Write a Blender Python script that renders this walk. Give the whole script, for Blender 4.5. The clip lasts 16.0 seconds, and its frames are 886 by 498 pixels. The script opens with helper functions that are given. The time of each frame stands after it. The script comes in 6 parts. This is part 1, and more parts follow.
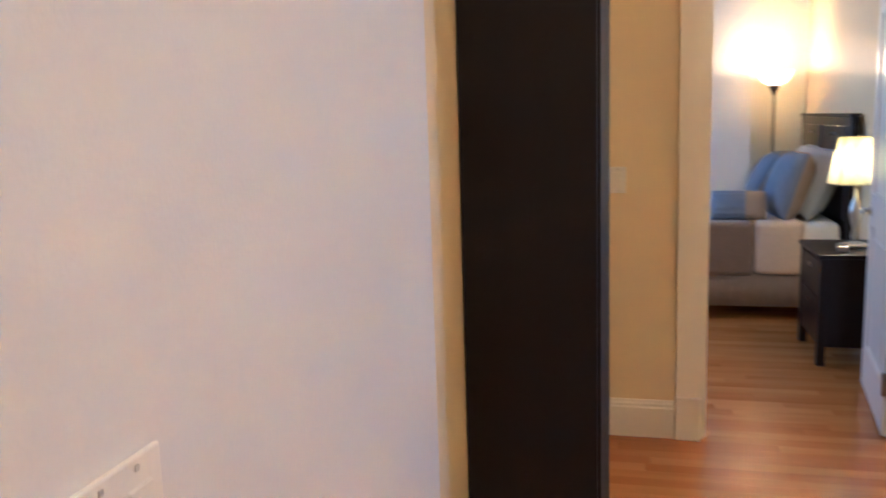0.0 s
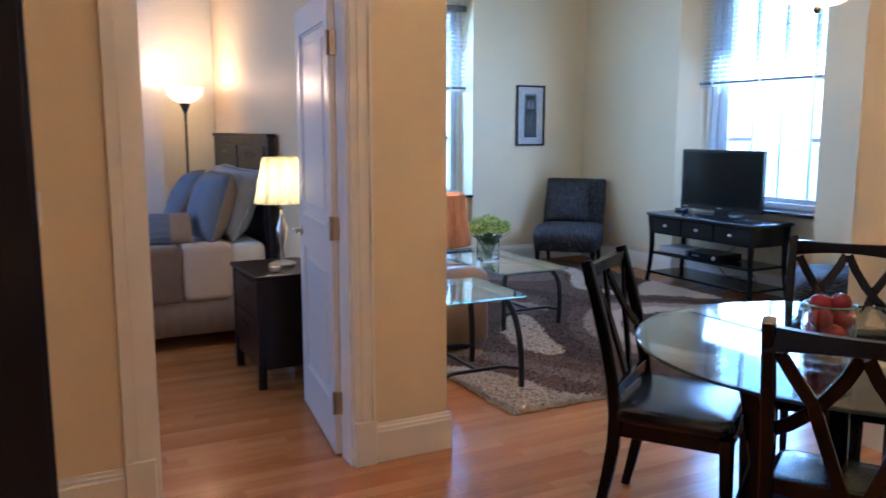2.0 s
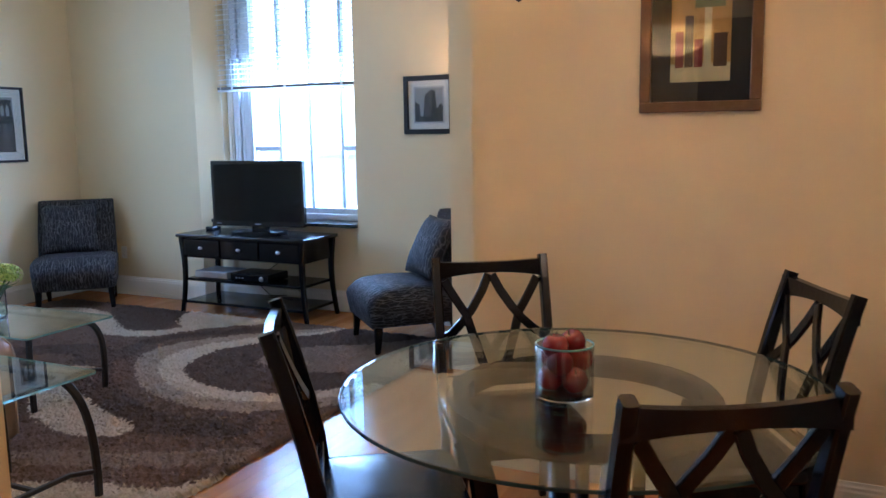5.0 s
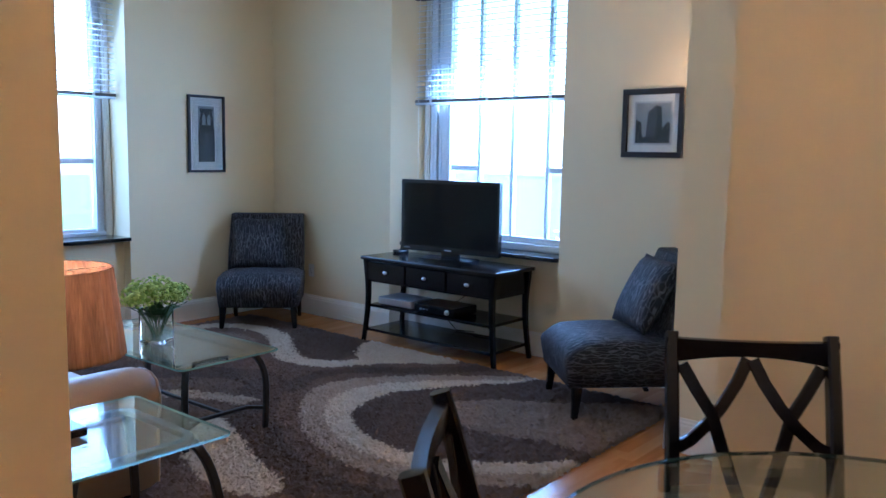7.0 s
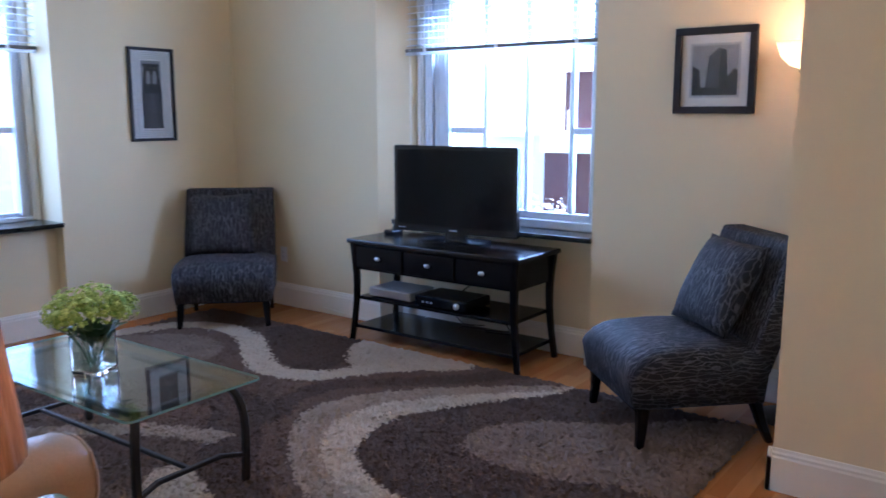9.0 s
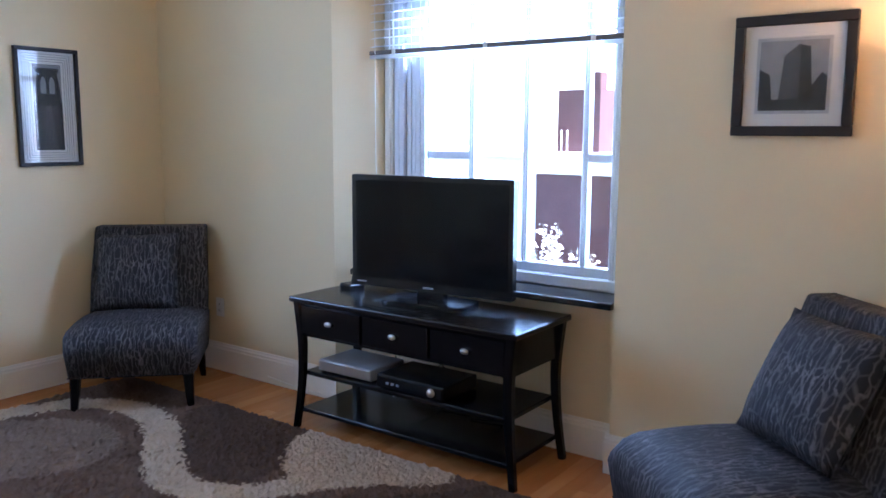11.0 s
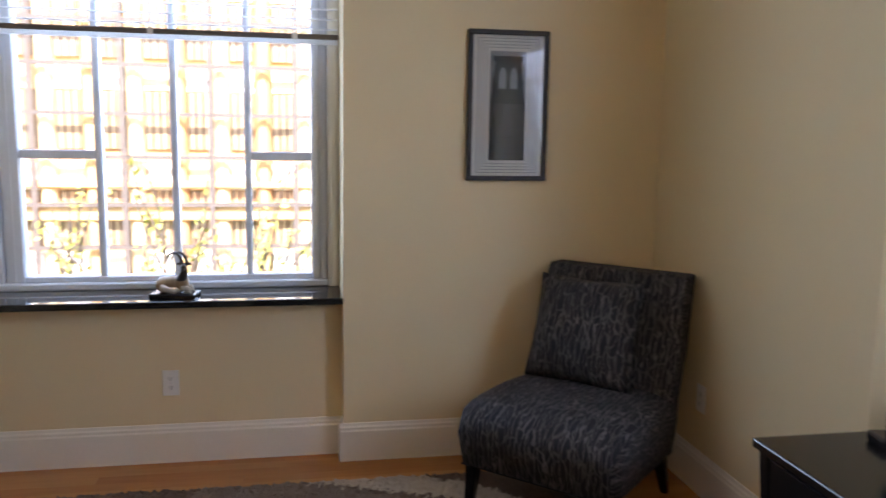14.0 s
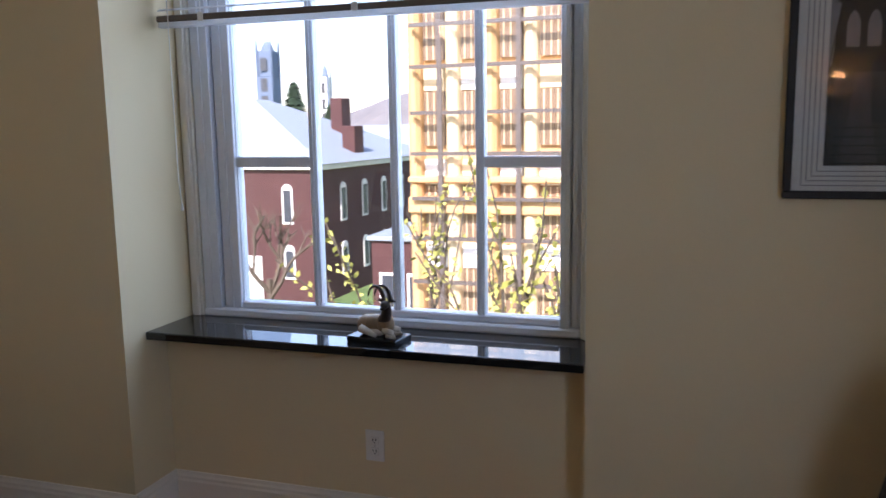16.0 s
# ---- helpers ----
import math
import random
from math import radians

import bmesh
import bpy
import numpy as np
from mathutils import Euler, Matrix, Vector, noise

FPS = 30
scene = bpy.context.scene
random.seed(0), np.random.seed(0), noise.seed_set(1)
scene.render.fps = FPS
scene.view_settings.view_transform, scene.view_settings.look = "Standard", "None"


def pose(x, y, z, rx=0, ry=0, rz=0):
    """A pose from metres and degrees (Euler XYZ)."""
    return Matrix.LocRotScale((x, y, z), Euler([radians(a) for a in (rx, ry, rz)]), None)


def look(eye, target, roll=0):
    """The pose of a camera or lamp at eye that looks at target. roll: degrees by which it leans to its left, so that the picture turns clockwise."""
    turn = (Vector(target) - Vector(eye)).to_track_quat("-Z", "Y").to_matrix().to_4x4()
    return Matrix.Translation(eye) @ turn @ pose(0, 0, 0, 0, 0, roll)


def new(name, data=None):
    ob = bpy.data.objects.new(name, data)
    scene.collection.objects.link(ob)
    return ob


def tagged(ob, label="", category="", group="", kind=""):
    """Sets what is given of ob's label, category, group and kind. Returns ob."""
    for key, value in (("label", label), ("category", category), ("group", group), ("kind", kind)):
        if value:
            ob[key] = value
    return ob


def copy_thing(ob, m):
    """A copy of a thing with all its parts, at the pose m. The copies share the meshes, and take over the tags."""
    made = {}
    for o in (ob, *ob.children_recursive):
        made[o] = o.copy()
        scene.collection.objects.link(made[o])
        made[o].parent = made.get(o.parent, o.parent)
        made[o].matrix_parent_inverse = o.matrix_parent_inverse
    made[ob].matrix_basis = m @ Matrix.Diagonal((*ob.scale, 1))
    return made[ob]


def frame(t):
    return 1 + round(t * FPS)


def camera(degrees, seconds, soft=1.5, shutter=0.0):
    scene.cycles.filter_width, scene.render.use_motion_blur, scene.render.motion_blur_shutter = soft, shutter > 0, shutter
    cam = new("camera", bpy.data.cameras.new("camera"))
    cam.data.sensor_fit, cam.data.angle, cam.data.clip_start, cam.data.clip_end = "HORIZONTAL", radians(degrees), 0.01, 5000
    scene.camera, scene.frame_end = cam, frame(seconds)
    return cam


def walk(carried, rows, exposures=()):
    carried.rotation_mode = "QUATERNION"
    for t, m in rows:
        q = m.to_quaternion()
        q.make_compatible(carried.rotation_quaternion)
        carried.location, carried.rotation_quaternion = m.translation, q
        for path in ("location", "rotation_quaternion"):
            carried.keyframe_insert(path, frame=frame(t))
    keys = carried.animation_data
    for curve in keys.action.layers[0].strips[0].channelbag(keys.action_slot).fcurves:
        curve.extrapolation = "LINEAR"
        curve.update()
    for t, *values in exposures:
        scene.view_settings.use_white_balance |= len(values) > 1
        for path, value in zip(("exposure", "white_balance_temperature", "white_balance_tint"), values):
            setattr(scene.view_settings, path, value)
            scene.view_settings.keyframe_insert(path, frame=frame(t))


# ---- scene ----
cam = camera(57.3, 16.0, shutter=0.4)
PATH = [
    (0, (0.431, 0.079, 1.465), (-0.043, 1.996, 1.151), -1.8),
    (0.5, (0.247, 0.134, 1.439), (0.230, 2.100, 1.075), -1.9),
    (1, (0.251, 0.198, 1.448), (0.651, 2.125, 1.092), -0.9),
    (1.5, (0.308, 0.367, 1.434), (1.007, 2.214, 1.115), 0.3),
    (2, (0.325, 0.572, 1.454), (1.228, 2.333, 1.162), -0.0),
    (2.5, (0.365, 0.784, 1.454), (1.461, 2.435, 1.187), -0.5),
    (3, (0.414, 0.992, 1.451), (1.724, 2.480, 1.188), -0.3),
    (3.5, (0.434, 1.181, 1.434), (2.019, 2.360, 1.124), -1.0),
    (3.7, (0.417, 1.242, 1.442), (2.112, 2.257, 1.128), -0.9),
    (5.8, (0.709, 1.833, 1.481), (2.495, 2.687, 1.198), -0.9),
    (6, (0.788, 1.880, 1.478), (2.519, 2.845, 1.210), -0.7),
    (6.5, (1.012, 1.958, 1.479), (2.601, 3.150, 1.242), 0.9),
    (7, (1.197, 2.089, 1.472), (2.725, 3.359, 1.238), 1.0),
    (7.5, (1.337, 2.296, 1.485), (2.859, 3.571, 1.245), 0.2),
    (8, (1.515, 2.507, 1.476), (3.015, 3.804, 1.214), 1.0),
    (8.5, (1.695, 2.740, 1.462), (3.199, 4.023, 1.159), 1.1),
    (9, (1.812, 2.987, 1.463), (3.395, 4.164, 1.136), -0.0),
    (9.2, (1.845, 3.089, 1.486), (3.465, 4.212, 1.150), 0.0),
    (11.3, (3.042, 3.768, 1.461), (4.637, 4.944, 1.190), 0.7),
    (11.5, (3.145, 3.850, 1.450), (4.728, 5.042, 1.177), 0.9),
    (12, (3.412, 4.032, 1.452), (4.923, 5.313, 1.172), 0.4),
    (12.5, (3.717, 4.134, 1.447), (4.970, 5.663, 1.146), 0.4),
    (13, (3.959, 4.256, 1.454), (4.948, 5.967, 1.147), 0.1),
    (13.5, (4.153, 4.454, 1.475), (4.858, 6.303, 1.181), -0.3),
    (14, (4.370, 4.651, 1.481), (4.733, 6.597, 1.198), 0.9),
    (14.5, (4.553, 4.902, 1.482), (4.644, 6.879, 1.192), 0.4),
    (15, (4.670, 5.173, 1.499), (4.558, 7.152, 1.231), -0.6),
    (15.5, (4.826, 5.454, 1.493), (4.416, 7.392, 1.217), 0.2),
    (16, (4.922, 5.745, 1.488), (4.311, 7.626, 1.188), -0.9),
]
EXPOSURES = [(0, 3.95, 4550, 12), (1.5, 3.65, 4450, 17), (2.5, 3.2, 4400, 20), (3.5, 3.12, 4600, 19), (6, 3.35, 4750, 20), (7.5, 2.95, 4350, 18), (9, 3.12, 4850, 29), (12.5, 3.22, 5500, 27), (13.5, 2.9, 6250, 28), (14, 2.6, 6500, 30), (14.5, 2.22, 6150, 26), (15.5, 1.83, 6150, 29), (16, 1.64, 6250, 31)]
walk(cam, [(t, look(eye, target, roll)) for t, eye, target, roll in PATH], EXPOSURES)

# ---- world and light ----
world = bpy.data.worlds.new("world")
scene.world = world
world.use_nodes = True
sky = world.node_tree.nodes.new("ShaderNodeTexSky")
sky.sky_type, sky.sun_disc = 'NISHITA', False
sky.sun_elevation, sky.sun_rotation = radians(42), radians(181)
world.node_tree.links.new(sky.outputs[0], world.node_tree.nodes["Background"].inputs[0])
world.node_tree.nodes["Background"].inputs[1].default_value = 0.15


def lamp(name, kind, energy, colour, m, **more):
    data = bpy.data.lights.new(name, kind)
    data.energy, data.color = energy, colour
    if "size" in more:
        data.shape, data.size, data.size_y = 'RECTANGLE', more["size"], more["size_y"]
    if "radius" in more:
        data.shadow_soft_size = more["radius"]
    if "angle" in more:
        data.angle = more["angle"]
    ob = new(name, data)
    ob.matrix_world = m
    return ob


lamp("sun", 'SUN', 4.0, (1.0, 0.94, 0.85), look((0, 0, 0), (0.02, 0.75, -0.66)), angle=radians(0.5))
# daylight of the sky in the two window openings
DAY = (0.55, 0.77, 1.0)
lamp("window_light_north", 'AREA', 7.0, DAY, look((3.8, 8.62, 1.8), (3.8, 6.6, 0.9)), size=1.35, size_y=1.9)
lamp("window_light_east", 'AREA', 9.5, DAY, look((6.37, 5.80, 1.46), (4.6, 5.80, 1.0)), size=1.15, size_y=1.35)
WARM, WARMER = (1.0, 0.58, 0.25), (1.0, 0.60, 0.30)

# ---- materials ----
def mat(name, colour, rough=0.6, metal=0.0, var=0.08, scale=6.0, bump=0.1, bscale=80.0, stretch=(1, 1, 1), spec=0.5,
        coat=0.0, var2=0.06, rand=0.0, trans=0.0, subsurf=0.0, sheen=0.0):
    m = bpy.data.materials.new(name)
    m.use_nodes = True
    n, l = m.node_tree.nodes, m.node_tree.links
    p = n["Principled BSDF"]
    p.inputs["Roughness"].default_value, p.inputs["Metallic"].default_value = rough, metal
    p.inputs["Specular IOR Level"].default_value = spec
    p.inputs["Coat Weight"].default_value = coat
    p.inputs["Coat Roughness"].default_value = 0.12
    p.inputs["Transmission Weight"].default_value = trans
    p.inputs["Sheen Weight"].default_value = sheen
    co = n.new("ShaderNodeTexCoord")
    mp = n.new("ShaderNodeMapping")
    mp.inputs["Scale"].default_value = stretch
    l.new(co.outputs["Object"], mp.inputs[0])
    big, fine = n.new("ShaderNodeTexNoise"), n.new("ShaderNodeTexNoise")
    big.inputs["Scale"].default_value, fine.inputs["Scale"].default_value = scale, bscale
    big.inputs["Detail"].default_value, fine.inputs["Detail"].default_value = 4, 6
    l.new(mp.outputs[0], big.inputs[0])
    l.new(mp.outputs[0], fine.inputs[0])
    mixed = n.new("ShaderNodeMix")
    mixed.data_type = 'RGBA'
    mixed.inputs["A"].default_value = (*[c * (1 - var) for c in colour], 1)
    mixed.inputs["B"].default_value = (*[min(1, c * (1 + var)) for c in colour], 1)
    l.new(big.outputs[0], mixed.inputs["Factor"])
    hsv = n.new("ShaderNodeHueSaturation")
    val = n.new("ShaderNodeMath")
    val.operation = 'MULTIPLY_ADD'
    l.new(fine.outputs[0], val.inputs[0])
    val.inputs[1].default_value, val.inputs[2].default_value = 2 * var2, 1 - var2
    last = val.outputs[0]
    if rand:
        info = n.new("ShaderNodeObjectInfo")
        add = n.new("ShaderNodeMath")
        add.operation = 'MULTIPLY_ADD'
        l.new(info.outputs["Random"], add.inputs[0])
        add.inputs[1].default_value = rand
        l.new(last, add.inputs[2])
        last = add.outputs[0]
    l.new(last, hsv.inputs["Value"])
    l.new(mixed.outputs["Result"], hsv.inputs["Color"])
    l.new(hsv.outputs[0], p.inputs["Base Color"])
    if bump:
        b = n.new("ShaderNodeBump")
        b.inputs["Strength"].default_value, b.inputs["Distance"].default_value = bump, 0.01
        l.new(fine.outputs[0], b.inputs["Height"])
        l.new(b.outputs[0], p.inputs["Normal"])
    return m


def glowing(name, colour, strength, base=(0.9, 0.85, 0.75)):
    m = mat(name, base, 0.4, bump=0)
    p = m.node_tree.nodes["Principled BSDF"]
    p.inputs["Emission Color"].default_value = (*colour, 1)
    p.inputs["Emission Strength"].default_value = strength
    return m


def glass(name, colour=(0.96, 0.98, 0.97), rough=0.0, ior=1.45):
    m = bpy.data.materials.new(name)
    m.use_nodes = True
    p = m.node_tree.nodes["Principled BSDF"]
    p.inputs["Base Color"].default_value = (*colour, 1)
    p.inputs["Roughness"].default_value, p.inputs["IOR"].default_value = rough, ior
    p.inputs["Transmission Weight"].default_value = 1
    return m


def thin_glass(name, colour=(0.93, 0.96, 0.95), gloss=1.0):
    """A sheet that lets light straight through and mirrors by Fresnel."""
    m = bpy.data.materials.new(name)
    m.use_nodes = True
    n, l = m.node_tree.nodes, m.node_tree.links
    n.remove(n["Principled BSDF"])
    clear, shine = (n.new("ShaderNodeBsdf" + k) for k in ("Transparent", "Glossy"))
    mix, lw, power, fres = (n.new("ShaderNode" + k) for k in ("MixShader", "LayerWeight", "Math", "Math"))
    lw.inputs[0].default_value = 0.5
    power.operation, fres.operation = 'POWER', 'MULTIPLY_ADD'
    power.inputs[1].default_value, fres.inputs[1].default_value, fres.inputs[2].default_value = 5.0, 0.96, 0.04
    l.new(lw.outputs["Facing"], power.inputs[0])
    l.new(power.outputs[0], fres.inputs[0])
    clear.inputs[0].default_value = (*colour, 1)
    shine.inputs["Roughness"].default_value = 0.01
    shine.inputs[0].default_value = (gloss, gloss, gloss, 1)
    l.new(fres.outputs[0], mix.inputs[0])
    l.new(clear.outputs[0], mix.inputs[1])
    l.new(shine.outputs[0], mix.inputs[2])
    l.new(mix.outputs[0], n["Material Output"].inputs[0])
    return m


PAINT = mat("cream_wall_paint", (0.78, 0.645, 0.400), 0.55, var=0.03, scale=1.5, bump=0.06, bscale=160, var2=0.02, spec=0.35)
HALLPAINT = mat("pale_hall_paint", (0.73, 0.72, 0.72), 0.55, var=0.03, scale=1.5, bump=0.06, bscale=160, var2=0.02, spec=0.35)
BEDPAINT = mat("pale_bedroom_paint", (0.76, 0.74, 0.68), 0.55, var=0.03, scale=1.5, bump=0.06, bscale=160, var2=0.02, spec=0.35)
CEILING = mat("white_ceiling_paint", (0.85, 0.83, 0.78), 0.8, var=0.02, scale=1.2, bump=0.05, bscale=120, var2=0.02)
TRIM = mat("white_gloss_trim_paint", (0.84, 0.79, 0.69), 0.3, var=0.03, scale=3, bump=0.03, bscale=60, var2=0.02)
DOORPAINT = mat("white_door_paint", (0.86, 0.82, 0.77), 0.28, var=0.02, scale=3, bump=0.03, bscale=50, var2=0.02)
OAKGAP = mat("dark_floor_gaps", (0.14, 0.06, 0.022), 0.6, bump=0)
ESPRESSO = mat("espresso_stained_wood", (0.004, 0.0034, 0.0038), 0.20, spec=0.3, var=0.35, scale=3, bump=0.05, bscale=50, stretch=(1, 1, 0.15),
               var2=0.2, coat=0.08)
GLOSSTOP = mat("polished_espresso_top", (0.008, 0.005, 0.004), 0.20, spec=0.55, var=0.3, scale=3, bump=0.01, bscale=50, stretch=(1, 0.15, 1), var2=0.2, coat=0.0)
CABINET = mat("dark_cabinet_panel", (0.008, 0.0055, 0.005), 0.55, spec=0.2, var=0.3, scale=3, bump=0.05, bscale=60, stretch=(4, 4, 0.2), var2=0.2)
BEDWOOD = mat("dark_walnut_bedroom_wood", (0.012, 0.0058, 0.0045), 0.38, spec=0.25, var=0.35, scale=3, bump=0.05, bscale=40, stretch=(1, 0.2, 1),
              var2=0.25, coat=0.2)
LEATHER = mat("black_leather", (0.010, 0.009, 0.009), 0.18, var=0.2, scale=5, bump=0.08, bscale=120, var2=0.15)
TAN = mat("tan_leather", (0.36, 0.235, 0.135), 0.42, var=0.12, scale=4, bump=0.15, bscale=110, var2=0.08)
GRANITE = mat("black_granite", (0.012, 0.013, 0.013), 0.03, coat=0.0, spec=0.75, var=0.6, scale=60, bump=0.0, bscale=200, var2=0.5)
IRON = mat("dark_bronze_metal", (0.035, 0.030, 0.026), 0.45, metal=0.6, var=0.3, scale=12, bump=0.08, bscale=80, var2=0.2)
STEEL = mat("brushed_steel", (0.62, 0.60, 0.57), 0.28, metal=1.0, var=0.06, scale=10, bump=0.03, bscale=90)
BRASS = mat("worn_brass_hinge", (0.45, 0.36, 0.24), 0.4, metal=1.0, var=0.2, scale=20, bump=0.05)
BLACKPLASTIC = mat("black_gloss_plastic", (0.010, 0.010, 0.011), 0.22, var=0.05, scale=10, bump=0.01, var2=0.03)
SCREEN = mat("dark_screen_glass", (0.004, 0.005, 0.007), 0.12, spec=0.3, var=0.05, scale=2, bump=0, var2=0.02)
GREYPLASTIC = mat("grey_plastic", (0.33, 0.34, 0.35), 0.4, var=0.05, scale=10, bump=0.02)
WHITEPLASTIC = mat("white_plastic", (0.80, 0.78, 0.73), 0.35, var=0.02, scale=10, bump=0.01)
ALU = mat("grey_aluminium_window_frame", (0.70, 0.73, 0.78), 0.45, metal=0.0, var=0.05, scale=8, bump=0.02, bscale=60)
VINYL = mat("cream_window_casing", (0.74, 0.70, 0.60), 0.4, var=0.04, scale=5, bump=0.02)
RAIL = mat("bronze_blind_rail", (0.13, 0.105, 0.085), 0.5, var=0.1, scale=8, bump=0.03)
PANE = thin_glass("window_glass")
TABLEGLASS = thin_glass("green_tinted_table_glass", (0.90, 0.955, 0.935))
GLASSEDGE = mat("green_glass_edge", (0.28, 0.48, 0.42), 0.12, var=0.1, scale=8, bump=0, trans=0.3)
DARKEDGE = mat("dark_glass_edge", (0.030, 0.055, 0.050), 0.15, var=0.1, scale=8, bump=0)
CLEAR = glass("clear_glass", (0.97, 0.985, 0.98))
CLEARPRINT = thin_glass("polished_picture_glass", (0.95, 0.96, 0.96), 1.0)
PRINTGLASS = thin_glass("dull_picture_glass", (0.96, 0.97, 0.97), 0.4)
BULB = glowing("lit_bulb", (1.0, 0.82, 0.55), 3)


def lets_light(m, colour, share):
    """Lets a share of the light pass through a thin sheet, spread out."""
    n, l = m.node_tree.nodes, m.node_tree.links
    tr, mx = n.new("ShaderNodeBsdfTranslucent"), n.new("ShaderNodeMixShader")
    tr.inputs[0].default_value = (*colour, 1)
    mx.inputs[0].default_value = share
    l.new(n["Principled BSDF"].outputs[0], mx.inputs[1])
    l.new(tr.outputs[0], mx.inputs[2])
    l.new(mx.outputs[0], n["Material Output"].inputs[0])
    return m


SLAT = lets_light(mat("white_blind_slat", (0.82, 0.82, 0.81), 0.45, var=0.03, scale=5, bump=0.02), (0.85, 0.86, 0.88), 0.7)
BOWLGLASS = lets_light(glowing("frosted_lamp_glass", (1.0, 0.74, 0.42), 0.05), (0.84, 0.74, 0.58), 0.6)


def wood_floor(name, by_island):
    """Boards with grain along x, each with a tone of its own."""
    m = bpy.data.materials.new(name)
    m.use_nodes = True
    n, l = m.node_tree.nodes, m.node_tree.links
    p = n["Principled BSDF"]
    geo, info = n.new("ShaderNodeNewGeometry"), n.new("ShaderNodeObjectInfo")
    rnd = geo.outputs["Random Per Island"] if by_island else info.outputs["Random"]
    mp, off = n.new("ShaderNodeMapping"), n.new("ShaderNodeCombineXYZ")
    mul = n.new("ShaderNodeMath")
    mul.operation = 'MULTIPLY'
    mul.inputs[1].default_value = 37.0
    l.new(rnd, mul.inputs[0])
    l.new(mul.outputs[0], off.inputs[0])
    l.new(mul.outputs[0], off.inputs[2])
    l.new(geo.outputs["Position"], mp.inputs["Vector"])
    l.new(off.outputs[0], mp.inputs["Location"])
    mp.inputs["Scale"].default_value = (0.6, 4.5, 1)
    grain, fine = n.new("ShaderNodeTexNoise"), n.new("ShaderNodeTexNoise")
    grain.inputs["Scale"].default_value, grain.inputs["Detail"].default_value, grain.inputs["Distortion"].default_value = 3.0, 6, 0.6
    fine.inputs["Scale"].default_value, fine.inputs["Detail"].default_value = 14, 4
    l.new(mp.outputs[0], grain.inputs[0])
    l.new(mp.outputs[0], fine.inputs[0])
    tone_ramp, grain_ramp, mix = n.new("ShaderNodeValToRGB"), n.new("ShaderNodeValToRGB"), n.new("ShaderNodeMix")
    tone_ramp.color_ramp.elements[0].color, tone_ramp.color_ramp.elements[1].color = (0.40, 0.158, 0.040, 1), (0.51, 0.228, 0.070, 1)
    e = tone_ramp.color_ramp.elements.new(0.5)
    e.color = (0.455, 0.190, 0.052, 1)
    l.new(rnd, tone_ramp.inputs[0])
    grain_ramp.color_ramp.elements[0].color, grain_ramp.color_ramp.elements[1].color = (0.88, 0.84, 0.79, 1), (1.05, 1.04, 1.02, 1)
    grain_ramp.color_ramp.elements[0].position, grain_ramp.color_ramp.elements[1].position = 0.30, 0.62
    l.new(grain.outputs[0], grain_ramp.inputs[0])
    mix.data_type, mix.blend_type = 'RGBA', 'MULTIPLY'
    mix.inputs["Factor"].default_value = 1
    l.new(tone_ramp.outputs[0], mix.inputs["A"])
    l.new(grain_ramp.outputs[0], mix.inputs["B"])
    l.new(mix.outputs["Result"], p.inputs["Base Color"])
    rough = n.new("ShaderNodeMath")
    rough.operation = 'MULTIPLY_ADD'
    rough.inputs[1].default_value, rough.inputs[2].default_value = 0.12, 0.15
    l.new(fine.outputs[0], rough.inputs[0])
    l.new(rough.outputs[0], p.inputs["Roughness"])
    b = n.new("ShaderNodeBump")
    b.inputs["Strength"].default_value, b.inputs["Distance"].default_value = 0.025, 0.01
    l.new(fine.outputs[0], b.inputs["Height"])
    l.new(b.outputs[0], p.inputs["Normal"])
    p.inputs["Specular IOR Level"].default_value = 0.32
    p.inputs["Coat Weight"].default_value, p.inputs["Coat Roughness"].default_value = 0.06, 0.12
    return m


OAK, OAKREST = wood_floor("varnished_oak_board", False), wood_floor("varnished_oak_boards", True)

# ---- building helpers ----
def part(name, bm, material, parent=None, label="", smooth=False, kind=""):
    me = bpy.data.meshes.new(name)
    bmesh.ops.recalc_face_normals(bm, faces=bm.faces[:])
    bm.to_mesh(me)
    bm.free()
    for m in material if isinstance(material, (list, tuple)) else [material]:
        me.materials.append(m)
    if smooth:
        for f in me.polygons:
            f.use_smooth = True
    ob = new(name, me)
    ob.parent = parent
    return tagged(ob, label, kind=kind)


def thing(name, label, category, m, group=""):
    ob = new(name)
    ob.empty_display_size = 0.1
    ob.matrix_world = m
    return tagged(ob, label, category, group)


def structure(name, bm, material, label="", smooth=False):
    return tagged(part(name, bm, material, None, label, smooth), kind="structure")


def box(bm, x0, x1, y0, y1, z0, z1, bevel=0.0, seg=1, m=None):
    made = bmesh.ops.create_cube(bm, size=1)
    vs = made["verts"]
    for v in vs:
        v.co = Vector(((x0 + x1) / 2 + v.co.x * (x1 - x0), (y0 + y1) / 2 + v.co.y * (y1 - y0), (z0 + z1) / 2 + v.co.z * (z1 - z0)))
    if bevel:
        es = list({e for v in vs for e in v.link_edges})
        out = bmesh.ops.bevel(bm, geom=es, offset=bevel, segments=seg, affect='EDGES', profile=0.5)
        vs = list({v for f in out["faces"] for v in f.verts} | {v for v in vs if v.is_valid})
    if m is not None:
        for v in vs:
            v.co = m @ v.co
    return bm


def cube(x0, x1, y0, y1, z0, z1, bevel=0.0, seg=1, m=None):
    return box(bmesh.new(), x0, x1, y0, y1, z0, z1, bevel, seg, m)


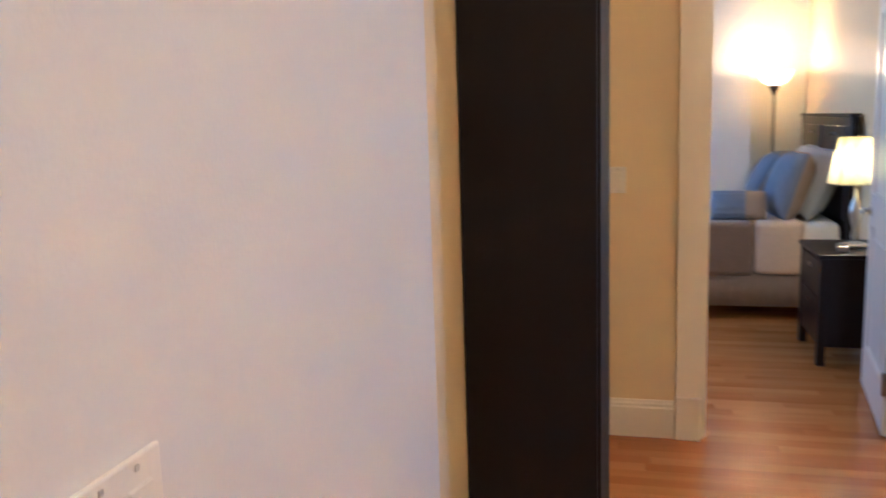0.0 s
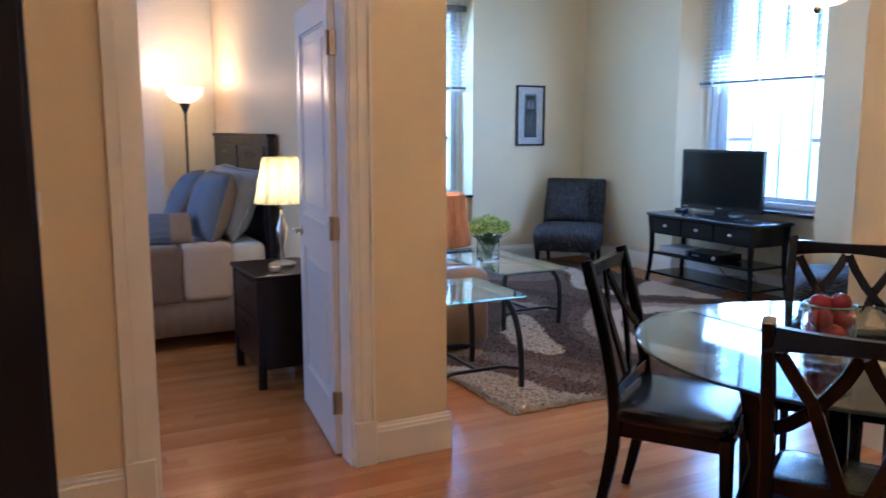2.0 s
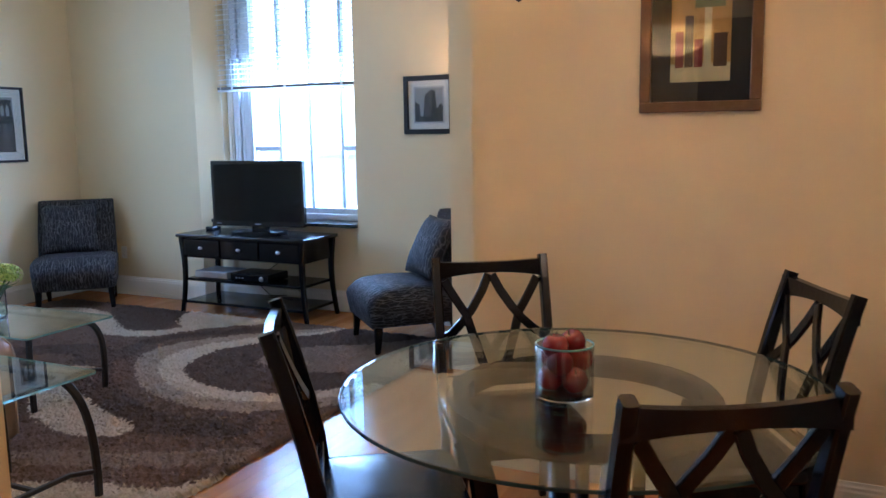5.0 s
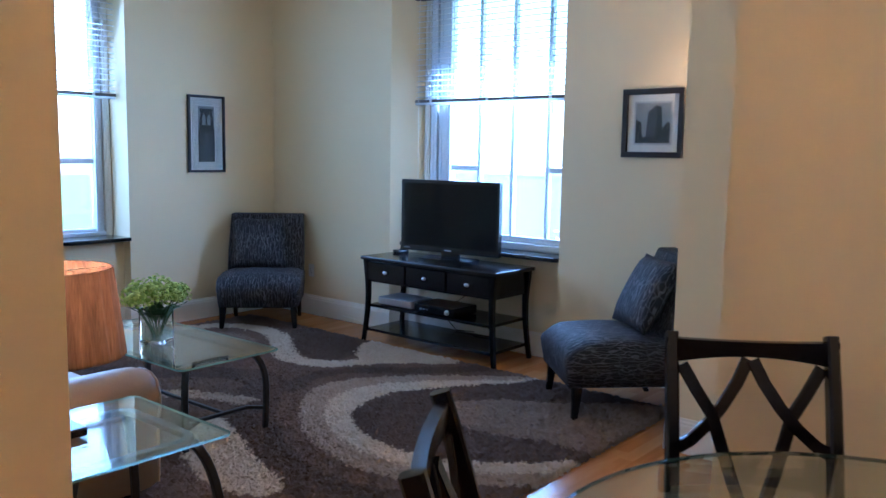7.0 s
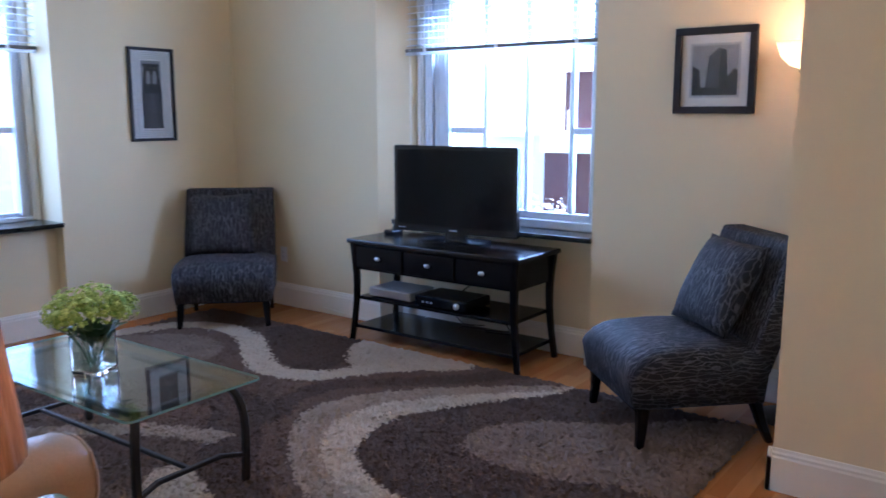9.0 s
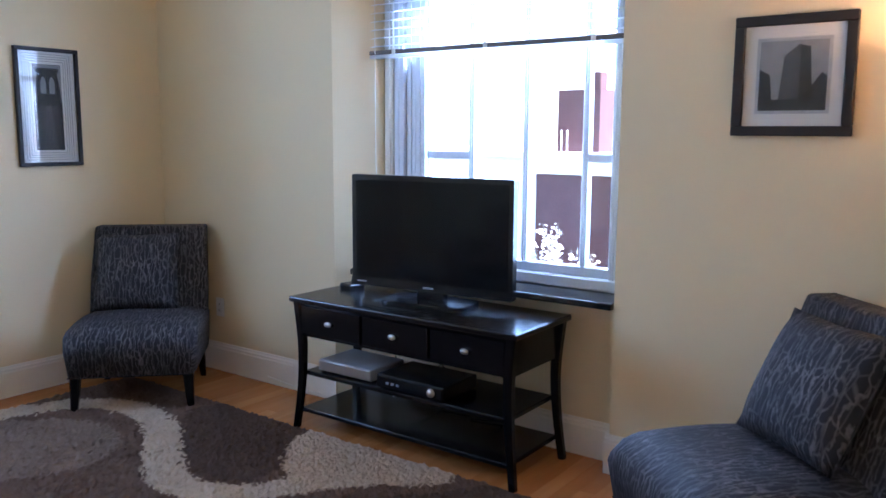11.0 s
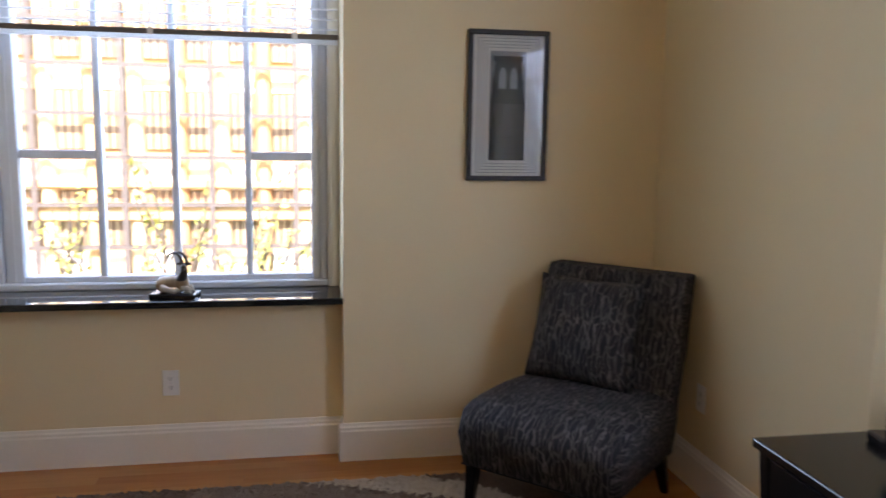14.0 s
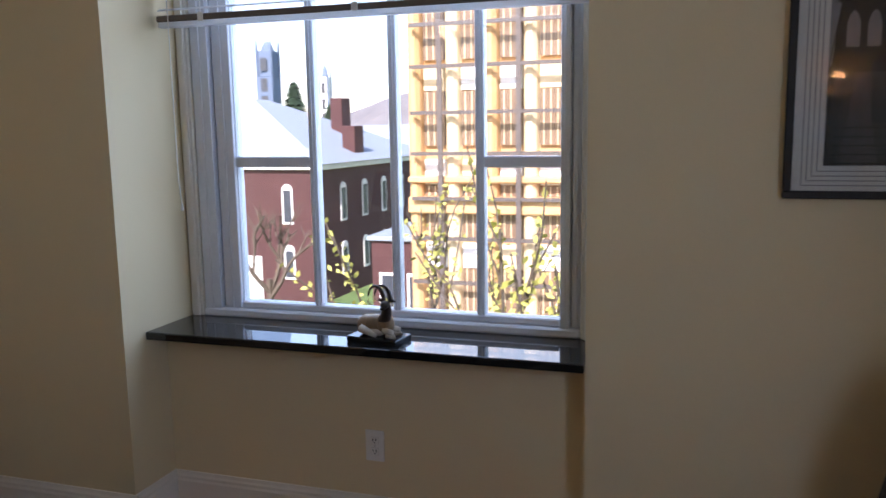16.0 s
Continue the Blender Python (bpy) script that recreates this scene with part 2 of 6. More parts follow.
def lathe(bm, profile, seg=24, centre=(0, 0, 0)):
    rings = []
    for r, z in profile:
        if r < 1e-5:
            rings.append([bm.verts.new((centre[0], centre[1], centre[2] + z))])
        else:
            rings.append([bm.verts.new((centre[0] + r * math.cos(2 * math.pi * i / seg), centre[1] + r * math.sin(2 * math.pi * i / seg),
                                        centre[2] + z)) for i in range(seg)])
    for a, b in zip(rings, rings[1:]):
        for i in range(seg):
            j = (i + 1) % seg
            if len(a) > 1 and len(b) > 1:
                bm.faces.new((a[i], a[j], b[j], b[i]))
            elif len(a) > 1:
                bm.faces.new((a[i], a[j], b[0]))
            elif len(b) > 1:
                bm.faces.new((a[0], b[j], b[i]))
    return bm


def sweep(bm, points, profile, up=(0, 0, 1), scales=None, closed=False):
    """Carries a flat profile of (side, up) pairs along points."""
    pts = [Vector(p) for p in points]
    rings = []
    for i, p in enumerate(pts):
        if closed:
            d = pts[(i + 1) % len(pts)] - pts[i - 1]
        else:
            d = pts[min(i + 1, len(pts) - 1)] - pts[max(i - 1, 0)]
        d.normalize()
        u = Vector(up)
        if abs(d.dot(u)) > 0.98:
            u = Vector((0, 1, 0))
        s = d.cross(u).normalized()
        v = s.cross(d).normalized()
        k = scales[i] if scales else 1.0
        rings.append([bm.verts.new(p + s * a * k + v * b * k) for a, b in profile])
    n = len(profile)
    pairs = list(zip(rings, rings[1:])) + ([(rings[-1], rings[0])] if closed else [])
    for a, b in pairs:
        for i in range(n):
            j = (i + 1) % n
            bm.faces.new((a[i], a[j], b[j], b[i]))
    if not closed:
        bm.faces.new(rings[0][::-1])
        bm.faces.new(rings[-1])
    return bm


def disc(r, seg=10):
    return [(r * math.cos(2 * math.pi * i / seg), r * math.sin(2 * math.pi * i / seg)) for i in range(seg)]


def rect(w, h):
    b = min(w, h) * 0.18
    w, h = w / 2, h / 2
    return [(-w + b, -h), (w - b, -h), (w, -h + b), (w, h - b), (w - b, h), (-w + b, h), (-w, h - b), (-w, -h + b)]


def bezier(a, b, c, d, n=8):
    out = []
    for i in range(n + 1):
        t = i / n
        out.append(Vector(a) * (1 - t) ** 3 + Vector(b) * 3 * t * (1 - t) ** 2 + Vector(c) * 3 * t * t * (1 - t) + Vector(d) * t ** 3)
    return out


def prism(bm, outline, z0, z1, axis="z"):
    """Fills a flat outline and gives it thickness; axis is the way of the thickness."""
    def at(a, b, h):
        return {"z": (a, b, h), "y": (a, h, b), "x": (h, a, b)}[axis]
    low, high = [bm.verts.new(at(a, b, z0)) for a, b in outline], [bm.verts.new(at(a, b, z1)) for a, b in outline]
    bm.faces.new(low[::-1])
    bm.faces.new(high)
    for i in range(len(outline)):
        j = (i + 1) % len(outline)
        bm.faces.new((low[i], low[j], high[j], high[i]))
    return bm


def round_rect(w, h, r, seg=5):
    out = []
    for cx, cy, a0 in ((w / 2 - r, h / 2 - r, 0), (-w / 2 + r, h / 2 - r, 90), (-w / 2 + r, -h / 2 + r, 180), (w / 2 - r, -h / 2 + r, 270)):
        for i in range(seg + 1):
            a = radians(a0 + 90 * i / seg)
            out.append((cx + r * math.cos(a), cy + r * math.sin(a)))
    return out


def cushion(bm, w, d, h, n=8, puff=0.5, m=None, edge=0.25):
    """A soft pillow shape, thickest in its middle, lying flat about the origin."""
    grid = {}
    for side in (1, -1):
        for i in range(n + 1):
            for j in range(n + 1):
                u, v = 2 * i / n - 1, 2 * j / n - 1
                rim = i in (0, n) or j in (0, n)
                if side == -1 and rim:
                    grid[side, i, j] = grid[1, i, j]
                    continue
                f = ((1 - abs(u) ** 2.6) * (1 - abs(v) ** 2.6)) ** puff
                pinch = 1 - 0.06 * (1 - abs(u * v)) * (abs(u) ** 6 + abs(v) ** 6)
                p = Vector((u * w / 2 * pinch, v * d / 2 * pinch, side * (0 if rim else h / 2 * (edge * 0 + f))))
                grid[side, i, j] = bm.verts.new(m @ p if m is not None else p)
        for i in range(n):
            for j in range(n):
                q = [grid[side, i, j], grid[side, i + 1, j], grid[side, i + 1, j + 1], grid[side, i, j + 1]]
                bm.faces.new(q if side == 1 else q[::-1])
    return bm

# ---- the setting ----
H = 3.05
WY, WT = 3.745, 0.12            # south face of the wall with the bedroom door


def wall(name, *boxes, material=PAINT, label="cream painted plaster wall"):
    bm = bmesh.new()
    for b in boxes:
        box(bm, *b)
    return structure(name, bm, material, label)


wall("wall_bedroom_south", (-2.12, 0.69, WY, WY + WT, 0, H), (1.525, 1.97, WY, WY + WT, 0, H), (0.69, 1.525, WY, WY + WT, 2.06, H))
wall("wall_partition", (1.86, 1.97, WY + WT, 8.05, 0, H))
wall("wall_north", (1.86, 2.98, 8.05, 8.60, 0, H), (4.585, 6.45, 8.19, 8.60, 0, H), (2.98, 4.585, 8.29, 8.60, 0, 0.727), (2.98, 4.585, 8.19, 8.60, 2.80, H))
wall("wall_east", (6.04, 6.45, 3.625, 5.06, 0, H), (6.04, 6.45, 6.69, 8.19, 0, H), (6.16, 6.45, 5.06, 6.69, 0, 0.727), (6.04, 6.45, 5.06, 6.69, 2.80, H))
bm = bmesh.new()
prism(bm, [(6.04, 6.69), (6.235, 6.50), (6.45, 6.50), (6.45, 6.69)], 0, 2.80)
structure("wall_east_reveal", bm, PAINT, "cream painted splayed window reveal")
wall("wall_living_south", (5.13, 6.04, 3.625, WY, 0, H))
wall("wall_living_return", (5.01, 5.13, 3.03, WY, 0, H))
wall("wall_dining_return", (3.72, 5.13, 2.91, 3.03, 0, H))
wall("wall_dining_east", (3.72, 3.84, -1.62, 2.91, 0, H))
wall("wall_south", (-0.12, 3.72, -1.62, -1.5, 0, H))
wall("wall_hall_west", (-0.12, 0.03, -1.5, 1.61, 0, H), material=HALLPAINT, label="pale painted plaster wall of the hall")
wall("wall_hall_recess", (-0.12, 0.0, 1.61, WY, 0, H))
wall("wall_bedroom_west", (-2.24, -2.12, WY, 8.19, 0, H), material=BEDPAINT, label="pale painted bedroom wall")
wall("wall_bedroom_north", (-2.12, 1.86, 8.04, 8.19, 0, H), (-2.12, 1.36, 7.70, 8.04, 0, H), material=BEDPAINT, label="pale painted bedroom wall")
structure("ceiling", cube(-2.24, 6.45, -1.62, 8.62, H, H + 0.15), CEILING, "white painted ceiling")
structure("floor", cube(-2.24, 6.45, -1.62, 8.62, -0.2, -0.006), OAKGAP, "oak strip floor with dark joints")


def baseboard(x0, y0, x1, y1, nx, ny):
    """A tall skirting with a stepped cap on the wall line, proud along (nx, ny)."""
    bm = bmesh.new()
    prof = [(0, 0), (0.018, 0), (0.018, 0.138), (0.014, 0.146), (0.014, 0.156), (0.009, 0.163), (0.006, 0.175), (0, 0.175)]
    ends = []
    for x, y in ((x0, y0), (x1, y1)):
        ends.append([bm.verts.new((x + nx * d, y + ny * d, z)) for d, z in prof])
    for i in range(len(prof)):
        j = (i + 1) % len(prof)
        bm.faces.new((ends[0][i], ends[0][j], ends[1][j], ends[1][i]))
    bm.faces.new(ends[0])
    bm.faces.new(ends[1][::-1])
    return structure("baseboard", bm, TRIM, "tall white painted baseboard with moulded cap")


for run in ((0.0, WY, 0.584, WY, 0, -1), (1.614, WY, 1.988, WY, 0, -1), (1.97, WY, 1.97, 8.05, 1, 0), (1.97, 8.05, 2.998, 8.05, 0, -1),
            (2.98, 8.05, 2.98, 8.29, 1, 0), (2.98, 8.29, 4.585, 8.29, 0, -1), (4.585, 8.19, 4.585, 8.29, -1, 0), (4.567, 8.19, 6.04, 8.19, 0, -1),
            (6.04, 6.672, 6.04, 8.19, -1, 0), (6.04, 6.69, 6.155, 6.578, -0.7, -0.7), (6.16, 5.06, 6.16, 6.57, -1, 0), (6.04, 5.06, 6.16, 5.06, 0, 1),
            (6.04, WY, 6.04, 5.078, -1, 0), (4.992, WY, 6.04, WY, 0, 1), (5.01, 3.03, 5.01, WY + 0.018, -1, 0), (3.702, 3.03, 5.01, 3.03, 0, 1),
            (3.72, -1.5, 3.72, 3.048, -1, 0), (1.86, WY + WT, 1.86, 8.04, -1, 0), (1.36, 8.04, 1.86, 8.04, 0, -1), (-2.1, 7.70, 1.36, 7.70, 0, -1),
            (0.03, -1.5, 0.03, 1.61, 1, 0)):
    baseboard(*run)

# casing and jambs of the bedroom doorway
for x0, x1 in ((0.588, 0.692), (1.518, 1.61)):
    bm = cube(x0, x1, WY - 0.02, WY, 0.20, 2.06)
    box(bm, x0 + (0.0 if x0 < 1 else 0.078), x0 + (0.026 if x0 < 1 else 0.09), WY - 0.032, WY - 0.02, 0.20, 2.06)
    box(bm, x0 + (0.045 if x0 < 1 else 0.030), x0 + (0.075 if x0 < 1 else 0.059), WY - 0.026, WY - 0.02, 0.20, 2.06)
    box(bm, x0 - 0.004, x1 + 0.004, WY - 0.034, WY, 0, 0.20, 0.003)
    structure("trim", bm, TRIM, "white moulded door casing with plinth block")
structure("trim", cube(0.588, 1.61, WY - 0.022, WY, 2.06, 2.17, 0.004), TRIM, "white moulded head casing over the bedroom door")
bm = cube(0.69, 0.71, WY, WY + WT, 0, 2.06)
box(bm, 1.505, 1.525, WY, WY + WT, 0, 2.06)
box(bm, 0.71, 1.505, WY, WY + WT, 2.04, 2.06)
box(bm, 0.71, 0.722, WY + 0.03, WY + 0.07, 0, 2.04)
structure("door_frame", bm, TRIM, "white painted door frame")

# ---- windows, blinds and sills ----
def window(name, m, width, bars, start, stile, low):
    """A wide fixed and sliding window. Local x runs along the wall, y outwards, z up; the origin is on the sill at the near end.
    start: where the casing begins; stile: width of the first outer stile; low: height of the bottom rails."""
    w = thing(name, "large grey aluminium window with vertical mullions over a black sill", "window", m)
    tagged(w, kind="structure")
    z0, z1 = 0.0, 2.03
    left, right = start + 0.055 + stile, width - 0.13
    for a, b in ((start, start + 0.055), (width - 0.055, width)):
        bm = cube(a, b, 0.0, 0.10, z0, z1, 0.004)
        box(bm, a + 0.012, b - 0.012, -0.012, 0.0, z0, z1, 0.003)
        part("casing", bm, VINYL, w, "cream painted side casing")
    part("head_casing", cube(start + 0.055, width - 0.055, 0.0, 0.10, z1 - 0.06, z1, 0.004), VINYL, w)
    part("sill_rail", cube(start + 0.055, width - 0.055, 0.002, 0.10, z0, z0 + low * 0.55, 0.006), ALU, w, "grey bottom track of the window")
    for a, b in ((start + 0.055, left), (right, width - 0.055)):
        # stepped sections: track, sash stile and stop
        bm = cube(a, b, 0.045, 0.095, z0 + low * 0.55, z1 - 0.06, 0.004)
        n = max(2, int((b - a) / 0.055))
        for k in range(n):
            x0, x1 = a + (b - a) * k / n + 0.003, a + (b - a) * (k + 1) / n - 0.003
            depth = (0.010, 0.030, 0.018, 0.036)[k % 4]
            box(bm, x0, x1, depth, 0.045, z0 + low * 0.55, z1 - 0.06, 0.003)
            box(bm, (x0 + x1) / 2 - 0.004, (x0 + x1) / 2 + 0.004, depth - 0.006, depth, z0 + low * 0.55, z1 - 0.06, 0.001)
        part("frame_stile", bm, ALU, w, "ribbed grey outer frame stile")
    part("frame_rail", cube(left, right, 0.03, 0.09, z0 + low * 0.55, z0 + low, 0.005), ALU, w)
    part("frame_rail", cube(left, right, 0.03, 0.09, z1 - 0.11, z1 - 0.06, 0.005), ALU, w)
    for b in bars:
        bm = cube(b - 0.015, b + 0.015, 0.035, 0.085, z0 + low, z1 - 0.11, 0.004)
        box(bm, b - 0.005, b + 0.005, 0.028, 0.035, z0 + low, z1 - 0.11, 0.001)
        part("mullion", bm, ALU, w)
    edges = [left] + list(bars) + [right]
    for i in (0, len(edges) - 2):
        a, b = edges[i] + 0.015 * (i > 0), edges[i + 1] - 0.015 * (i == 0)
        part("meeting_rail", cube(a, b, 0.04, 0.085, z0 + 0.585, z0 + 0.625, 0.004), ALU, w)
    for a, b in zip(edges, edges[1:]):
        p = part("pane", cube(a, b, 0.060, 0.064, z0 + low, z1 - 0.11), PANE, w)
        p.visible_shadow = False
    return w


def blind(name, m, width, label):
    """Slatted blind lowered to the middle of the window, slats open. Local frame as for a window."""
    b = thing(name, label, "blind", m)
    part("headrail", cube(0, width, -0.02, 0.035, 1.925, 1.985, 0.003), RAIL, b, "dark valance of the blind")
    bm = cube(0.0, width, -0.014, 0.020, 1.120, 1.142, 0.004)
    part("bottom_rail", bm, RAIL, b, "dark bronze bottom rail")
    part("rail_edge", cube(0.004, width - 0.004, -0.012, 0.022, 1.100, 1.1195, 0.003), SLAT, b, "pale lower edge of the rail")
    for i in range(18):
        z = 1.165 + i * 0.0425
        bm = bmesh.new()
        prism(bm, [(-0.020, -0.004), (0.0, 0.0015), (0.020, -0.004), (0.020, -0.0025), (0.0, 0.003), (-0.020, -0.0025)], 0.004, width - 0.004, "x")
        s = part("slat", bm, SLAT, b)
        s.matrix_local = pose(0, 0.008, z, 9, 0, 0)
    for f in (0.12, 0.5, 0.88):
        bm = cube(width * f - 0.0015, width * f + 0.0015, -0.016, -0.013, 1.14, 1.93)
        box(bm, width * f - 0.0015, width * f + 0.0015, 0.028, 0.031, 1.14, 1.93)
        part("ladder_cord", bm, SLAT, b)
        part("rail_clip", cube(width * f - 0.012, width * f + 0.012, -0.017, -0.0135, 1.116, 1.146, 0.002), WHITEPLASTIC, b)
    bm = sweep(bmesh.new(), [(0.055, -0.018, 1.93), (0.056, -0.02, 1.2), (0.06, -0.022, 0.55), (0.068, -0.022, 0.46)], disc(0.0022, 6))
    lathe(bm, [(0.0, 0.0), (0.006, 0.004), (0.004, 0.025), (0, 0.03)], 8, (0.068, -0.022, 0.432))
    part("pull_cord", bm, WHITEPLASTIC, b)
    return b


def sill(bm_args, label="polished black granite window sill"):
    return structure("window_sill", cube(*bm_args, 0.004, 2), GRANITE, label)


SILL = 0.757
NORTH, EAST = pose(2.98, 8.455, SILL), pose(6.235, 6.69, SILL, 0, 0, -90)
window("window_1", NORTH, 1.605, (0.545, 0.868, 1.19), 0.0, 0.160, 0.058)
window("window_2", EAST, 1.63, (0.73, 1.045, 1.36), 0.195, 0.205, 0.10)
blind("window_blind", pose(3.0, 8.335, SILL), 1.575, "white slatted blind half lowered over the window facing the tower")
blind("window_blind", pose(6.195, 6.565, SILL, 0, 0, -90), 1.48, "white slatted blind half lowered behind the television")
sill((2.981, 4.584, 8.165, 8.59, 0.727, SILL))
sill((6.015, 6.44, 5.061, 6.555, 0.727, SILL))

# ---- shag rug with a swirling pattern ----
RX0, RX1, RY0, RY1 = 2.46, 5.60, 3.955, 7.95


def smooth_line(points, n=8):
    out = []
    p = [points[0]] + list(points) + [points[-1]]
    for i in range(1, len(p) - 2):
        for k in range(n):
            t = k / n
            out.append(tuple(0.5 * (2 * p[i][c] + (p[i + 1][c] - p[i - 1][c]) * t + (2 * p[i - 1][c] - 5 * p[i][c] + 4 * p[i + 1][c] - p[i + 2][c]) * t * t
                                    + (3 * p[i][c] - p[i - 1][c] - 3 * p[i + 1][c] + p[i + 2][c]) * t ** 3) for c in (0, 1)))
    return np.array(out + [points[-1]])


def near(line, gx, gy):
    best = np.full(gx.shape, 9.0)
    for (ax, ay), (bx, by) in zip(line, line[1:]):
        dx, dy = bx - ax, by - ay
        t = np.clip(((gx - ax) * dx + (gy - ay) * dy) / (dx * dx + dy * dy + 1e-9), 0, 1)
        best = np.minimum(best, np.hypot(gx - ax - t * dx, gy - ay - t * dy))
    return best


def inside(line, gx, gy):
    hit = np.zeros(gx.shape, bool)
    for (ax, ay), (bx, by) in zip(line, np.roll(line, -1, 0)):
        cross = ((ay > gy) != (by > gy)) & (gx < (bx - ax) * (gy - ay) / (by - ay + 1e-12) + ax)
        hit ^= cross
    return hit


def shag_rug():
    step = 0.0125
    nx, ny = int((RX1 - RX0) / step), int((RY1 - RY0) / step)
    gx, gy = np.meshgrid(np.linspace(RX0, RX1, nx), np.linspace(RY0, RY1, ny), indexing="ij")
    rng = np.random.default_rng(4)
    wx, wy = gx + rng.normal(0, 0.010, gx.shape), gy + rng.normal(0, 0.010, gx.shape)
    DARK, BROWN, TAUPE, BEIGE, CREAM = (0.092, 0.061, 0.045), (0.132, 0.085, 0.060), (0.195, 0.138, 0.100), (0.30, 0.222, 0.158), (0.46, 0.362, 0.262)
    col = np.empty(gx.shape + (3,))
    col[:] = BROWN

    def paint(mask, c):
        col[mask] = c

    # broad darker swathes of the ground
    paint(near(smooth_line([(2.9, 7.9), (3.8, 7.0), (4.35, 6.3), (4.1, 5.9), (3.75, 5.5), (3.45, 4.8), (3.55, 4.3)]), wx, wy) < 0.13, DARK)
    paint(near(smooth_line([(5.6, 5.25), (5.28, 5.50), (5.0, 5.80), (4.80, 5.97), (4.55, 5.99), (4.3, 5.88)]), wx, wy) < 0.075, DARK)
    paint(inside(smooth_line([(4.4, 7.95), (4.9, 7.6), (5.0, 7.15), (4.7, 6.9), (4.3, 7.1), (3.9, 7.6), (4.0, 7.95)]), wx, wy), TAUPE)
    # the great loop: beige outside, cream inside, round a dark field
    outer = smooth_line([(5.54, 4.97), (5.35, 5.23), (5.03, 5.57), (4.75, 5.77), (4.50, 5.80), (4.27, 5.69), (4.06, 5.48), (3.88, 5.24), (3.77, 4.95), (3.72, 4.68), (3.79, 4.37), (3.98, 4.10), (4.15, 3.93)])
    inner = smooth_line([(5.42, 4.92), (5.10, 5.16), (4.88, 5.29), (4.65, 5.38), (4.44, 5.36), (4.26, 5.27), (4.13, 5.12), (4.06, 4.95), (4.03, 4.70), (4.07, 4.47), (4.20, 4.25), (4.40, 4.05), (4.55, 3.93)])
    middle = outer * 0.52 + inner * 0.48
    corner = [(5.65, 3.9), (5.65, 4.9)]
    paint(inside(np.vstack([outer, corner]), wx, wy), BEIGE)
    paint(inside(np.vstack([middle, corner]), wx, wy), CREAM)
    paint(inside(np.vstack([inner, corner]), wx, wy), DARK)
    # the paler tongue within, open to the rug's corner
    tongue = smooth_line([(5.62, 3.93), (5.45, 4.25), (5.18, 4.55), (5.05, 4.80), (4.86, 4.95), (4.66, 4.98), (4.53, 4.88), (4.50, 4.66), (4.53, 4.45), (4.60, 4.22), (4.62, 3.93)])
    paint(inside(tongue, wx, wy), TAUPE)
    # the band under the television and the dark drop beside it
    paint(inside(smooth_line([(5.08, 6.05), (5.34, 6.40), (5.50, 6.42), (5.62, 6.34), (5.62, 5.60), (5.40, 5.66), (5.08, 6.05)]), wx, wy), CREAM)
    band = smooth_line([(4.5, 7.97), (4.95, 7.80), (5.17, 7.62), (5.25, 7.38), (5.19, 7.10), (5.07, 6.90), (4.93, 6.70), (4.82, 6.50), (4.82, 6.30), (4.92, 6.13), (5.10, 6.02), (5.30, 5.86), (5.50, 5.62)])
    paint(near(band, wx, wy) < 0.085, CREAM)
    paint(inside(smooth_line([(5.22, 6.95), (5.40, 7.14), (5.62, 7.00), (5.62, 6.52), (5.38, 6.37), (5.15, 6.20), (4.99, 6.22), (4.91, 6.42), (5.02, 6.68), (5.22, 6.95)]), wx, wy), DARK)
    # the pale leaf by the tables and the pale corner
    paint(inside(smooth_line([(3.50, 5.72), (3.62, 5.82), (3.72, 5.74), (3.66, 5.52), (3.52, 5.22), (3.44, 4.95), (3.36, 4.76), (3.24, 4.76), (3.16, 4.98), (3.28, 5.42), (3.50, 5.72)]), wx, wy), CREAM)
    paint(inside(smooth_line([(2.40, 4.95), (2.66, 4.72), (2.80, 4.40), (2.88, 4.10), (3.10, 3.90), (2.3, 3.8), (2.40, 4.95)]), wx, wy), CREAM)
    paint(near(smooth_line([(2.5, 5.3), (2.85, 4.95), (3.05, 4.45), (3.3, 4.0)]), wx, wy) < 0.09, TAUPE)
    paint(near(smooth_line([(2.5, 6.9), (3.3, 6.75), (3.8, 6.3), (4.0, 5.9)]), wx, wy) < 0.07, BEIGE)
    col *= rng.uniform(0.92, 1.06, gx.shape)[..., None]
    z = 0.016 + rng.uniform(0, 0.015, gx.shape) + 0.004 * np.sin(gx * 23) * np.sin(gy * 19)
    edge = (gx < RX0 + 0.02) | (gx > RX1 - 0.02) | (gy < RY0 + 0.02) | (gy > RY1 - 0.02)
    z[edge] = rng.uniform(0.001, 0.012, edge.sum())
    jx, jy = gx + rng.normal(0, 0.004, gx.shape), gy + rng.normal(0, 0.004, gx.shape)
    verts = np.stack([jx, jy, z], -1).reshape(-1, 3)
    idx = np.arange(nx * ny).reshape(nx, ny)
    quads = np.stack([idx[:-1, :-1], idx[1:, :-1], idx[1:, 1:], idx[:-1, 1:]], -1).reshape(-1, 4)
    me = bpy.data.meshes.new("shag_rug")
    me.from_pydata(verts.tolist(), [], quads.tolist())
    attr = me.color_attributes.new("pile", 'FLOAT_COLOR', 'POINT')
    attr.data.foreach_set("color", np.concatenate([col.reshape(-1, 3), np.ones((nx * ny, 1))], 1).ravel())
    m = mat("shag_pile", (0.2, 0.15, 0.1), 0.95, bump=0.8, bscale=220, spec=0.05)
    n, l = m.node_tree.nodes, m.node_tree.links
    at = n.new("ShaderNodeVertexColor")
    at.layer_name = "pile"
    hsv = [k for k in n if k.bl_idname == "ShaderNodeHueSaturation"][0]
    l.new(at.outputs[0], hsv.inputs["Color"])
    me.materials.append(m)
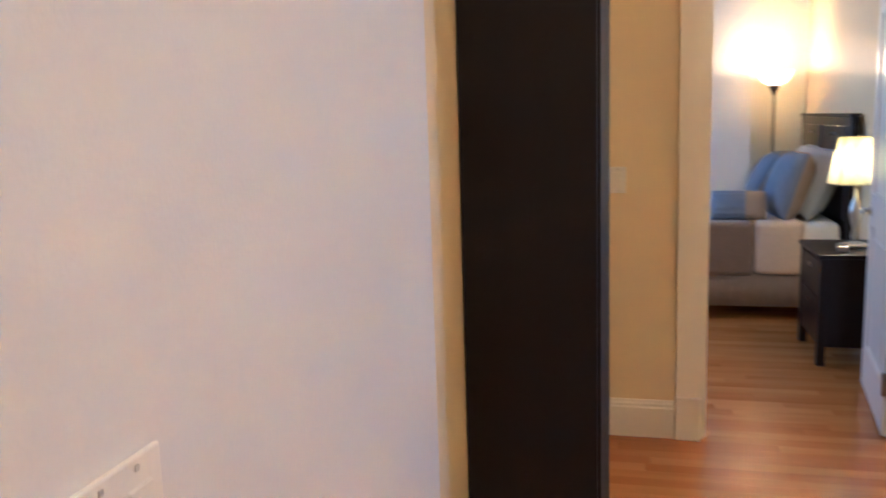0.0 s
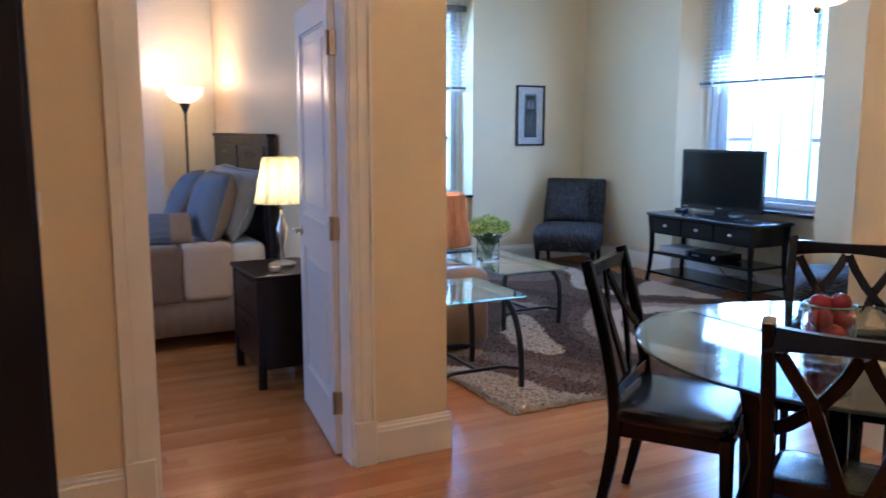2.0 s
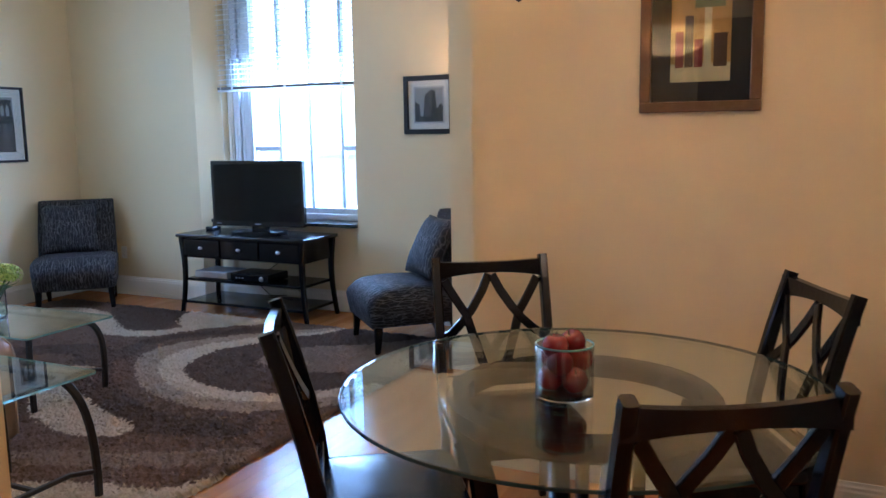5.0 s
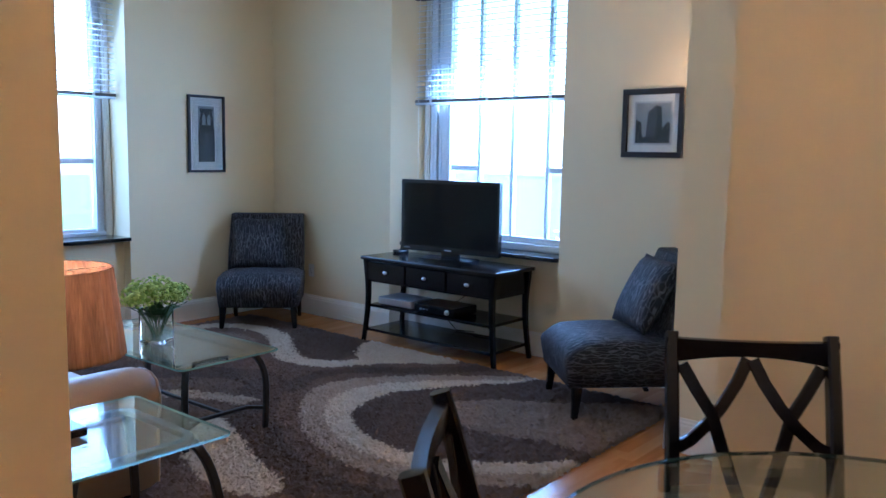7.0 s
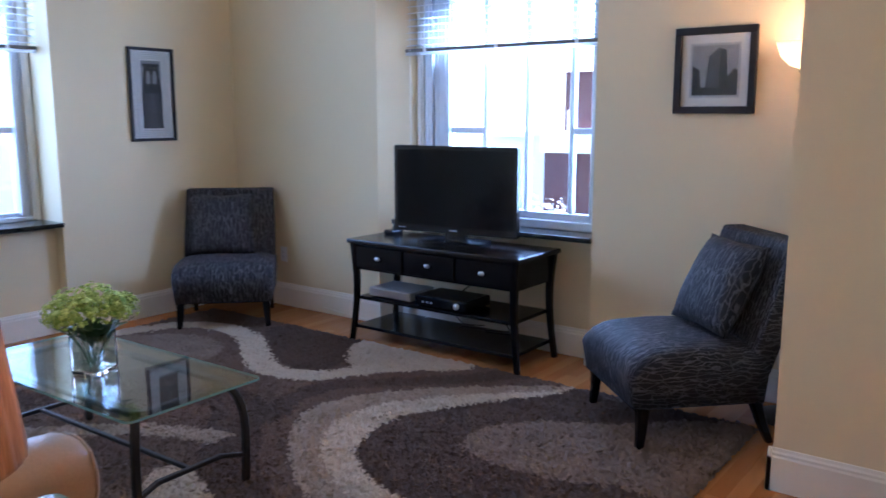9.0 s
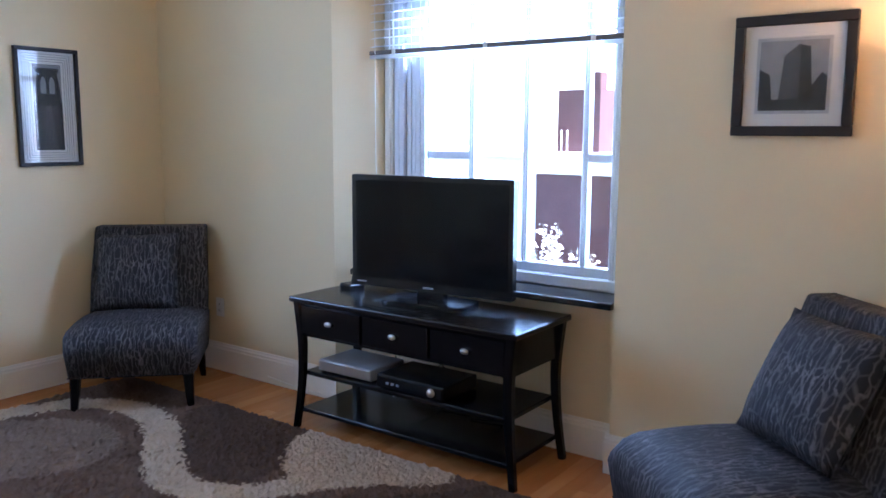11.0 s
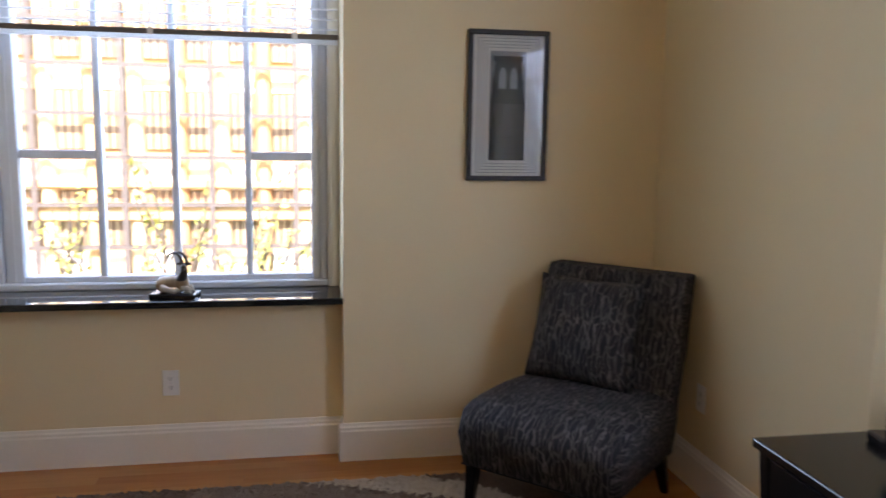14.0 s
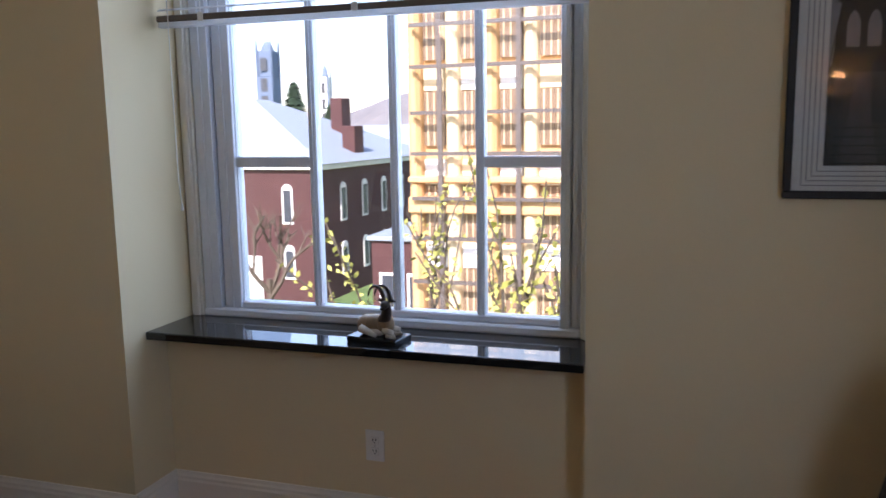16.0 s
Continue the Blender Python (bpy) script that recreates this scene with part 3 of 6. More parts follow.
    return tagged(new("shag_rug", me), "thick shag rug with brown, taupe and cream swirls", "rug")


shag_rug()


# ---- television stand ----
def tv_stand():
    t = thing("tv_stand", "espresso wooden console table with three drawers and two open shelves", "tv stand", pose(5.84, 5.93, 0, 0, 0, 0))
    L, D = 1.28, 0.46
    part("top", cube(-D / 2 - 0.012, D / 2 + 0.012, -L / 2 - 0.012, L / 2 + 0.012, 0.645, 0.672, 0.006, 2), GLOSSTOP, t)
    part("apron", cube(-D / 2 + 0.02, D / 2 - 0.02, -L / 2 + 0.03, L / 2 - 0.03, 0.475, 0.645, 0.003), ESPRESSO, t)
    for i in range(3):
        y = (1 - i) * 0.395
        d = part("drawer", cube(-D / 2 + 0.006, -D / 2 + 0.0195, y - 0.19, y + 0.19, 0.49, 0.632, 0.004), ESPRESSO, t)
        bm = bmesh.new()
        lathe(bm, [(0.0, 0.022), (0.012, 0.020), (0.017, 0.012), (0.012, 0.004), (0.006, 0.0)], 14)
        for v in bm.verts:
            v.co = Vector((-D / 2 + 0.006 - v.co.z, y + v.co.x * 1.35, 0.562 + v.co.y * 0.8))
        part("knob", bm, STEEL, d, "oval brushed steel knob", True)
    for sx in (-1, 1):
        for sy in (-1, 1):
            top, bend = Vector((sx * (D / 2 - 0.022), sy * (L / 2 - 0.026), 0.645)), Vector((sx * (D / 2 - 0.04), sy * (L / 2 - 0.055), 0.30))
            foot = Vector((sx * (D / 2 - 0.012), sy * (L / 2 - 0.005), 0.0))
            pts = bezier(top, top + Vector((0, -sy * 0.02, -0.18)), bend + Vector((0, 0, 0.05)), foot, 10)
            part("leg", sweep(bmesh.new(), pts, rect(0.048, 0.048), (1, 0, 0), [1 - 0.03 * i for i in range(11)]), ESPRESSO, t)
    part("shelf", cube(-D / 2 + 0.03, D / 2 - 0.03, -L / 2 + 0.05, L / 2 - 0.05, 0.275, 0.297, 0.004), ESPRESSO, t)
    part("shelf", cube(-D / 2 + 0.015, D / 2 - 0.015, -L / 2 + 0.035, L / 2 - 0.035, 0.085, 0.107, 0.004), ESPRESSO, t)
    return t


tv_stand()


def television():
    a, b = Vector((5.81, 6.36)), Vector((5.90, 5.49))
    c = (a + b) / 2
    t = thing("television", "black flat-screen television on a swivel foot, switched off", "television",
              pose(c.x + 0.03, c.y, 0.672, 0, 0, math.degrees(math.atan2(b.y - a.y, b.x - a.x))))
    w, z0, z1 = (b - a).length, 0.055, 0.600
    bm = bmesh.new()
    prism(bm, round_rect(w, z1 - z0, 0.010, 3), -0.018, 0.022, "y")
    for v in bm.verts:
        v.co.z += (z0 + z1) / 2
    box(bm, -w * 0.36, w * 0.36, 0.022, 0.065, z0 + 0.06, z1 - 0.10, 0.012, 2)
    part("housing", bm, BLACKPLASTIC, t)
    part("screen", cube(-w / 2 + 0.026, w / 2 - 0.026, -0.0205, -0.0185, z0 + 0.045, z1 - 0.026), SCREEN, t, "dark glossy screen")
    part("maker_mark", cube(-0.028, 0.028, -0.0206, -0.0185, z0 + 0.016, z0 + 0.024), GREYPLASTIC, t, "small grey mark under the screen")
    part("side_mark", cube(-w / 2 + 0.03, -w / 2 + 0.085, -0.0206, -0.0185, z0 + 0.018, z0 + 0.024), GREYPLASTIC, t)
    part("neck", cube(-0.075, 0.075, 0.0, 0.045, 0.01, z0 + 0.04, 0.008, 2), BLACKPLASTIC, t)
    bm = bmesh.new()
    prism(bm, round_rect(0.44, 0.23, 0.05, 5), 0.0, 0.016, "z")
    part("foot", bm, BLACKPLASTIC, t, "glossy black foot")
    return t


television()


def set_top_box():
    t = thing("cable_box", "silver and black cable box on the stand's shelf", "cable box", pose(5.80, 6.28, 0.297, 0, 0, 0))
    part("body", cube(-0.13, 0.12, -0.17, 0.17, 0.006, 0.062, 0.004), GREYPLASTIC, t)
    part("front_panel", cube(-0.136, -0.1305, -0.168, 0.168, 0.010, 0.058, 0.002), STEEL, t)
    t = thing("media_player", "black media player with a round dial on the shelf", "media player", pose(5.78, 5.86, 0.297, 0, 0, 0))
    part("body", cube(-0.14, 0.13, -0.19, 0.19, 0.006, 0.068, 0.004), BLACKPLASTIC, t)
    part("front_panel", cube(-0.146, -0.1405, -0.185, 0.185, 0.012, 0.062, 0.002), SCREEN, t)
    bm = lathe(bmesh.new(), [(0.0, 0.012), (0.018, 0.010), (0.02, 0)], 16)
    for v in bm.verts:
        v.co = Vector((-0.146 - v.co.z, -0.13 + v.co.x, 0.037 + v.co.y))
    part("dial", bm, STEEL, t, "round silver dial", True)
    for y in (0.06, 0.09, 0.12):
        part("button", cube(-0.150, -0.146, y - 0.008, y + 0.008, 0.030, 0.040, 0.001), GREYPLASTIC, t)
    t = thing("cordless_phone", "black cordless phone in its cradle on the stand", "phone", pose(5.94, 6.47, 0.672, 0, 0, -100))
    part("cradle", cube(-0.045, 0.045, -0.05, 0.05, 0, 0.03, 0.008, 2), BLACKPLASTIC, t)
    bm = cube(-0.024, 0.024, -0.012, 0.014, 0.02, 0.165, 0.009, 2, pose(0, 0.01, 0, -14, 0, 0))
    part("handset", bm, BLACKPLASTIC, t)
    part("display", cube(-0.016, 0.016, -0.0155, -0.0125, 0.105, 0.135, 0, 1, pose(0, 0.01, 0, -14, 0, 0)), GREYPLASTIC, t)
    for k, pts in enumerate(([(5.96, 6.2, 0.35), (6.03, 6.1, 0.22), (6.02, 5.95, 0.115), (6.05, 5.8, 0.12)],
                             [(5.95, 5.9, 0.36), (6.04, 5.8, 0.25), (6.03, 5.6, 0.118), (5.98, 5.75, 0.112)],
                             [(6.05, 5.9, 0.66), (6.11, 5.85, 0.55), (6.10, 5.9, 0.40), (6.04, 6.0, 0.30)],
                             [(6.02, 6.25, 0.115), (6.10, 6.5, 0.05), (6.02, 6.75, 0.012), (6.00, 7.2, 0.05)])):
        line = smooth_line([p[:2] for p in pts], 6)
        hs = np.interp(np.linspace(0, 1, len(line)), np.linspace(0, 1, len(pts)), [p[2] for p in pts])
        bm = sweep(bmesh.new(), [(x, y, h) for (x, y), h in zip(line, hs)], disc(0.0035, 6))
        tagged(part("cable", bm, BLACKPLASTIC if k < 3 else WHITEPLASTIC, None, "thin loose cable hanging behind the television stand", True), category="cable")


set_top_box()


# ---- slipper chairs ----
def chair_fabric(name, stretch, bands):
    m = mat(name, (0.013, 0.0125, 0.016), 0.7, bump=0.25, bscale=260, var=0.25, scale=14, var2=0.15, spec=0.3)
    n, l = m.node_tree.nodes, m.node_tree.links
    p = n["Principled BSDF"]
    hsv = [k for k in n if k.bl_idname == "ShaderNodeHueSaturation"][0]
    co, mp, wob = n.new("ShaderNodeTexCoord"), n.new("ShaderNodeMapping"), n.new("ShaderNodeTexNoise")
    wave, vor, thin, twig, mx, mixc = (n.new("ShaderNode" + k) for k in ("TexWave", "TexVoronoi", "ValToRGB", "ValToRGB", "Math", "Mix"))
    mp.inputs["Scale"].default_value = stretch
    l.new(co.outputs["Object"], mp.inputs[0])
    wave.wave_type, wave.bands_direction = 'BANDS', bands
    wave.inputs["Scale"].default_value, wave.inputs["Distortion"].default_value = 13.0, 10.0
    wave.inputs["Detail"].default_value, wave.inputs["Detail Scale"].default_value = 3.0, 2.2
    l.new(mp.outputs[0], wave.inputs[0])
    wob.inputs["Scale"].default_value = 9
    vor.feature = 'DISTANCE_TO_EDGE'
    vor.inputs["Scale"].default_value = 38
    l.new(mp.outputs[0], vor.inputs[0])
    l.new(co.outputs["Object"], wob.inputs[0])
    thin.color_ramp.elements[0].position, thin.color_ramp.elements[1].position = 0.80, 0.99
    twig.color_ramp.elements[0].position, twig.color_ramp.elements[1].position = 0.02, 0.07
    twig.color_ramp.elements[0].color, twig.color_ramp.elements[1].color = (0.6, 0.6, 0.6, 1), (0, 0, 0, 1)
    l.new(wave.outputs["Fac"], thin.inputs[0])
    l.new(vor.outputs["Distance"], twig.inputs[0])
    mx.operation = 'MAXIMUM'
    l.new(thin.outputs[0], mx.inputs[0])
    l.new(twig.outputs[0], mx.inputs[1])
    fade = n.new("ShaderNodeMath")
    fade.operation = 'MULTIPLY'
    l.new(mx.outputs[0], fade.inputs[0])
    l.new(wob.outputs[0], fade.inputs[1])
    mixc.data_type = 'RGBA'
    mixc.inputs["B"].default_value = (0.19, 0.172, 0.168, 1)
    l.new(fade.outputs[0], mixc.inputs["Factor"])
    l.new(hsv.outputs[0], mixc.inputs["A"])
    l.new(mixc.outputs["Result"], p.inputs["Base Color"])
    return m


FABRIC = chair_fabric("branch_pattern_fabric", (1.0, 0.35, 0.35), 'X')
FABRICSIDE = chair_fabric("branch_pattern_fabric_sideways", (0.35, 0.35, 1.0), 'Z')


def side_cloth(ob):
    """On the flanks the branches of the cloth run level."""
    for f in ob.data.polygons:
        f.material_index = int(abs(f.normal.x) > 0.75)
    return ob


def slipper_chair(m, label, pillow):
    """Armless chair; local +y is the way it faces, x across."""
    t = thing("slipper_chair", label, "chair", m, "patterned slipper chairs")
    # seat: a domed block that overhangs the legs
    bm = bmesh.new()
    nx, ny = 12, 12
    rows = []
    for j in range(ny + 1):
        v = j / ny
        y = -0.26 + 0.62 * v
        top = 0.455 + 0.018 * math.sin(math.pi * min(1, v * 1.05)) - 0.05 * max(0, (v - 0.80) / 0.2) ** 2
        row = []
        for i in range(nx + 1):
            u = 2 * i / nx - 1
            row.append(bm.verts.new((u * (0.335 - 0.02 * (v > 0.97)), y, top - 0.035 * abs(u) ** 6)))
        rows.append(row)
    for j in range(ny):
        for i in range(nx):
            bm.faces.new((rows[j][i], rows[j][i + 1], rows[j + 1][i + 1], rows[j + 1][i]))
    rim = rows[0] + [r[-1] for r in rows[1:]] + rows[-1][-2::-1] + [r[0] for r in rows[-2:0:-1]]
    cx = [bm.verts.new((v.co.x * 1.0, v.co.y + 0.012 * (v.co.y > 0.3), 0.34)) for v in rim]
    low = [bm.verts.new((v.co.x * 0.965, v.co.y * 0.97, 0.205)) for v in rim]
    for i in range(len(rim)):
        j = (i + 1) % len(rim)
        bm.faces.new((rim[i], cx[i], cx[j], rim[j]))
        bm.faces.new((cx[i], low[i], low[j], cx[j]))
    bm.faces.new(low)
    side_cloth(part("seat", bm, [FABRIC, FABRICSIDE], t, "", True))
    part("seat_seam", cube(-0.315, 0.315, 0.335, 0.350, 0.199, 0.2045, 0.002), BLACKPLASTIC, t)
    # back: a leaning slab with rounded top
    bm = bmesh.new()
    prof = [(-0.330, 0.33), (-0.328, 0.60), (-0.318, 0.900), (-0.314, 0.909), (-0.304, 0.914), (0.304, 0.914), (0.314, 0.909), (0.318, 0.900), (0.328, 0.60), (0.330, 0.33)]
    front, back = [], []
    for x, z in prof:
        lean = -0.20 - 0.20 * (z - 0.33) / 0.58
        front.append(bm.verts.new((x, lean + 0.045, z)))
        back.append(bm.verts.new((x * 0.985, lean - 0.075, z)))
    bm.faces.new(front)
    bm.faces.new(back[::-1])
    for i in range(len(prof)):
        j = (i + 1) % len(prof)
        bm.faces.new((front[i], back[i], back[j], front[j]))
    bmesh.ops.bevel(bm, geom=bm.edges[:], offset=0.014, segments=2, affect='EDGES', profile=0.5)
    side_cloth(part("backrest", bm, [FABRIC, FABRICSIDE], t, "", True))
    for sx in (-1, 1):
        part("leg", sweep(bmesh.new(), [(sx * 0.285, 0.30, 0.215), (sx * 0.290, 0.305, 0.10), (sx * 0.297, 0.315, 0.0)], rect(0.052, 0.052), (0, 1, 0), [1.1, 0.85, 0.62]), ESPRESSO, t)
        part("leg", sweep(bmesh.new(), [(sx * 0.275, -0.23, 0.215), (sx * 0.278, -0.27, 0.10), (sx * 0.28, -0.315, 0.0)], rect(0.05, 0.05), (0, 1, 0), [1.1, 0.85, 0.62]), ESPRESSO, t)
    px, pz, tilt, turn = pillow
    c = tagged(part("throw_pillow", cushion(bmesh.new(), 0.47, 0.45, 0.15, 12, 0.5), FABRIC, None, "square throw pillow in the chair's branch fabric leaning on its back", True), category="pillow")
    c.matrix_world = m @ pose(px, -0.165, 0.465 + pz, 90 + tilt, 0, turn)
    return t


slipper_chair(pose(5.475, 7.635, 0, 0, 0, 135), "low armless chair in dark branch-patterned fabric in the room's corner", (0.05, 0.21, 19, 0))
slipper_chair(pose(5.455, 4.30, 0.0, 0, 0, 46), "low armless chair in dark branch-patterned fabric with a leaning pillow", (-0.02, 0.22, 27, 4))


# ---- glass tables ----
def glass_table(name, label, category, m, w, l, h, foot_out):
    t = thing(name, label, category, m)
    bm = bmesh.new()
    prism(bm, round_rect(w, l, 0.03, 4), h - 0.010, h, "z")
    g = part("glass_top", bm, TABLEGLASS, t, "clear glass top with green edge")
    bm = bmesh.new()
    for a, b in zip(round_rect(w + 0.002, l + 0.002, 0.03, 4), round_rect(w + 0.002, l + 0.002, 0.03, 4)[1:] + round_rect(w + 0.002, l + 0.002, 0.03, 4)[:1]):
        vs = [bm.verts.new((*a, h - 0.0095)), bm.verts.new((*b, h - 0.0095)), bm.verts.new((*b, h - 0.0005)), bm.verts.new((*a, h - 0.0005))]
        bm.faces.new(vs)
    part("glass_edge", bm, GLASSEDGE, g, "bevelled green glass edge")
    fw, fl = w / 2 - 0.085, l / 2 - 0.085
    ring = [(x, y, h - 0.021) for x, y in round_rect(fw * 2, fl * 2, 0.06, 5)]
    part("top_frame", sweep(bmesh.new(), ring, rect(0.034, 0.020), (0, 0, 1), None, True), IRON, t, "dark bronze frame under the glass")
    for sx in (-1, 1):
        for sy in (-1, 1):
            a = (sx * fw * 0.95, sy * fl * 0.97, h - 0.03)
            f = (sx * (w / 2 - foot_out), sy * (l / 2 - foot_out), 0.0)
            pts = bezier(a, (sx * (fw + 0.045), sy * (fl + 0.05), h * 0.80), (f[0] + sx * 0.005, f[1] + sy * 0.005, h * 0.45), f, 10)
            part("leg", sweep(bmesh.new(), pts, rect(0.030, 0.024), (0, 1, 0)), IRON, t)
    lx, ly = w / 2 - foot_out - 0.005, l / 2 - foot_out - 0.005
    for sy in (-1, 1):
        pts = [(-lx, sy * ly, 0.105), (-lx * 0.6, sy * (ly - 0.02), 0.125), (lx * 0.6, sy * (ly - 0.02), 0.125), (lx, sy * ly, 0.105)]
        part("stretcher", sweep(bmesh.new(), pts, rect(0.022, 0.018)), IRON, t)
    part("stretcher", sweep(bmesh.new(), [(0, -ly + 0.02, 0.125), (0, ly - 0.02, 0.125)], rect(0.020, 0.016)), IRON, t)
    return t


glass_table("coffee_table", "rectangular glass coffee table on curved dark metal legs", "coffee table", pose(3.535, 5.985, 0.028, 0, 0, 1), 0.59, 1.22, 0.42, 0.055)
glass_table("end_table", "square glass end table on curved dark metal legs", "end table", pose(2.45, 4.555, 0.028, 0, 0, 0), 0.58, 0.61, 0.525, 0.025)


def flower_vase():
    t = thing("flower_vase", "clear square glass vase of pale green hydrangeas on the coffee table", "vase", pose(3.50, 5.99, 0.448, 0, 0, 25))
    bm = bmesh.new()
    prism(bm, round_rect(0.132, 0.132, 0.010, 3), 0, 0.012, "z")
    part("base", bm, CLEAR, t, "thick clear glass foot")
    bm = bmesh.new()
    outer, inner = round_rect(0.132, 0.132, 0.010, 3), round_rect(0.118, 0.118, 0.008, 3)
    rings = [[bm.verts.new((*p, z)) for p in prof] for prof, z in ((outer, 0.012), (outer, 0.155), (inner, 0.155), (inner, 0.0125))]
    for a, b in zip(rings, rings[1:]):
        for i in range(len(a)):
            j = (i + 1) % len(a)
            bm.faces.new((a[i], a[j], b[j], b[i]))
    part("glass_body", bm, CLEAR, t)
    bm = bmesh.new()
    prism(bm, round_rect(0.117, 0.117, 0.008, 3), 0.0128, 0.09, "z")
    part("water", bm, thin_glass("water", (0.90, 0.95, 0.93)), t)
    rng = random.Random(3)
    stem, leafm = mat("green_stem", (0.08, 0.13, 0.03), 0.6, bump=0.1), mat("dark_leaf", (0.05, 0.11, 0.03), 0.5, var=0.3, scale=30)
    petal = mat("pale_green_petal", (0.50, 0.60, 0.16), 0.6, var=0.35, scale=18, var2=0.2, bump=0.1)
    n, l = petal.node_tree.nodes, petal.node_tree.links
    geo, mx = n.new("ShaderNodeNewGeometry"), n.new("ShaderNodeMix")
    mx.data_type = 'RGBA'
    mx.inputs["A"].default_value, mx.inputs["B"].default_value = (0.20, 0.33, 0.025, 1), (0.70, 0.78, 0.15, 1)
    l.new(geo.outputs["Random Per Island"], mx.inputs["Factor"])
    l.new(mx.outputs["Result"], n["Principled BSDF"].inputs["Base Color"])
    heads = [(0.0, 0.0, 0.262, 0.082), (0.10, 0.025, 0.225, 0.075), (-0.10, -0.02, 0.225, 0.075), (0.012, 0.105, 0.225, 0.072), (-0.012, -0.105, 0.22, 0.074),
             (0.095, -0.082, 0.20, 0.062), (-0.09, 0.082, 0.205, 0.062), (0.15, -0.025, 0.19, 0.055), (-0.15, 0.012, 0.19, 0.055)]
    for x, y, z, r in heads:
        z = 0.235 + 0.55 * (z - 0.19)
        part("stem", sweep(bmesh.new(), bezier((x * 0.15, y * 0.15, 0.016), (x * 0.2, y * 0.2, 0.08), (x * 0.6, y * 0.6, 0.14), (x, y, z - r * 0.3), 6), disc(0.0035, 6)), stem, t)
        bm = bmesh.new()
        for k in range(120):
            a, c = rng.uniform(0, 2 * math.pi), rng.uniform(-0.45, 1)
            s = math.sqrt(1 - c * c)
            d = Vector((s * math.cos(a), s * math.sin(a), c))
            p = Vector((x, y, z)) + d * r * rng.uniform(0.82, 1.08)
            q = d.to_track_quat("Z", "Y").to_matrix()
            tw = rng.uniform(0, 6)
            centre = bm.verts.new(p + d * 0.002)
            ring = []
            for i in range(8):
                rr = 0.0125 if i % 2 == 0 else 0.0065
                ang = tw + i * math.pi / 4
                ring.append(bm.verts.new(p + q @ Vector((rr * math.cos(ang), rr * math.sin(ang), rng.uniform(-0.004, 0.003)))))
            for i in range(8):
                bm.faces.new((centre, ring[i], ring[(i + 1) % 8]))
        part("flower_head", bm, petal, t, "pale green hydrangea head")
    for k in range(22):
        a = k * 0.83
        bm = bmesh.new()
        base, tip = Vector((0.04 * math.cos(a), 0.04 * math.sin(a), 0.10 + 0.05 * (k % 3) / 2)), Vector(((0.055 + 0.035 * (k % 4)) * math.cos(a), (0.055 + 0.035 * (k % 4)) * math.sin(a), 0.185 + 0.02 * math.sin(3 * a)))
        side = Vector((-math.sin(a), math.cos(a), 0)) * 0.028
        mid = (base + tip) / 2 + Vector((0, 0, 0.022))
        vs = [bm.verts.new(v) for v in (base, mid - side, tip, mid + side, mid - Vector((0, 0, 0.006)))]
        for i in range(4):
            bm.faces.new((vs[i], vs[(i + 1) % 4], vs[4]))
        part("leaf", bm, leafm, t)
    for k in range(7):
        a = 2.2 + k * 0.5
        p1 = Vector((0.16 * math.cos(a), 0.16 * math.sin(a), 0.24 + 0.03 * math.sin(5 * k)))
        part("grass_blade", sweep(bmesh.new(), bezier((0, 0, 0.14), (0.03 * math.cos(a), 0.03 * math.sin(a), 0.2), p1 * 0.8, p1, 5), disc(0.0014, 4)), stem, t)


flower_vase()


# ---- lamps ----
def pleated_shade(t, z0, z1, r0, r1, material, folds=46):
    bm = bmesh.new()
    n = folds * 4
    rings = []
    for k in range(5):
        f = k / 4
        r, z = r0 + (r1 - r0) * f, z0 + (z1 - z0) * f
        rings.append([bm.verts.new(((r + 0.0055 * math.sin(2 * math.pi * i / 4 + 1.3 * math.sin(i * 0.9))) * math.cos(2 * math.pi * i / n),
                                    (r + 0.0055 * math.sin(2 * math.pi * i / 4 + 1.3 * math.sin(i * 0.9))) * math.sin(2 * math.pi * i / n), z)) for i in range(n)])
    for a, b in zip(rings, rings[1:]):
        for i in range(n):
            j = (i + 1) % n
            bm.faces.new((a[i], a[j], b[j], b[i]))
    return part("shade", bm, material, t, "", True)


def shade_cloth(name, colour, through_light):
    m = lets_light(mat(name, colour, 0.8, bump=0.3, bscale=60, stretch=(3, 3, 0.08), var=0.95, scale=11, var2=0.5), colour, through_light)
    n = m.node_tree.nodes
    m.node_tree.links.new(n["Hue/Saturation/Value"].outputs[0], n["Translucent BSDF"].inputs[0])
    return m


PLEAT = shade_cloth("copper_pleated_silk", (0.21, 0.105, 0.045), 0.15)
LINEN = shade_cloth("cream_linen_shade", (0.80, 0.60, 0.30), 0.55)


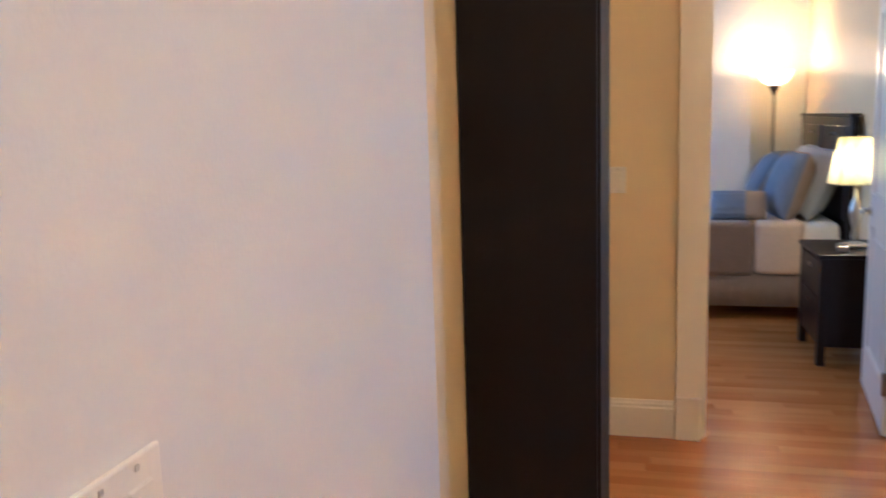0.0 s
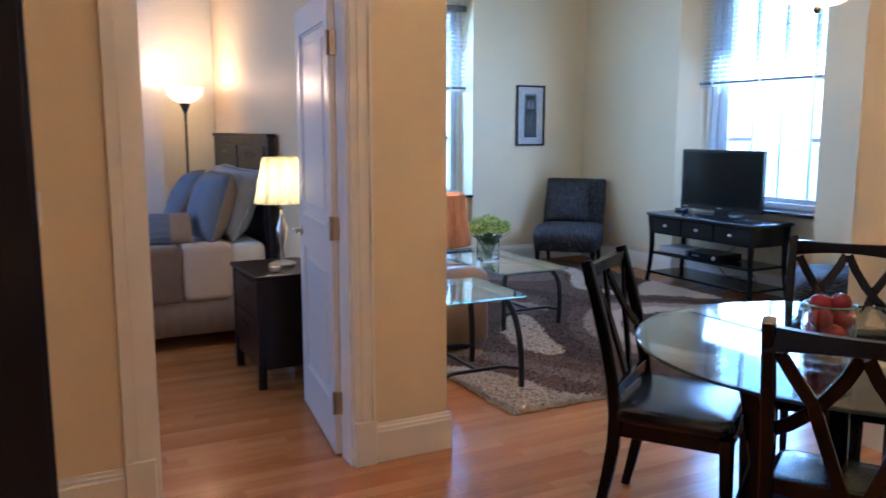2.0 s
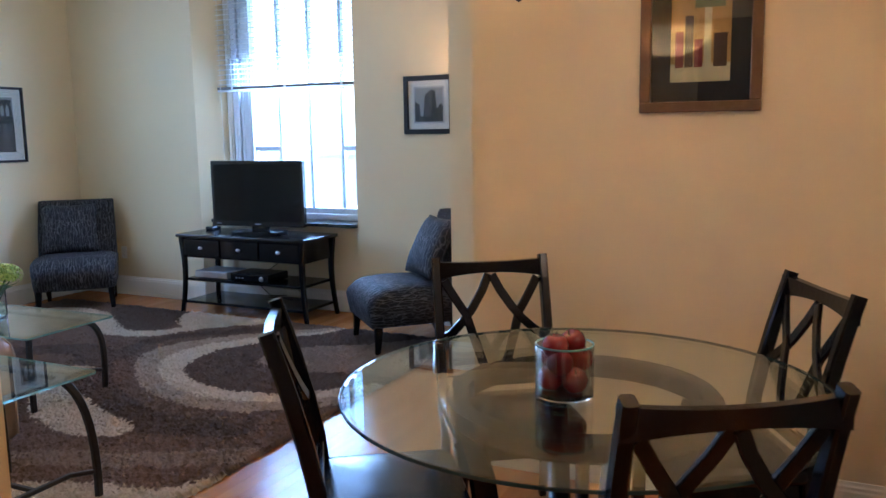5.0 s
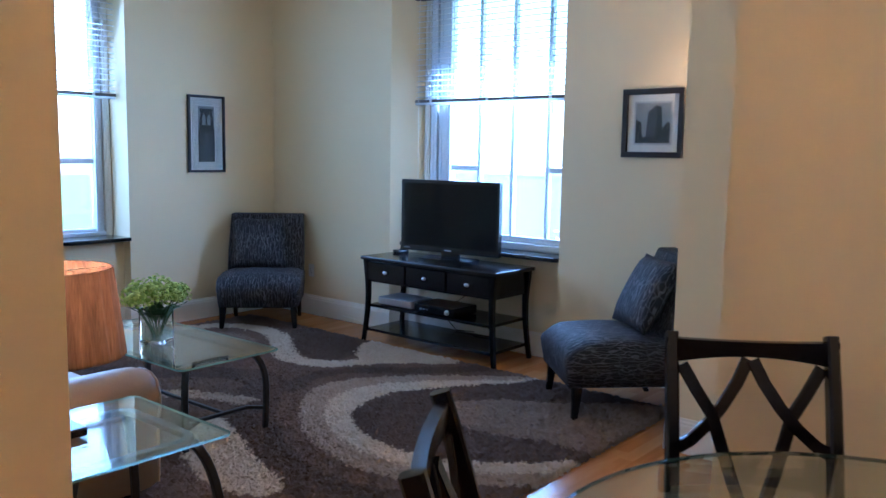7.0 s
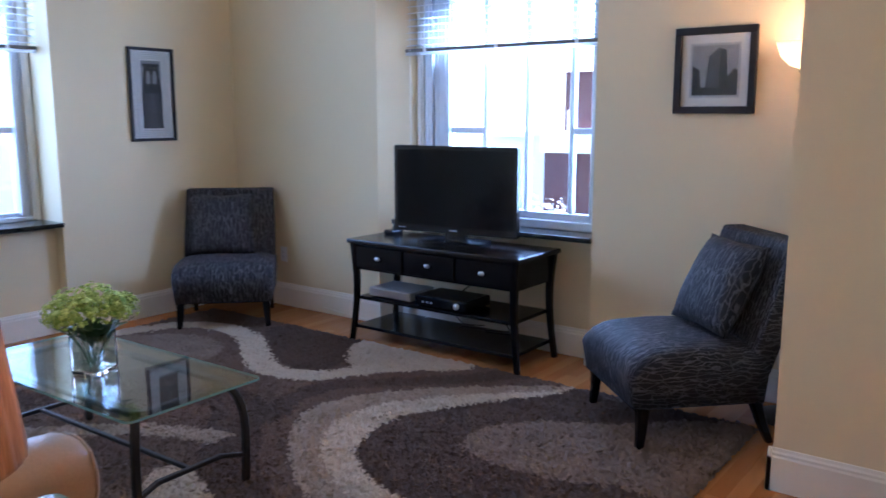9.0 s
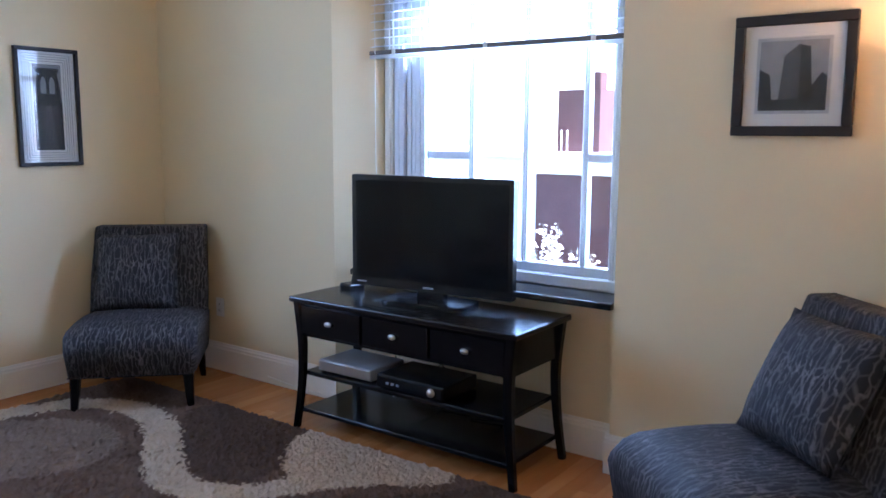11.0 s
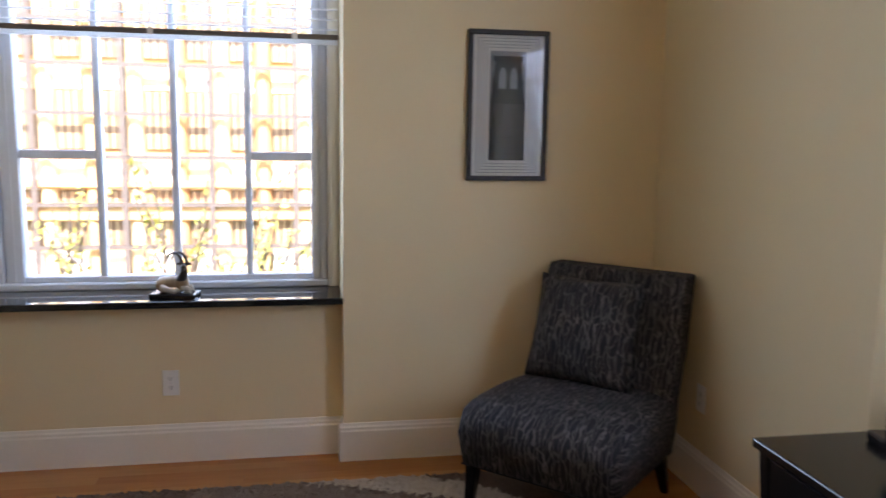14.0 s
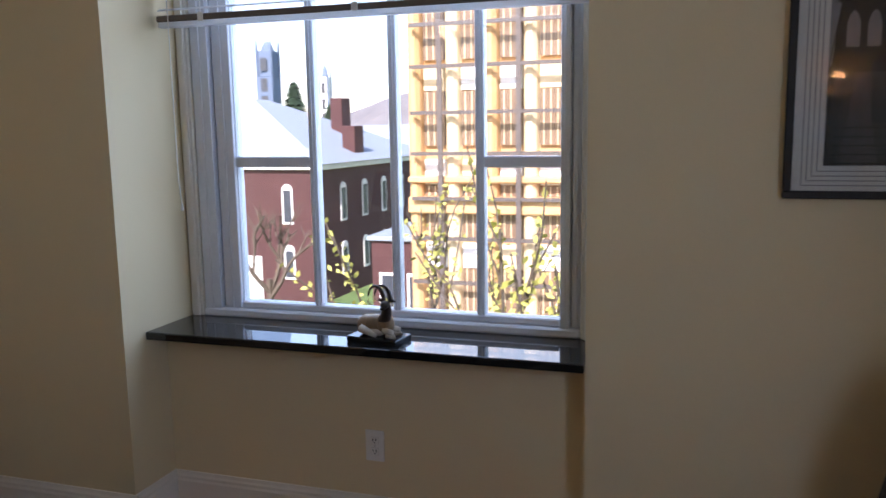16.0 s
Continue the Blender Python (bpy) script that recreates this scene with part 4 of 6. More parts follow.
def table_lamp(m, label, cloth, foot, body_h, s0, s1, watts, colour, square):
    t = thing("table_lamp", label, "lamp", m)
    if square:
        part("base", cube(-0.07, 0.07, -0.07, 0.07, 0, 0.028, 0.004), ESPRESSO, t)
        part("stem", cube(-0.018, 0.018, -0.018, 0.018, 0.028, body_h, 0.003), ESPRESSO, t)
    else:
        part("base", lathe(bmesh.new(), [(0, 0), (0.075, 0), (0.078, 0.012), (0.06, 0.02), (0.02, 0.03), (0, 0.03)], 24), STEEL, t, "", True)
        part("stem", lathe(bmesh.new(), [(0.012, 0.03), (0.02, 0.06), (0.012, 0.10), (0.03, 0.17), (0.034, 0.22), (0.014, 0.28), (0.008, body_h), (0, body_h)], 20), STEEL, t, "turned silver stem", True)
    part("socket", lathe(bmesh.new(), [(0.015, body_h), (0.015, body_h + 0.05), (0.010, body_h + 0.055), (0, body_h + 0.055)], 12), BRASS, t)
    part("bulb", lathe(bmesh.new(), [(0.010, body_h + 0.055), (0.028, body_h + 0.10), (0.020, body_h + 0.13), (0, body_h + 0.14)], 14), BULB, t, "lit bulb", True)
    pleated_shade(t, s0[1], s1[1], s0[0], s1[0], cloth, 46 if square else 30)
    for z, r in (s0[1], s0[0]), (s1[1], s1[0]):
        ring = [(r * math.cos(a * math.pi / 16), r * math.sin(a * math.pi / 16), z) for a in range(32)]
        part("shade_hoop", sweep(bmesh.new(), ring, disc(0.003, 6), (0, 0, 1), None, True), cloth, t)
    part("harp", sweep(bmesh.new(), [(-s1[0], 0, s1[1] - 0.01), (s1[0], 0, s1[1] - 0.01)], disc(0.002, 6)), BRASS, t)
    l = lamp("table_lamp_light", 'POINT', watts, colour, m @ Matrix.Translation((0, 0, body_h + 0.17)), radius=0.03)
    return t


table_lamp(pose(2.34, 4.635, 0.553), "table lamp with a copper pleated shade and dark square stem, lit", PLEAT, None, 0.30, (0.215, 0.262), (0.182, 0.540), 1.05, WARMER, True)


def torchiere(m, label, watts):
    t = thing("floor_lamp", label, "floor lamp", m, "torchiere lamps")
    part("base", lathe(bmesh.new(), [(0, 0), (0.135, 0), (0.138, 0.012), (0.12, 0.024), (0.03, 0.034), (0, 0.036)], 28), IRON, t, "", True)
    part("pole", lathe(bmesh.new(), [(0.012, 0.03), (0.012, 0.86), (0.017, 0.87), (0.017, 0.90), (0.011, 0.91), (0.010, 1.60), (0, 1.60)], 14), IRON, t, "", True)
    part("collar", lathe(bmesh.new(), [(0.010, 1.58), (0.022, 1.61), (0.040, 1.65), (0.044, 1.665), (0, 1.667)], 20), IRON, t, "dark cup under the glass", True)
    part("bowl", lathe(bmesh.new(), [(0.03, 1.665), (0.085, 1.685), (0.125, 1.725), (0.145, 1.785), (0.148, 1.79), (0.142, 1.787), (0.120, 1.731), (0.08, 1.693), (0.0, 1.680)], 28),
         BOWLGLASS, t, "frosted white glass bowl, lit", True)
    part("bulb", lathe(bmesh.new(), [(0.012, 1.69), (0.026, 1.715), (0.018, 1.74), (0, 1.75)], 12), BULB, t, "", True)
    lamp("floor_lamp_light", 'POINT', watts, WARM, m @ Matrix.Translation((0, 0, 1.79)), radius=0.05)
    return t


torchiere(pose(5.83, 3.90, 0), "tall dark torchiere lamp behind the chair, lit", 0.95)


# ---- sofa ----
def sofa():
    t = thing("sofa", "tan leather sofa with rounded arms beside the coffee table", "sofa", pose(2.0, 6.10, 0))
    L = 2.10
    part("base", cube(0.10, 0.90, -L / 2 + 0.12, L / 2 - 0.12, 0.07, 0.30, 0.02, 3), TAN, t)
    bm = cube(0.03, 0.26, -L / 2 + 0.10, L / 2 - 0.10, 0.07, 0.80, 0.05, 4)
    part("backrest", bm, TAN, t, "", True)
    for k in (-1, 0, 1):
        bm = cube(0.26, 0.93, -0.305, 0.305, 0.30, 0.45, 0.045, 4)
        c = part("seat_cushion", bm, TAN, t, "", True)
        c.location.y = k * 0.615
        c = part("back_cushion", cube(0.24, 0.42, -0.30, 0.30, 0.44, 0.82, 0.06, 4, pose(0, 0, 0, 0, 0, 0)), TAN, t, "", True)
        c.location.y = k * 0.615
    for s in (-1, 1):
        # a scrolled arm: a slab under a long roll
        prof = [(-0.095, 0.07), (0.095, 0.07), (0.095, 0.36), (0.118, 0.42), (0.122, 0.48), (0.10, 0.535), (0.05, 0.562), (0.0, 0.567), (-0.05, 0.562), (-0.10, 0.535), (-0.122, 0.48), (-0.118, 0.42), (-0.095, 0.36)]
        bm = bmesh.new()
        n = len(prof)
        rings = []
        for x, k in ((0.03, 0.96), (0.05, 1.0), (0.86, 1.0), (0.92, 0.985), (0.955, 0.93), (0.972, 0.84)):
            rings.append([bm.verts.new((x, s * (L / 2 - 0.12) + a * k, 0.31 + (b - 0.31) * k)) for a, b in prof])
        for a, b in zip(rings, rings[1:]):
            for i in range(n):
                j = (i + 1) % n
                bm.faces.new((a[i], a[j], b[j], b[i]))
        bm.faces.new(rings[0])
        bm.faces.new(rings[-1][::-1])
        arm = part("arm", bm, TAN, t, "rounded padded arm", True)
        ring = [(0.957, s * (L / 2 - 0.12) + a * 0.935, 0.31 + (b - 0.31) * 0.935) for a, b in prof]
        part("piping", sweep(bmesh.new(), ring, disc(0.005, 6), (1, 0, 0), None, True), TAN, arm)
        for x in (0.14, 0.86):
            part("foot", cube(x - 0.03, x + 0.03, s * (L / 2 - 0.12) - 0.03, s * (L / 2 - 0.12) + 0.03, 0.0, 0.07, 0.006), ESPRESSO, t)


sofa()


# ---- pictures ----
FRAMEWOOD = mat("black_picture_frame", (0.008, 0.006, 0.006), 0.5, var=0.3, scale=10, bump=0.05)
MATBOARD = mat("white_mat_board", (0.78, 0.76, 0.72), 0.8, var=0.02, bump=0.03)
INK = mat("grey_mat_line", (0.25, 0.25, 0.25), 0.8, bump=0)


def tone(name, v):
    return mat(name, (v, v, v * 1.02), 0.6, var=0.3, scale=30, bump=0.02, var2=0.25, bscale=140)


SKYTONE, MIDTONE, DARKTONE = tone("pale_print_grey", 0.30), tone("mid_print_grey", 0.075), tone("dark_print_grey", 0.028)


def picture(name, label, m, w, h, border, frame_w, mount, art, frame_mat=FRAMEWOOD, depth=0.028, pane=PRINTGLASS):
    """Local x across, z up, y out of the wall towards the room is -y. The origin is the middle of the back."""
    t = thing(name, label, "picture", m)
    for a, b, c, d in ((-w / 2, w / 2, h / 2 - frame_w, h / 2), (-w / 2, w / 2, -h / 2, -h / 2 + frame_w), (-w / 2, -w / 2 + frame_w, -h / 2 + frame_w, h / 2 - frame_w),
                       (w / 2 - frame_w, w / 2, -h / 2 + frame_w, h / 2 - frame_w)):
        part("frame_bar", cube(a, b, -depth, 0, c, d, 0.003), frame_mat, t)
    iw, ih = w - 2 * frame_w, h - 2 * frame_w
    part("mount", cube(-iw / 2, iw / 2, -0.010, -0.002, -ih / 2, ih / 2), mount, t, "mat board")
    art(t, iw - 2 * border, ih - 2 * border)
    g = part("glass", cube(-iw / 2, iw / 2, -0.0185, -0.0165, -ih / 2, ih / 2), pane, t, "picture glass")
    g.visible_shadow = False
    return t


def flat(t, name, outline, y, material, dx=0.0, dz=0.0):
    bm = bmesh.new()
    prism(bm, [(a + dx, b + dz) for a, b in outline], -y - 0.0008, -y, "y")
    return part(name, bm, material, t)


def quad(x0, x1, z0, z1):
    return [(x0, z0), (x1, z0), (x1, z1), (x0, z1)]


def bridge_art(t, w, h):
    w, h = w * 0.62, h * 0.86
    for k in range(4):
        e = 0.014 + 0.013 * k
        for a in (quad(-w / 2 - e, w / 2 + e, h / 2 + e, h / 2 + e + 0.0025), quad(-w / 2 - e, w / 2 + e, -h / 2 - e - 0.0025, -h / 2 - e),
                  quad(-w / 2 - e - 0.0025, -w / 2 - e, -h / 2 - e, h / 2 + e), quad(w / 2 + e, w / 2 + e + 0.0025, -h / 2 - e, h / 2 + e)):
            flat(t, "mount_line", a, 0.0102, INK)
    haze, stone, deck = tone("hazy_print_grey", 0.27), tone("stone_print_grey", 0.022), tone("deck_print_grey", 0.055)
    flat(t, "print", quad(-w / 2, w / 2, -h / 2, h / 2), 0.0102, haze)
    flat(t, "far_bank", quad(-w / 2, w / 2, -h * 0.20, h * 0.06), 0.0108, deck)
    flat(t, "roadway", [(-w / 2, -h / 2), (w / 2, -h / 2), (w * 0.46, -h * 0.12), (w * 0.20, h * 0.14), (-w * 0.20, h * 0.14), (-w * 0.46, -h * 0.12)], 0.0114, deck)
    flat(t, "walkway", [(-w * 0.26, -h / 2), (w * 0.30, -h / 2), (w * 0.04, h * 0.12), (-w * 0.04, h * 0.12)], 0.0118, tone("plank_print_grey", 0.085))
    flat(t, "bridge_tower", [(-w * 0.44, h * 0.02), (w * 0.44, h * 0.02), (w * 0.41, h * 0.24), (w * 0.35, h * 0.25), (w * 0.35, h * 0.40), (w * 0.40, h * 0.41), (w * 0.40, h * 0.455),
                             (-w * 0.40, h * 0.455), (-w * 0.40, h * 0.41), (-w * 0.35, h * 0.40), (-w * 0.35, h * 0.25), (-w * 0.41, h * 0.24)], 0.0122, stone)
    for s in (-1, 1):
        x = s * w * 0.155
        flat(t, "pointed_arch", [(x - w * 0.10, h * 0.16), (x + w * 0.10, h * 0.16), (x + w * 0.10, h * 0.29), (x + w * 0.06, h * 0.335), (x, h * 0.36), (x - w * 0.06, h * 0.335), (x - w * 0.10, h * 0.29)], 0.0130, haze)
        for f in (-0.05, 0.1, 0.2, 0.3, 0.4, 0.5):
            flat(t, "bridge_cable", [(s * w * 0.33, h * 0.40), (s * w * 0.345, h * 0.405), (s * w * 0.5, -h * f + 0.004), (s * w * 0.49, -h * f)], 0.0128, stone)
    for k in range(5):
        z = -h * (0.49 - 0.05 * k)
        flat(t, "deck_line", quad(-w * 0.42, w * 0.42, z, z + 0.003), 0.0126, stone)


def tower_art(t, w, h):
    flat(t, "mount_line", quad(-w / 2 - 0.012, w / 2 + 0.012, -h / 2 - 0.012, h / 2 + 0.012), 0.0102, tone("cream_line", 0.5))
    flat(t, "print", quad(-w / 2, w / 2, -h / 2, h / 2), 0.0112, SKYTONE)
    flat(t, "wedge_building", [(-w * 0.20, -h * 0.36), (w * 0.30, -h * 0.36), (w * 0.24, h * 0.40), (w * 0.08, h * 0.45), (-w * 0.14, h * 0.28)], 0.0122, MIDTONE)
    flat(t, "building_shade", [(w * 0.10, -h * 0.36), (w * 0.30, -h * 0.36), (w * 0.24, h * 0.40), (w * 0.10, h * 0.44)], 0.0126, DARKTONE)
    flat(t, "street", quad(-w / 2, w / 2, -h / 2, -h * 0.34), 0.0130, DARKTONE)
    flat(t, "tree_mass", [(w * 0.12, -h * 0.36), (w * 0.5, -h * 0.36), (w * 0.5, -h * 0.02), (w * 0.42, h * 0.04), (w * 0.30, -h * 0.12)], 0.0126, DARKTONE)
    flat(t, "tree_mass", [(-w * 0.5, -h * 0.36), (-w * 0.3, -h * 0.36), (-w * 0.34, h * 0.02), (-w * 0.5, h * 0.10)], 0.0126, DARKTONE)


picture("framed_print", "black-framed print of a stone bridge tower in a lined white mat", pose(5.3075, 8.19, 1.6025, 0, 0, 0), 0.365, 0.655, 0.030, 0.021, MATBOARD, bridge_art)
picture("framed_print", "black-framed photograph of a wedge-shaped tower in a white mat", pose(6.04, 4.3965, 1.685, 0, 0, -90), 0.417, 0.433, 0.056, 0.036, MATBOARD, tower_art)


# ---- ibex figurine on the sill ----
def figurine():
    """A resting ibex, head raised and turned out, with long swept horns, on an oblong plinth: one plain mesh."""
    hide = mat("tan_figurine", (0.30, 0.19, 0.10), 0.4, var=0.5, scale=18, bump=0.15, bscale=90, var2=0.25)
    dark = mat("dark_bronze_figurine", (0.035, 0.022, 0.016), 0.35, var=0.3, scale=20, bump=0.1, bscale=80)
    pale = mat("pale_figurine_belly", (0.60, 0.53, 0.42), 0.45, var=0.2, scale=20, bump=0.1)
    bm = bmesh.new()

    def paint_since(count, index):
        bm.faces.ensure_lookup_table()
        for f in bm.faces[count:]:
            f.material_index, f.smooth = index, True
        return len(bm.faces)

    def blob(p, r, s=(1, 1, 1), turn=0.0):
        for v in bmesh.ops.create_uvsphere(bm, u_segments=16, v_segments=12, radius=r)["verts"]:
            v.co = Matrix.Rotation(turn, 3, 'Y') @ Vector((v.co.x * s[0], v.co.y * s[1], v.co.z * s[2])) + Vector(p)

    blob((-0.012, 0.004, 0.056), 0.036, (1.60, 1.0, 0.95))
    blob((-0.048, 0.004, 0.052), 0.035, (1.0, 1.10, 1.0))
    blob((0.030, -0.004, 0.062), 0.033, (0.95, 0.95, 1.20))
    n = paint_since(0, 0)
    sweep(bm, [(0.030, -0.010, 0.075), (0.044, -0.018, 0.105), (0.048, -0.024, 0.130), (0.048, -0.028, 0.142)], disc(0.018, 12), (0, 1, 0), [1.35, 1.0, 0.82, 0.7])
    blob((0.050, -0.040, 0.138), 0.0155, (0.85, 1.55, 0.95))
    blob((0.050, -0.057, 0.129), 0.009, (0.9, 1.2, 0.9))
    for s in (-1, 1):
        sweep(bm, [(0.048 + s * 0.010, -0.028, 0.146), (0.048 + s * 0.026, -0.024, 0.150), (0.048 + s * 0.034, -0.022, 0.146)], disc(0.006, 8), (0, 1, 0), [0.9, 1.0, 0.3])
        arc = [(0.014 + s * 0.008 + 0.036 * math.cos(a), -0.026 + s * 0.008 + 0.006 * a, 0.146 + 0.050 * math.sin(a)) for a in [i * 2.9 / 14 for i in range(15)]]
        sweep(bm, arc, disc(0.0082, 8), (0, 1, 0), [1.05 - 0.055 * i + 0.06 * (i % 2) for i in range(15)])
    n = paint_since(n, 1)
    for s in (-1, 1):
        sweep(bm, [(0.034, s * 0.022 - 0.004, 0.045), (0.070, s * 0.026 - 0.006, 0.040), (0.078, s * 0.026 - 0.006, 0.027), (0.045, s * 0.022 - 0.006, 0.025)], disc(0.010, 8), (0, 0, 1), [1.2, 1.0, 0.85, 0.65])
        sweep(bm, [(-0.050, s * 0.034, 0.046), (-0.018, s * 0.042, 0.038), (0.012, s * 0.040, 0.026)], disc(0.012, 8), (0, 0, 1), [1.3, 1.0, 0.6])
    blob((-0.005, -0.010, 0.035), 0.026, (1.6, 1.15, 0.6))
    n = paint_since(n, 2)
    box(bm, -0.098, 0.098, -0.056, 0.056, 0.0, 0.020, 0.003)
    bm.faces.ensure_lookup_table()
    for f in bm.faces[n:]:
        f.material_index = 3
    ob = part("ibex_figurine", bm, [hide, dark, pale, BLACKPLASTIC], None, "small tan figurine of a resting ibex on a black plinth")
    ob.matrix_world = pose(3.862, 8.275, SILL, 0, 0, -8)
    return tagged(ob, category="figurine")


figurine()


# ---- wall plates ----
def outlet(m, label="white double wall outlet low on the wall", switch=False):
    t = thing("light_switch" if switch else "wall_outlet", label, "switch" if switch else "outlet", m)
    part("plate", cube(-0.036, 0.036, -0.006, 0, -0.058, 0.058, 0.003, 2), WHITEPLASTIC, t)
    if switch:
        part("rocker", cube(-0.017, 0.017, -0.011, -0.006, -0.034, 0.034, 0.002, 1, pose(0, 0, 0, 2, 0, 0)), WHITEPLASTIC, t)
    else:
        for z in (-0.02, 0.02):
            s = part("socket", cube(-0.016, 0.016, -0.0085, -0.006, z - 0.014, z + 0.014, 0.002), WHITEPLASTIC, t)
            for x, w in ((-0.006, 0.0012), (0.006, 0.0012)):
                part("slot", cube(x - w, x + w, -0.0090, -0.0086, z - 0.002, z + 0.007), BLACKPLASTIC, s)
            part("slot", cube(-0.002, 0.002, -0.0090, -0.0086, z - 0.009, z - 0.005), BLACKPLASTIC, s)
    for z in ((-0.047, 0.047) if switch else (0.0,)):
        part("screw", cube(-0.003, 0.003, -0.0072, -0.006, z - 0.003, z + 0.003, 0.001), STEEL, t)
    return t


outlet(pose(3.83, 8.29, 0.365))
outlet(pose(6.04, 7.66, 0.40, 0, 0, -90), "white wall outlet beside the corner chair")
outlet(pose(0.33, WY, 1.18), "white rocker light switch beside the bedroom door", True)

# ---- dining corner ----
def dining_table():
    t = thing("dining_table", "round glass dining table on a dark wooden pedestal", "dining table", pose(2.675, 2.24, 0, 0, 0, 31))
    R = 0.685
    g = part("glass_top", lathe(bmesh.new(), [(0, 0.750), (R - 0.02, 0.750), (R - 0.004, 0.753), (R, 0.756), (R - 0.004, 0.762), (R - 0.012, 0.7625), (0, 0.7625)], 72), TABLEGLASS, t, "clear round glass top")
    ring = [((R + 0.0005) * math.cos(2 * math.pi * i / 72), (R + 0.0005) * math.sin(2 * math.pi * i / 72), 0.756) for i in range(72)]
    part("glass_edge", sweep(bmesh.new(), ring, rect(0.004, 0.009), (0, 0, 1), None, True), DARKEDGE, g, "dark bevelled glass edge")
    ring = [(0.36 * math.cos(2 * math.pi * i / 48), 0.36 * math.sin(2 * math.pi * i / 48), 0.715) for i in range(48)]
    part("ring_frame", sweep(bmesh.new(), ring, rect(0.055, 0.065), (0, 0, 1), None, True), ESPRESSO, t, "round wooden ring under the glass")
    for k in range(4):
        a = k * math.pi / 2
        c, s = math.cos(a), math.sin(a)
        pts = [(r * c, r * s, z) for r, z in ((0.34, 0.69), (0.29, 0.50), (0.26, 0.30), (0.31, 0.10), (0.36, 0.0))]
        part("leg", sweep(bmesh.new(), pts, rect(0.075, 0.060), (-s, c, 0)), ESPRESSO, t)
        part("pad", lathe(bmesh.new(), [(0, 0.7475), (0.014, 0.7475), (0.014, 0.7497), (0, 0.7497)], 12, (0.36 * c, 0.36 * s, 0)), BLACKPLASTIC, t)
    part("lower_shelf", lathe(bmesh.new(), [(0, 0.24), (0.25, 0.24), (0.26, 0.252), (0.25, 0.265), (0, 0.265)], 40), ESPRESSO, t)


dining_table()


def dining_chair():
    """Faces +y; the back stands at y = 0 with its top at z = 0.99."""
    t = thing("dining_chair", "espresso dining chair with crossed slats and black leather seat", "chair", pose(2.18, 2.93, 0, 0, 0, 0), "chairs round the dining table")
    W = 0.47

    def post_at(z):
        return 0.055 - 0.125 * max(0, (z - 0.45) / 0.54) ** 1.4 - 0.07 * max(0, (0.42 - z) / 0.42) ** 1.5

    for s in (-1, 1):
        pts = [(s * (W / 2 - 0.02 - 0.012 * (z < 0.4)), post_at(z), z) for z in (0.0, 0.1, 0.2, 0.32, 0.44, 0.56, 0.68, 0.80, 0.90, 0.99)]
        part("back_post", sweep(bmesh.new(), pts, rect(0.036, 0.046), (0, 1, 0), [0.75, 0.85, 0.95, 1, 1, 1, 0.98, 0.95, 0.92, 0.9]), ESPRESSO, t)
        part("front_leg", sweep(bmesh.new(), [(s * (W / 2 - 0.018), 0.44, 0.42), (s * (W / 2 - 0.020), 0.445, 0.2), (s * (W / 2 - 0.022), 0.45, 0)], rect(0.046, 0.046), (0, 1, 0), [1, 0.9, 0.72]), ESPRESSO, t)
        part("side_rail", cube(s * (W / 2 - 0.035) - 0.012, s * (W / 2 - 0.035) + 0.012, 0.07, 0.44, 0.36, 0.425, 0.003), ESPRESSO, t)
    part("front_rail", cube(-W / 2 + 0.04, W / 2 - 0.04, 0.425, 0.45, 0.36, 0.425, 0.003), ESPRESSO, t)
    part("back_rail", cube(-W / 2 + 0.04, W / 2 - 0.04, 0.045, 0.068, 0.36, 0.425, 0.003), ESPRESSO, t)
    # crest: arched below, a little dished in plan
    bm = bmesh.new()
    n = 14
    prev = None
    for i in range(n + 1):
        u = 2 * i / n - 1
        x, dish = u * (W / 2 - 0.004), -0.018 * (1 - u * u)
        z1, z0 = 0.978 - 0.010 * (1 - u * u), 0.905 + 0.022 * (1 - u * u)
        y = post_at(0.94) + dish
        ring = [bm.verts.new(p) for p in ((x, y - 0.013, z0), (x, y + 0.013, z0), (x, y + 0.010, z1), (x, y - 0.015, z1))]
        if prev:
            for k in range(4):
                bm.faces.new((prev[k], prev[(k + 1) % 4], ring[(k + 1) % 4], ring[k]))
        else:
            bm.faces.new(ring)
        prev = ring
    bm.faces.new(prev[::-1])
    part("crest_rail", bm, ESPRESSO, t)
    part("lower_back_rail", cube(-W / 2 + 0.03, W / 2 - 0.03, post_at(0.52) - 0.011, post_at(0.52) + 0.011, 0.50, 0.545, 0.003), ESPRESSO, t)
    for s in (-1, 1):
        # two bowed slats on each side cross over
        a = [(s * x, post_at(z) - 0.012 * (1 - (x / 0.2) ** 2) + 0.003 * s, z) for x, z in ((0.188, 0.905), (0.150, 0.84), (0.108, 0.775), (0.085, 0.70), (0.060, 0.62), (0.030, 0.535))]
        b = [(s * x, post_at(z) - 0.012 * (1 - (x / 0.2) ** 2) - 0.003 * s, z) for x, z in ((0.006, 0.92), (0.035, 0.86), (0.078, 0.795), (0.120, 0.745), (0.165, 0.705), (0.200, 0.685))]
        for pts in (a, b):
            line = [p for i in range(len(pts) - 1) for p in [Vector(pts[i]), (Vector(pts[i]) + Vector(pts[i + 1])) / 2]] + [Vector(pts[-1])]
            part("cross_slat", sweep(bmesh.new(), line, rect(0.034, 0.016), (0, 1, 0)), ESPRESSO, t)
    bm = bmesh.new()
    rows = []
